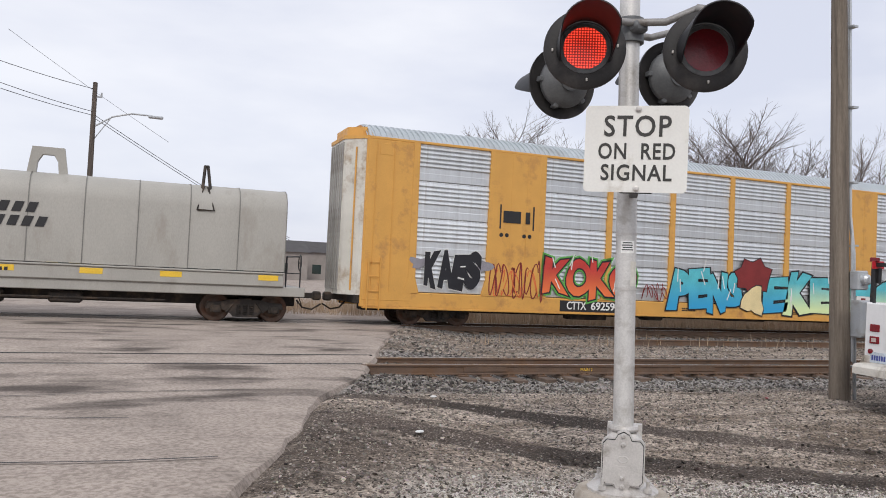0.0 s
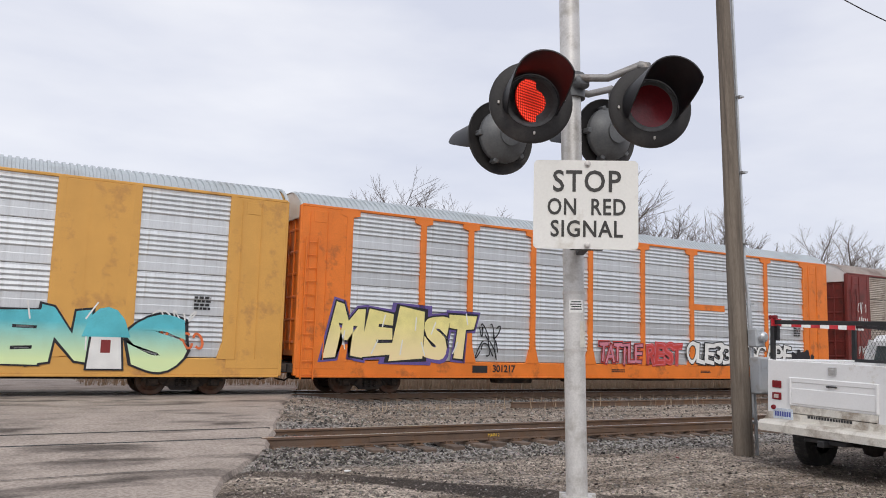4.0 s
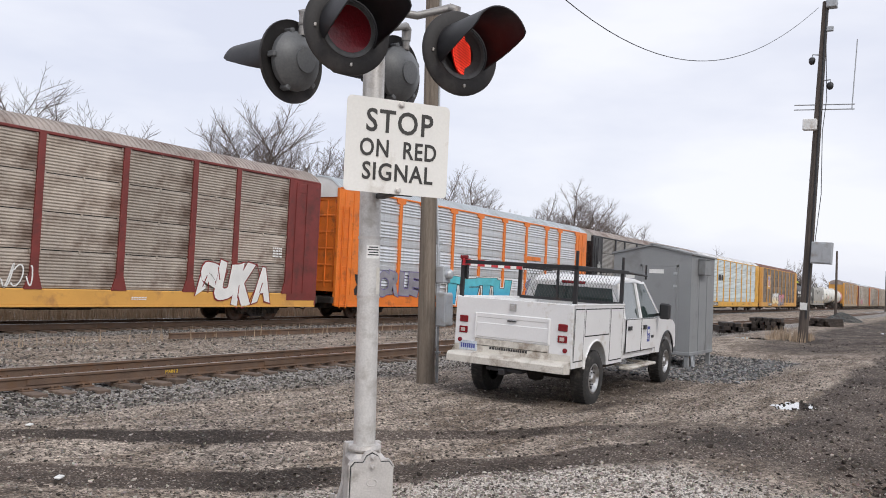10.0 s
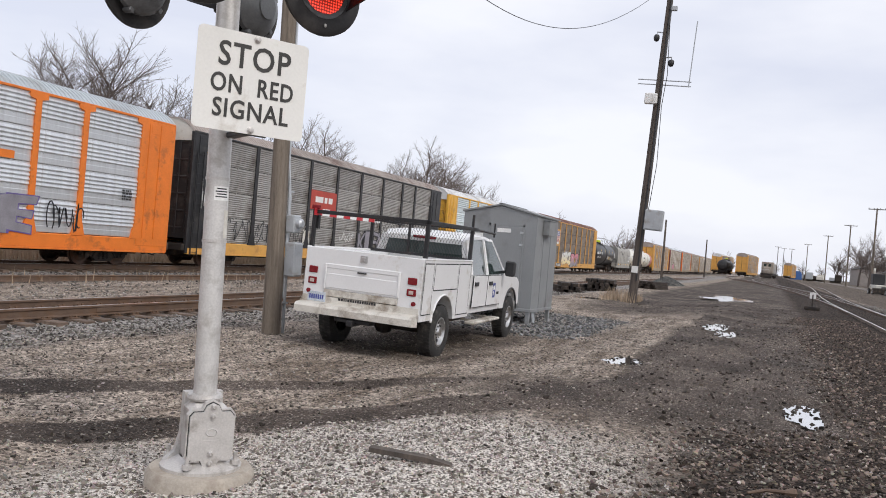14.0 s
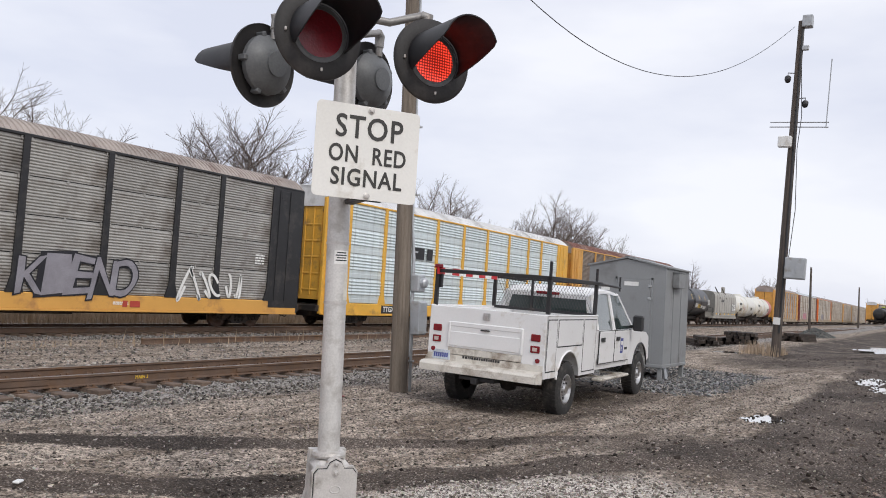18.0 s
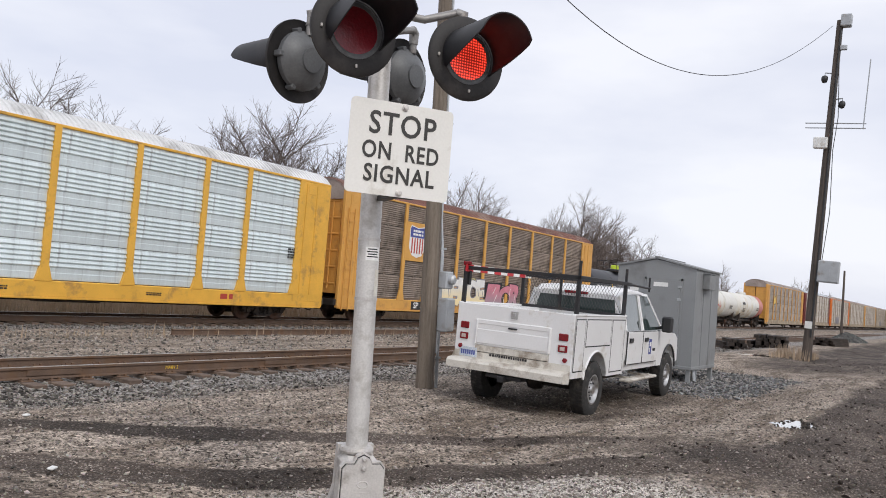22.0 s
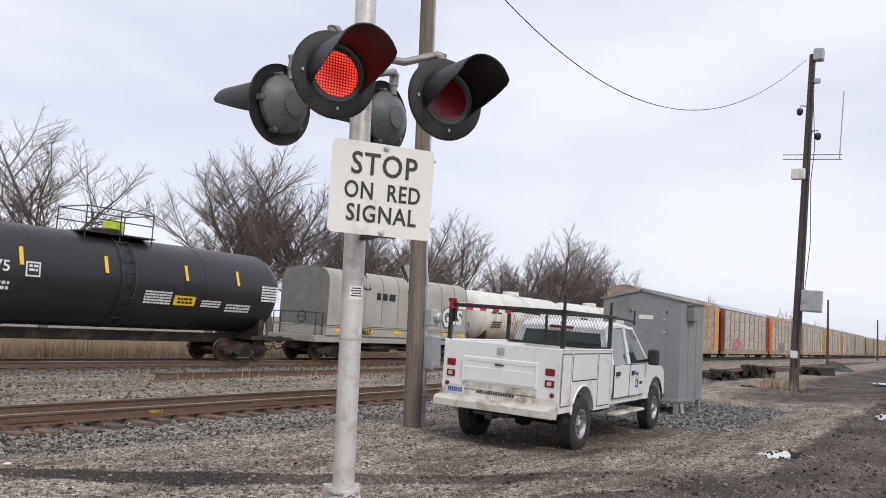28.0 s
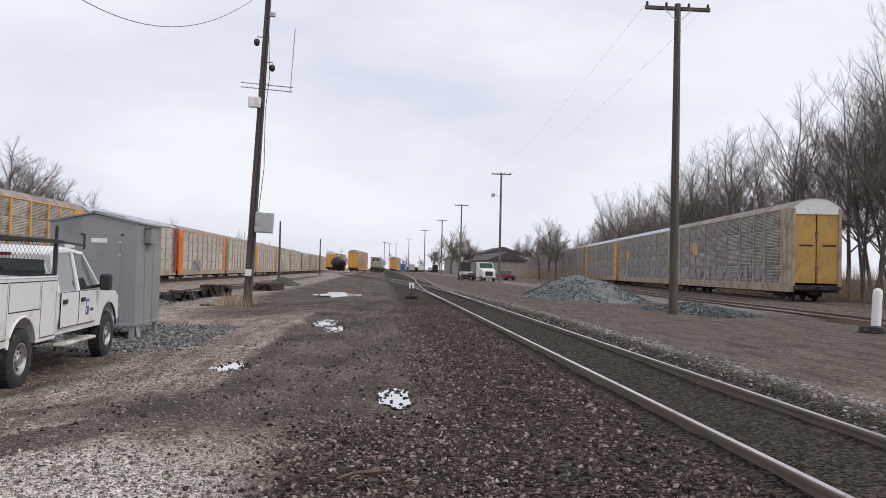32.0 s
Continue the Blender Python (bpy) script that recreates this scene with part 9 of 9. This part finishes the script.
def build_trees():
    r = random.Random(77)
    wide = [tree_kind("broad bare deciduous tree behind the tracks", s, 13.6, 0.36, (7, 7, 7, 7), (0.98, 0.53, 0.50, 0.46), 0.80, 0.27, 0.55, n, lift=0.22) for s, n in ((1, 1), (2, 1), (3, 1))]
    tall = [tree_kind("tall slender bare tree at the wood's edge", s, 17.0, 0.58, (9, 5, 5, 4), (0.50, 0.52, 0.52, 0.50), 0.62, 0.22, 0.30, n, girth=0.010, lift=0.30) for s, n in ((11, 1), (12, 1), (13, 2))]
    far = [tree_kind("broad bare tree far across the yard", s, 13.6, 0.36, (7, 7, 7), (0.82, 0.56, 0.52), 0.85, 0.30, 0.35, 1) for s in (21, 22)]
    used = set()

    def put(src, x, y, sc):
        z = float(ground_z(np.array(float(x)), np.array(float(y)))) - 0.05
        m = pose(x, y, z, r.uniform(-3, 3), r.uniform(-3, 3), r.uniform(0, 360))
        if src.name not in used:
            used.add(src.name)
            src.scale = (sc, sc, sc)
            src.matrix_basis = m @ Matrix.Diagonal((sc, sc, sc, 1))
            return
        o = copy_thing(src, m)
        o.scale = (sc, sc, sc)

    for x, h in ((27, 11.5), (41, 13.6), (44.8, 11.6), (48.5, 12.6), (53.5, 12.8), (58, 11.2), (63.5, 11.8), (69, 11.6), (74.5, 13.2), (90, 12.8), (95, 13.8), (99.5, 13.4), (107, 13.4), (113, 12.6), (118.5, 13.0), (125, 12.6), (134, 10.6), (152, 9.6)):
        put(wide[r.randrange(3)], x, 47 + r.uniform(-1.5, 1.5), (1.24 if x < 65 else 1.12) * h / 13.6 * r.uniform(0.98, 1.04))
    for x in (46.5, 51, 56, 61, 66.5, 72, 92.5, 97, 103.5, 110, 116, 121.5):
        put(wide[r.randrange(3)], x, 53 + r.uniform(-1.5, 1.5), r.uniform(0.86, 0.98))
    for x, y, sc in ((178, 46, 1.1), (186, 50, 1.0), (252, 44, 1.3), (262, 48, 1.2), (272, 46, 1.1), (320, 50, 1.1), (360, 48, 1.2)):
        put(far[r.randrange(2)], x, y, 0.9 * sc * r.uniform(0.92, 1.06))
    # trees beyond the crossing
    for x, y, sc in ((-5.2, 85, 0.55), (-3.0, 92, 0.42), (-8.5, 86, 0.6), (-0.5, 100, 0.34)):
        put(far[r.randrange(2)], x, y, sc)
    # wood on the right-hand side
    for k in range(58):
        x = 49 + k * 2.1 + r.uniform(-2, 2)
        y = -33.0 - 0.107 * (x - 47) - abs(r.gauss(0, 5.0))
        put(tall[r.randrange(3)], x, y, r.uniform(0.86, 1.08) * (1.12 - 0.0016 * (x - 47)))
    for k in range(9):
        put(tall[r.randrange(3)], 41 + 2.4 * k + r.uniform(-1, 1), -36 - r.uniform(0, 12), r.uniform(1.1, 1.35))
    for k in range(30):
        put(far[r.randrange(2)], r.uniform(175, 330), -50 - r.uniform(0, 20), r.uniform(0.8, 1.2))
    for x, y, sc in ((236, -20.5, 1.15), (247, -24, 1.05), (240, -27, 0.9), (160, -32, 0.9), (170, -36, 1.0), (150, -33, 0.8)):
        put(wide[r.randrange(3)], x, y, sc)
    for k in range(6):
        put(far[r.randrange(2)], r.uniform(250, 420), -24 - r.uniform(0, 10), r.uniform(0.9, 1.3))
    for k in range(14):
        put(far[r.randrange(2)], r.uniform(420, 700), r.uniform(-60, 70), r.uniform(0.8, 1.3))


build_trees()


def grass_strip(name, k, x0, x1, y0, y1, h0, h1, label, seed, lean=0.3):
    r = np.random.RandomState(seed)
    x, y = r.uniform(x0, x1, k), r.uniform(y0, y1, k)
    z = ground_z(x, y) - 0.02
    h = r.uniform(h0, h1, k)
    a = r.uniform(0, 6.283, k)
    dx, dy = np.cos(a), np.sin(a)
    w = 0.012 + 0.012 * r.uniform(0, 1, k)
    ln = r.uniform(0, lean, k) * h
    b = r.uniform(0, 6.283, k)
    p0 = np.stack([x - dx * w, y - dy * w, z], -1)
    p1 = np.stack([x + dx * w, y + dy * w, z], -1)
    p2 = np.stack([x + np.cos(b) * ln, y + np.sin(b) * ln, z + h], -1)
    v = np.stack([p0, p1, p2], 1).reshape(-1, 3)
    me = bpy.data.meshes.new(name)
    me.from_pydata(v.tolist(), [], np.arange(3 * k).reshape(-1, 3).tolist())
    me.materials.append(drygrass)
    return tagged(new(name, me), label, "grass", kind="stuff")


def build_background():
    grass_strip("dry_grass", 26000, 4, 70, 29.5, 37, 0.35, 1.1, "tall dry straw-coloured grass behind the tracks", 1)
    grass_strip("trackside_weeds", 160, 10, 42, 20.0, 21.2, 0.2, 0.55, "sparse dry weeds between the tracks", 2)
    grass_strip("dry_brush", 30000, 34, 190, -50, -32, 0.8, 3.0, "brown dry brush under the wood", 3)
    grass_strip("pole_weeds", 420, 35.4, 38.5, 6.3, 7.9, 0.15, 0.6, "dry weeds round a pole's foot", 4)
    rr = random.Random(8)
    # low buildings and houses far off
    for x, y, w, d, h, m in ((-26, 95, 16, 10, 5.0, brick), (4, 110, 20, 12, 4.2, brick), (20, 120, 14, 9, 4.5, brick), (-60, 90, 20, 12, 6.0, brick)):
        z = float(ground_z(np.array(float(x)), np.array(float(y))))
        hs = thing("distant_building", pose(x, y, z), "low pale building far beyond the crossing", "building", "distant buildings")
        part("wall", Geo().box(0, w, 0, d, -0.2, h), m, hs)
        part("roof", Geo().prism([(-0.4, h), (d + 0.4, h), (d / 2, h + 1.8)], -0.4, w + 0.4, "x"), darkroof, hs)
        for k in range(int(w // 3)):
            part("window", Geo().box(0.8 + 3 * k, 2.2 + 3 * k, -0.05, 0.02, 1.2, 2.6, 0.02), carglass, hs)
    hs = thing("distant_house", pose(-6.4, 80, float(ground_z(np.array(-5.0), np.array(80.0)))), "small pale yellow house beyond the crossing", "house")
    part("wall", Geo().box(0, 4.6, 0, 6, -0.2, 2.6), mat("pale_yellow_siding", (0.62, 0.52, 0.24), 0.8, 0, 0.1, 1, 20), hs)
    part("roof", Geo().prism([(-0.4, 2.6), (5.0, 2.6), (2.3, 4.3)], -0.4, 6.4), darkroof, hs)
    part("window", Geo().box(1.0, 1.9, -0.05, 0.02, 1.0, 2.0, 0.02), carglass, hs)
    part("window", Geo().box(2.9, 3.8, -0.05, 0.02, 1.0, 2.0, 0.02), carglass, hs)
    for x, y, w, d, h in ((186, -34, 26, 9, 4.2), (222, -40, 14, 12, 6.5), (300, -36, 16, 10, 6.0)):
        hs = thing("distant_building", pose(x, y, 0, 0, 0, 4), "dark long-roofed shed among far trees", "building", "distant buildings")
        part("wall", Geo().box(0, w, 0, d, -0.2, h), brick, hs)
        part("roof", Geo().prism([(-0.5, h), (d + 0.5, h), (d / 2, h + 2.0)], -0.5, w + 0.5, "x"), darkroof, hs)
    # rows of wagons and stacked gear at the far end of the yard
    for k in range(9):
        x, y = 330 + rr.uniform(0, 90), rr.uniform(-24, -12)
        b = thing("yard_equipment", pose(x, y, 0.25, 0, 0, rr.uniform(-8, 8)), "dark indistinct yard equipment far away", "yard equipment", "far yard equipment")
        part("body", Geo().box(0, rr.uniform(4, 9), -1.3, 1.3, 0.8, rr.uniform(2.2, 3.6), 0.2), (underbody, boxgrey, offwhite)[k % 3], b)
        part("undercarriage", Geo().box(0.4, 3.6, -1.1, 1.1, 0, 0.8, 0.1), underbody, b)


build_background()


# ---- what moves ----
def motions():
    for wagon, x0 in TRAIN:
        walk(wagon, [(t, pose(x0 + train_shift(t), Y_T, RAIL_T)) for t in range(33)])
    step = 2.0 / FPS
    times = [k * step for k in range(int(32 / step) + 1)]
    angles = [math.degrees(train_shift(t) / WHEEL_R) for t in times]
    for wheels, off in WHEELSETS:
        walk(wheels, [(t, pose(off, 0, WHEEL_R, 0, a, 0)) for t, a in zip(times, angles)])
    # the led discs turn their lit side outwards and back as the lamps flash by turns
    cycle = 1.3237
    for led, (on, off) in FLASHERS:
        rows, turn, t = [], 0, -cycle
        marks = []
        while t < 33:
            marks += [(t + on, 0), (t + off, 180)]
            t += cycle
        state = 180
        for when, want in marks:
            if when < 0.05:
                state = want
        rows.append((0.0, pose(0, 0.0, 0, 0, 0, state)))
        for when, want in marks:
            if when >= 0.05 and when + 0.1 < 32:
                f0 = round(when * FPS)
                for k, share in enumerate((0, 0.322, 0.803, 1)):
                    rows.append(((f0 + k - 1) / FPS, pose(0, 0.0, 0, 0, 0, state + (want - state) * share)))
                state = want
        rows.append((32.0, pose(0, 0.0, 0, 0, 0, state)))
        walk(led, rows)


motions()
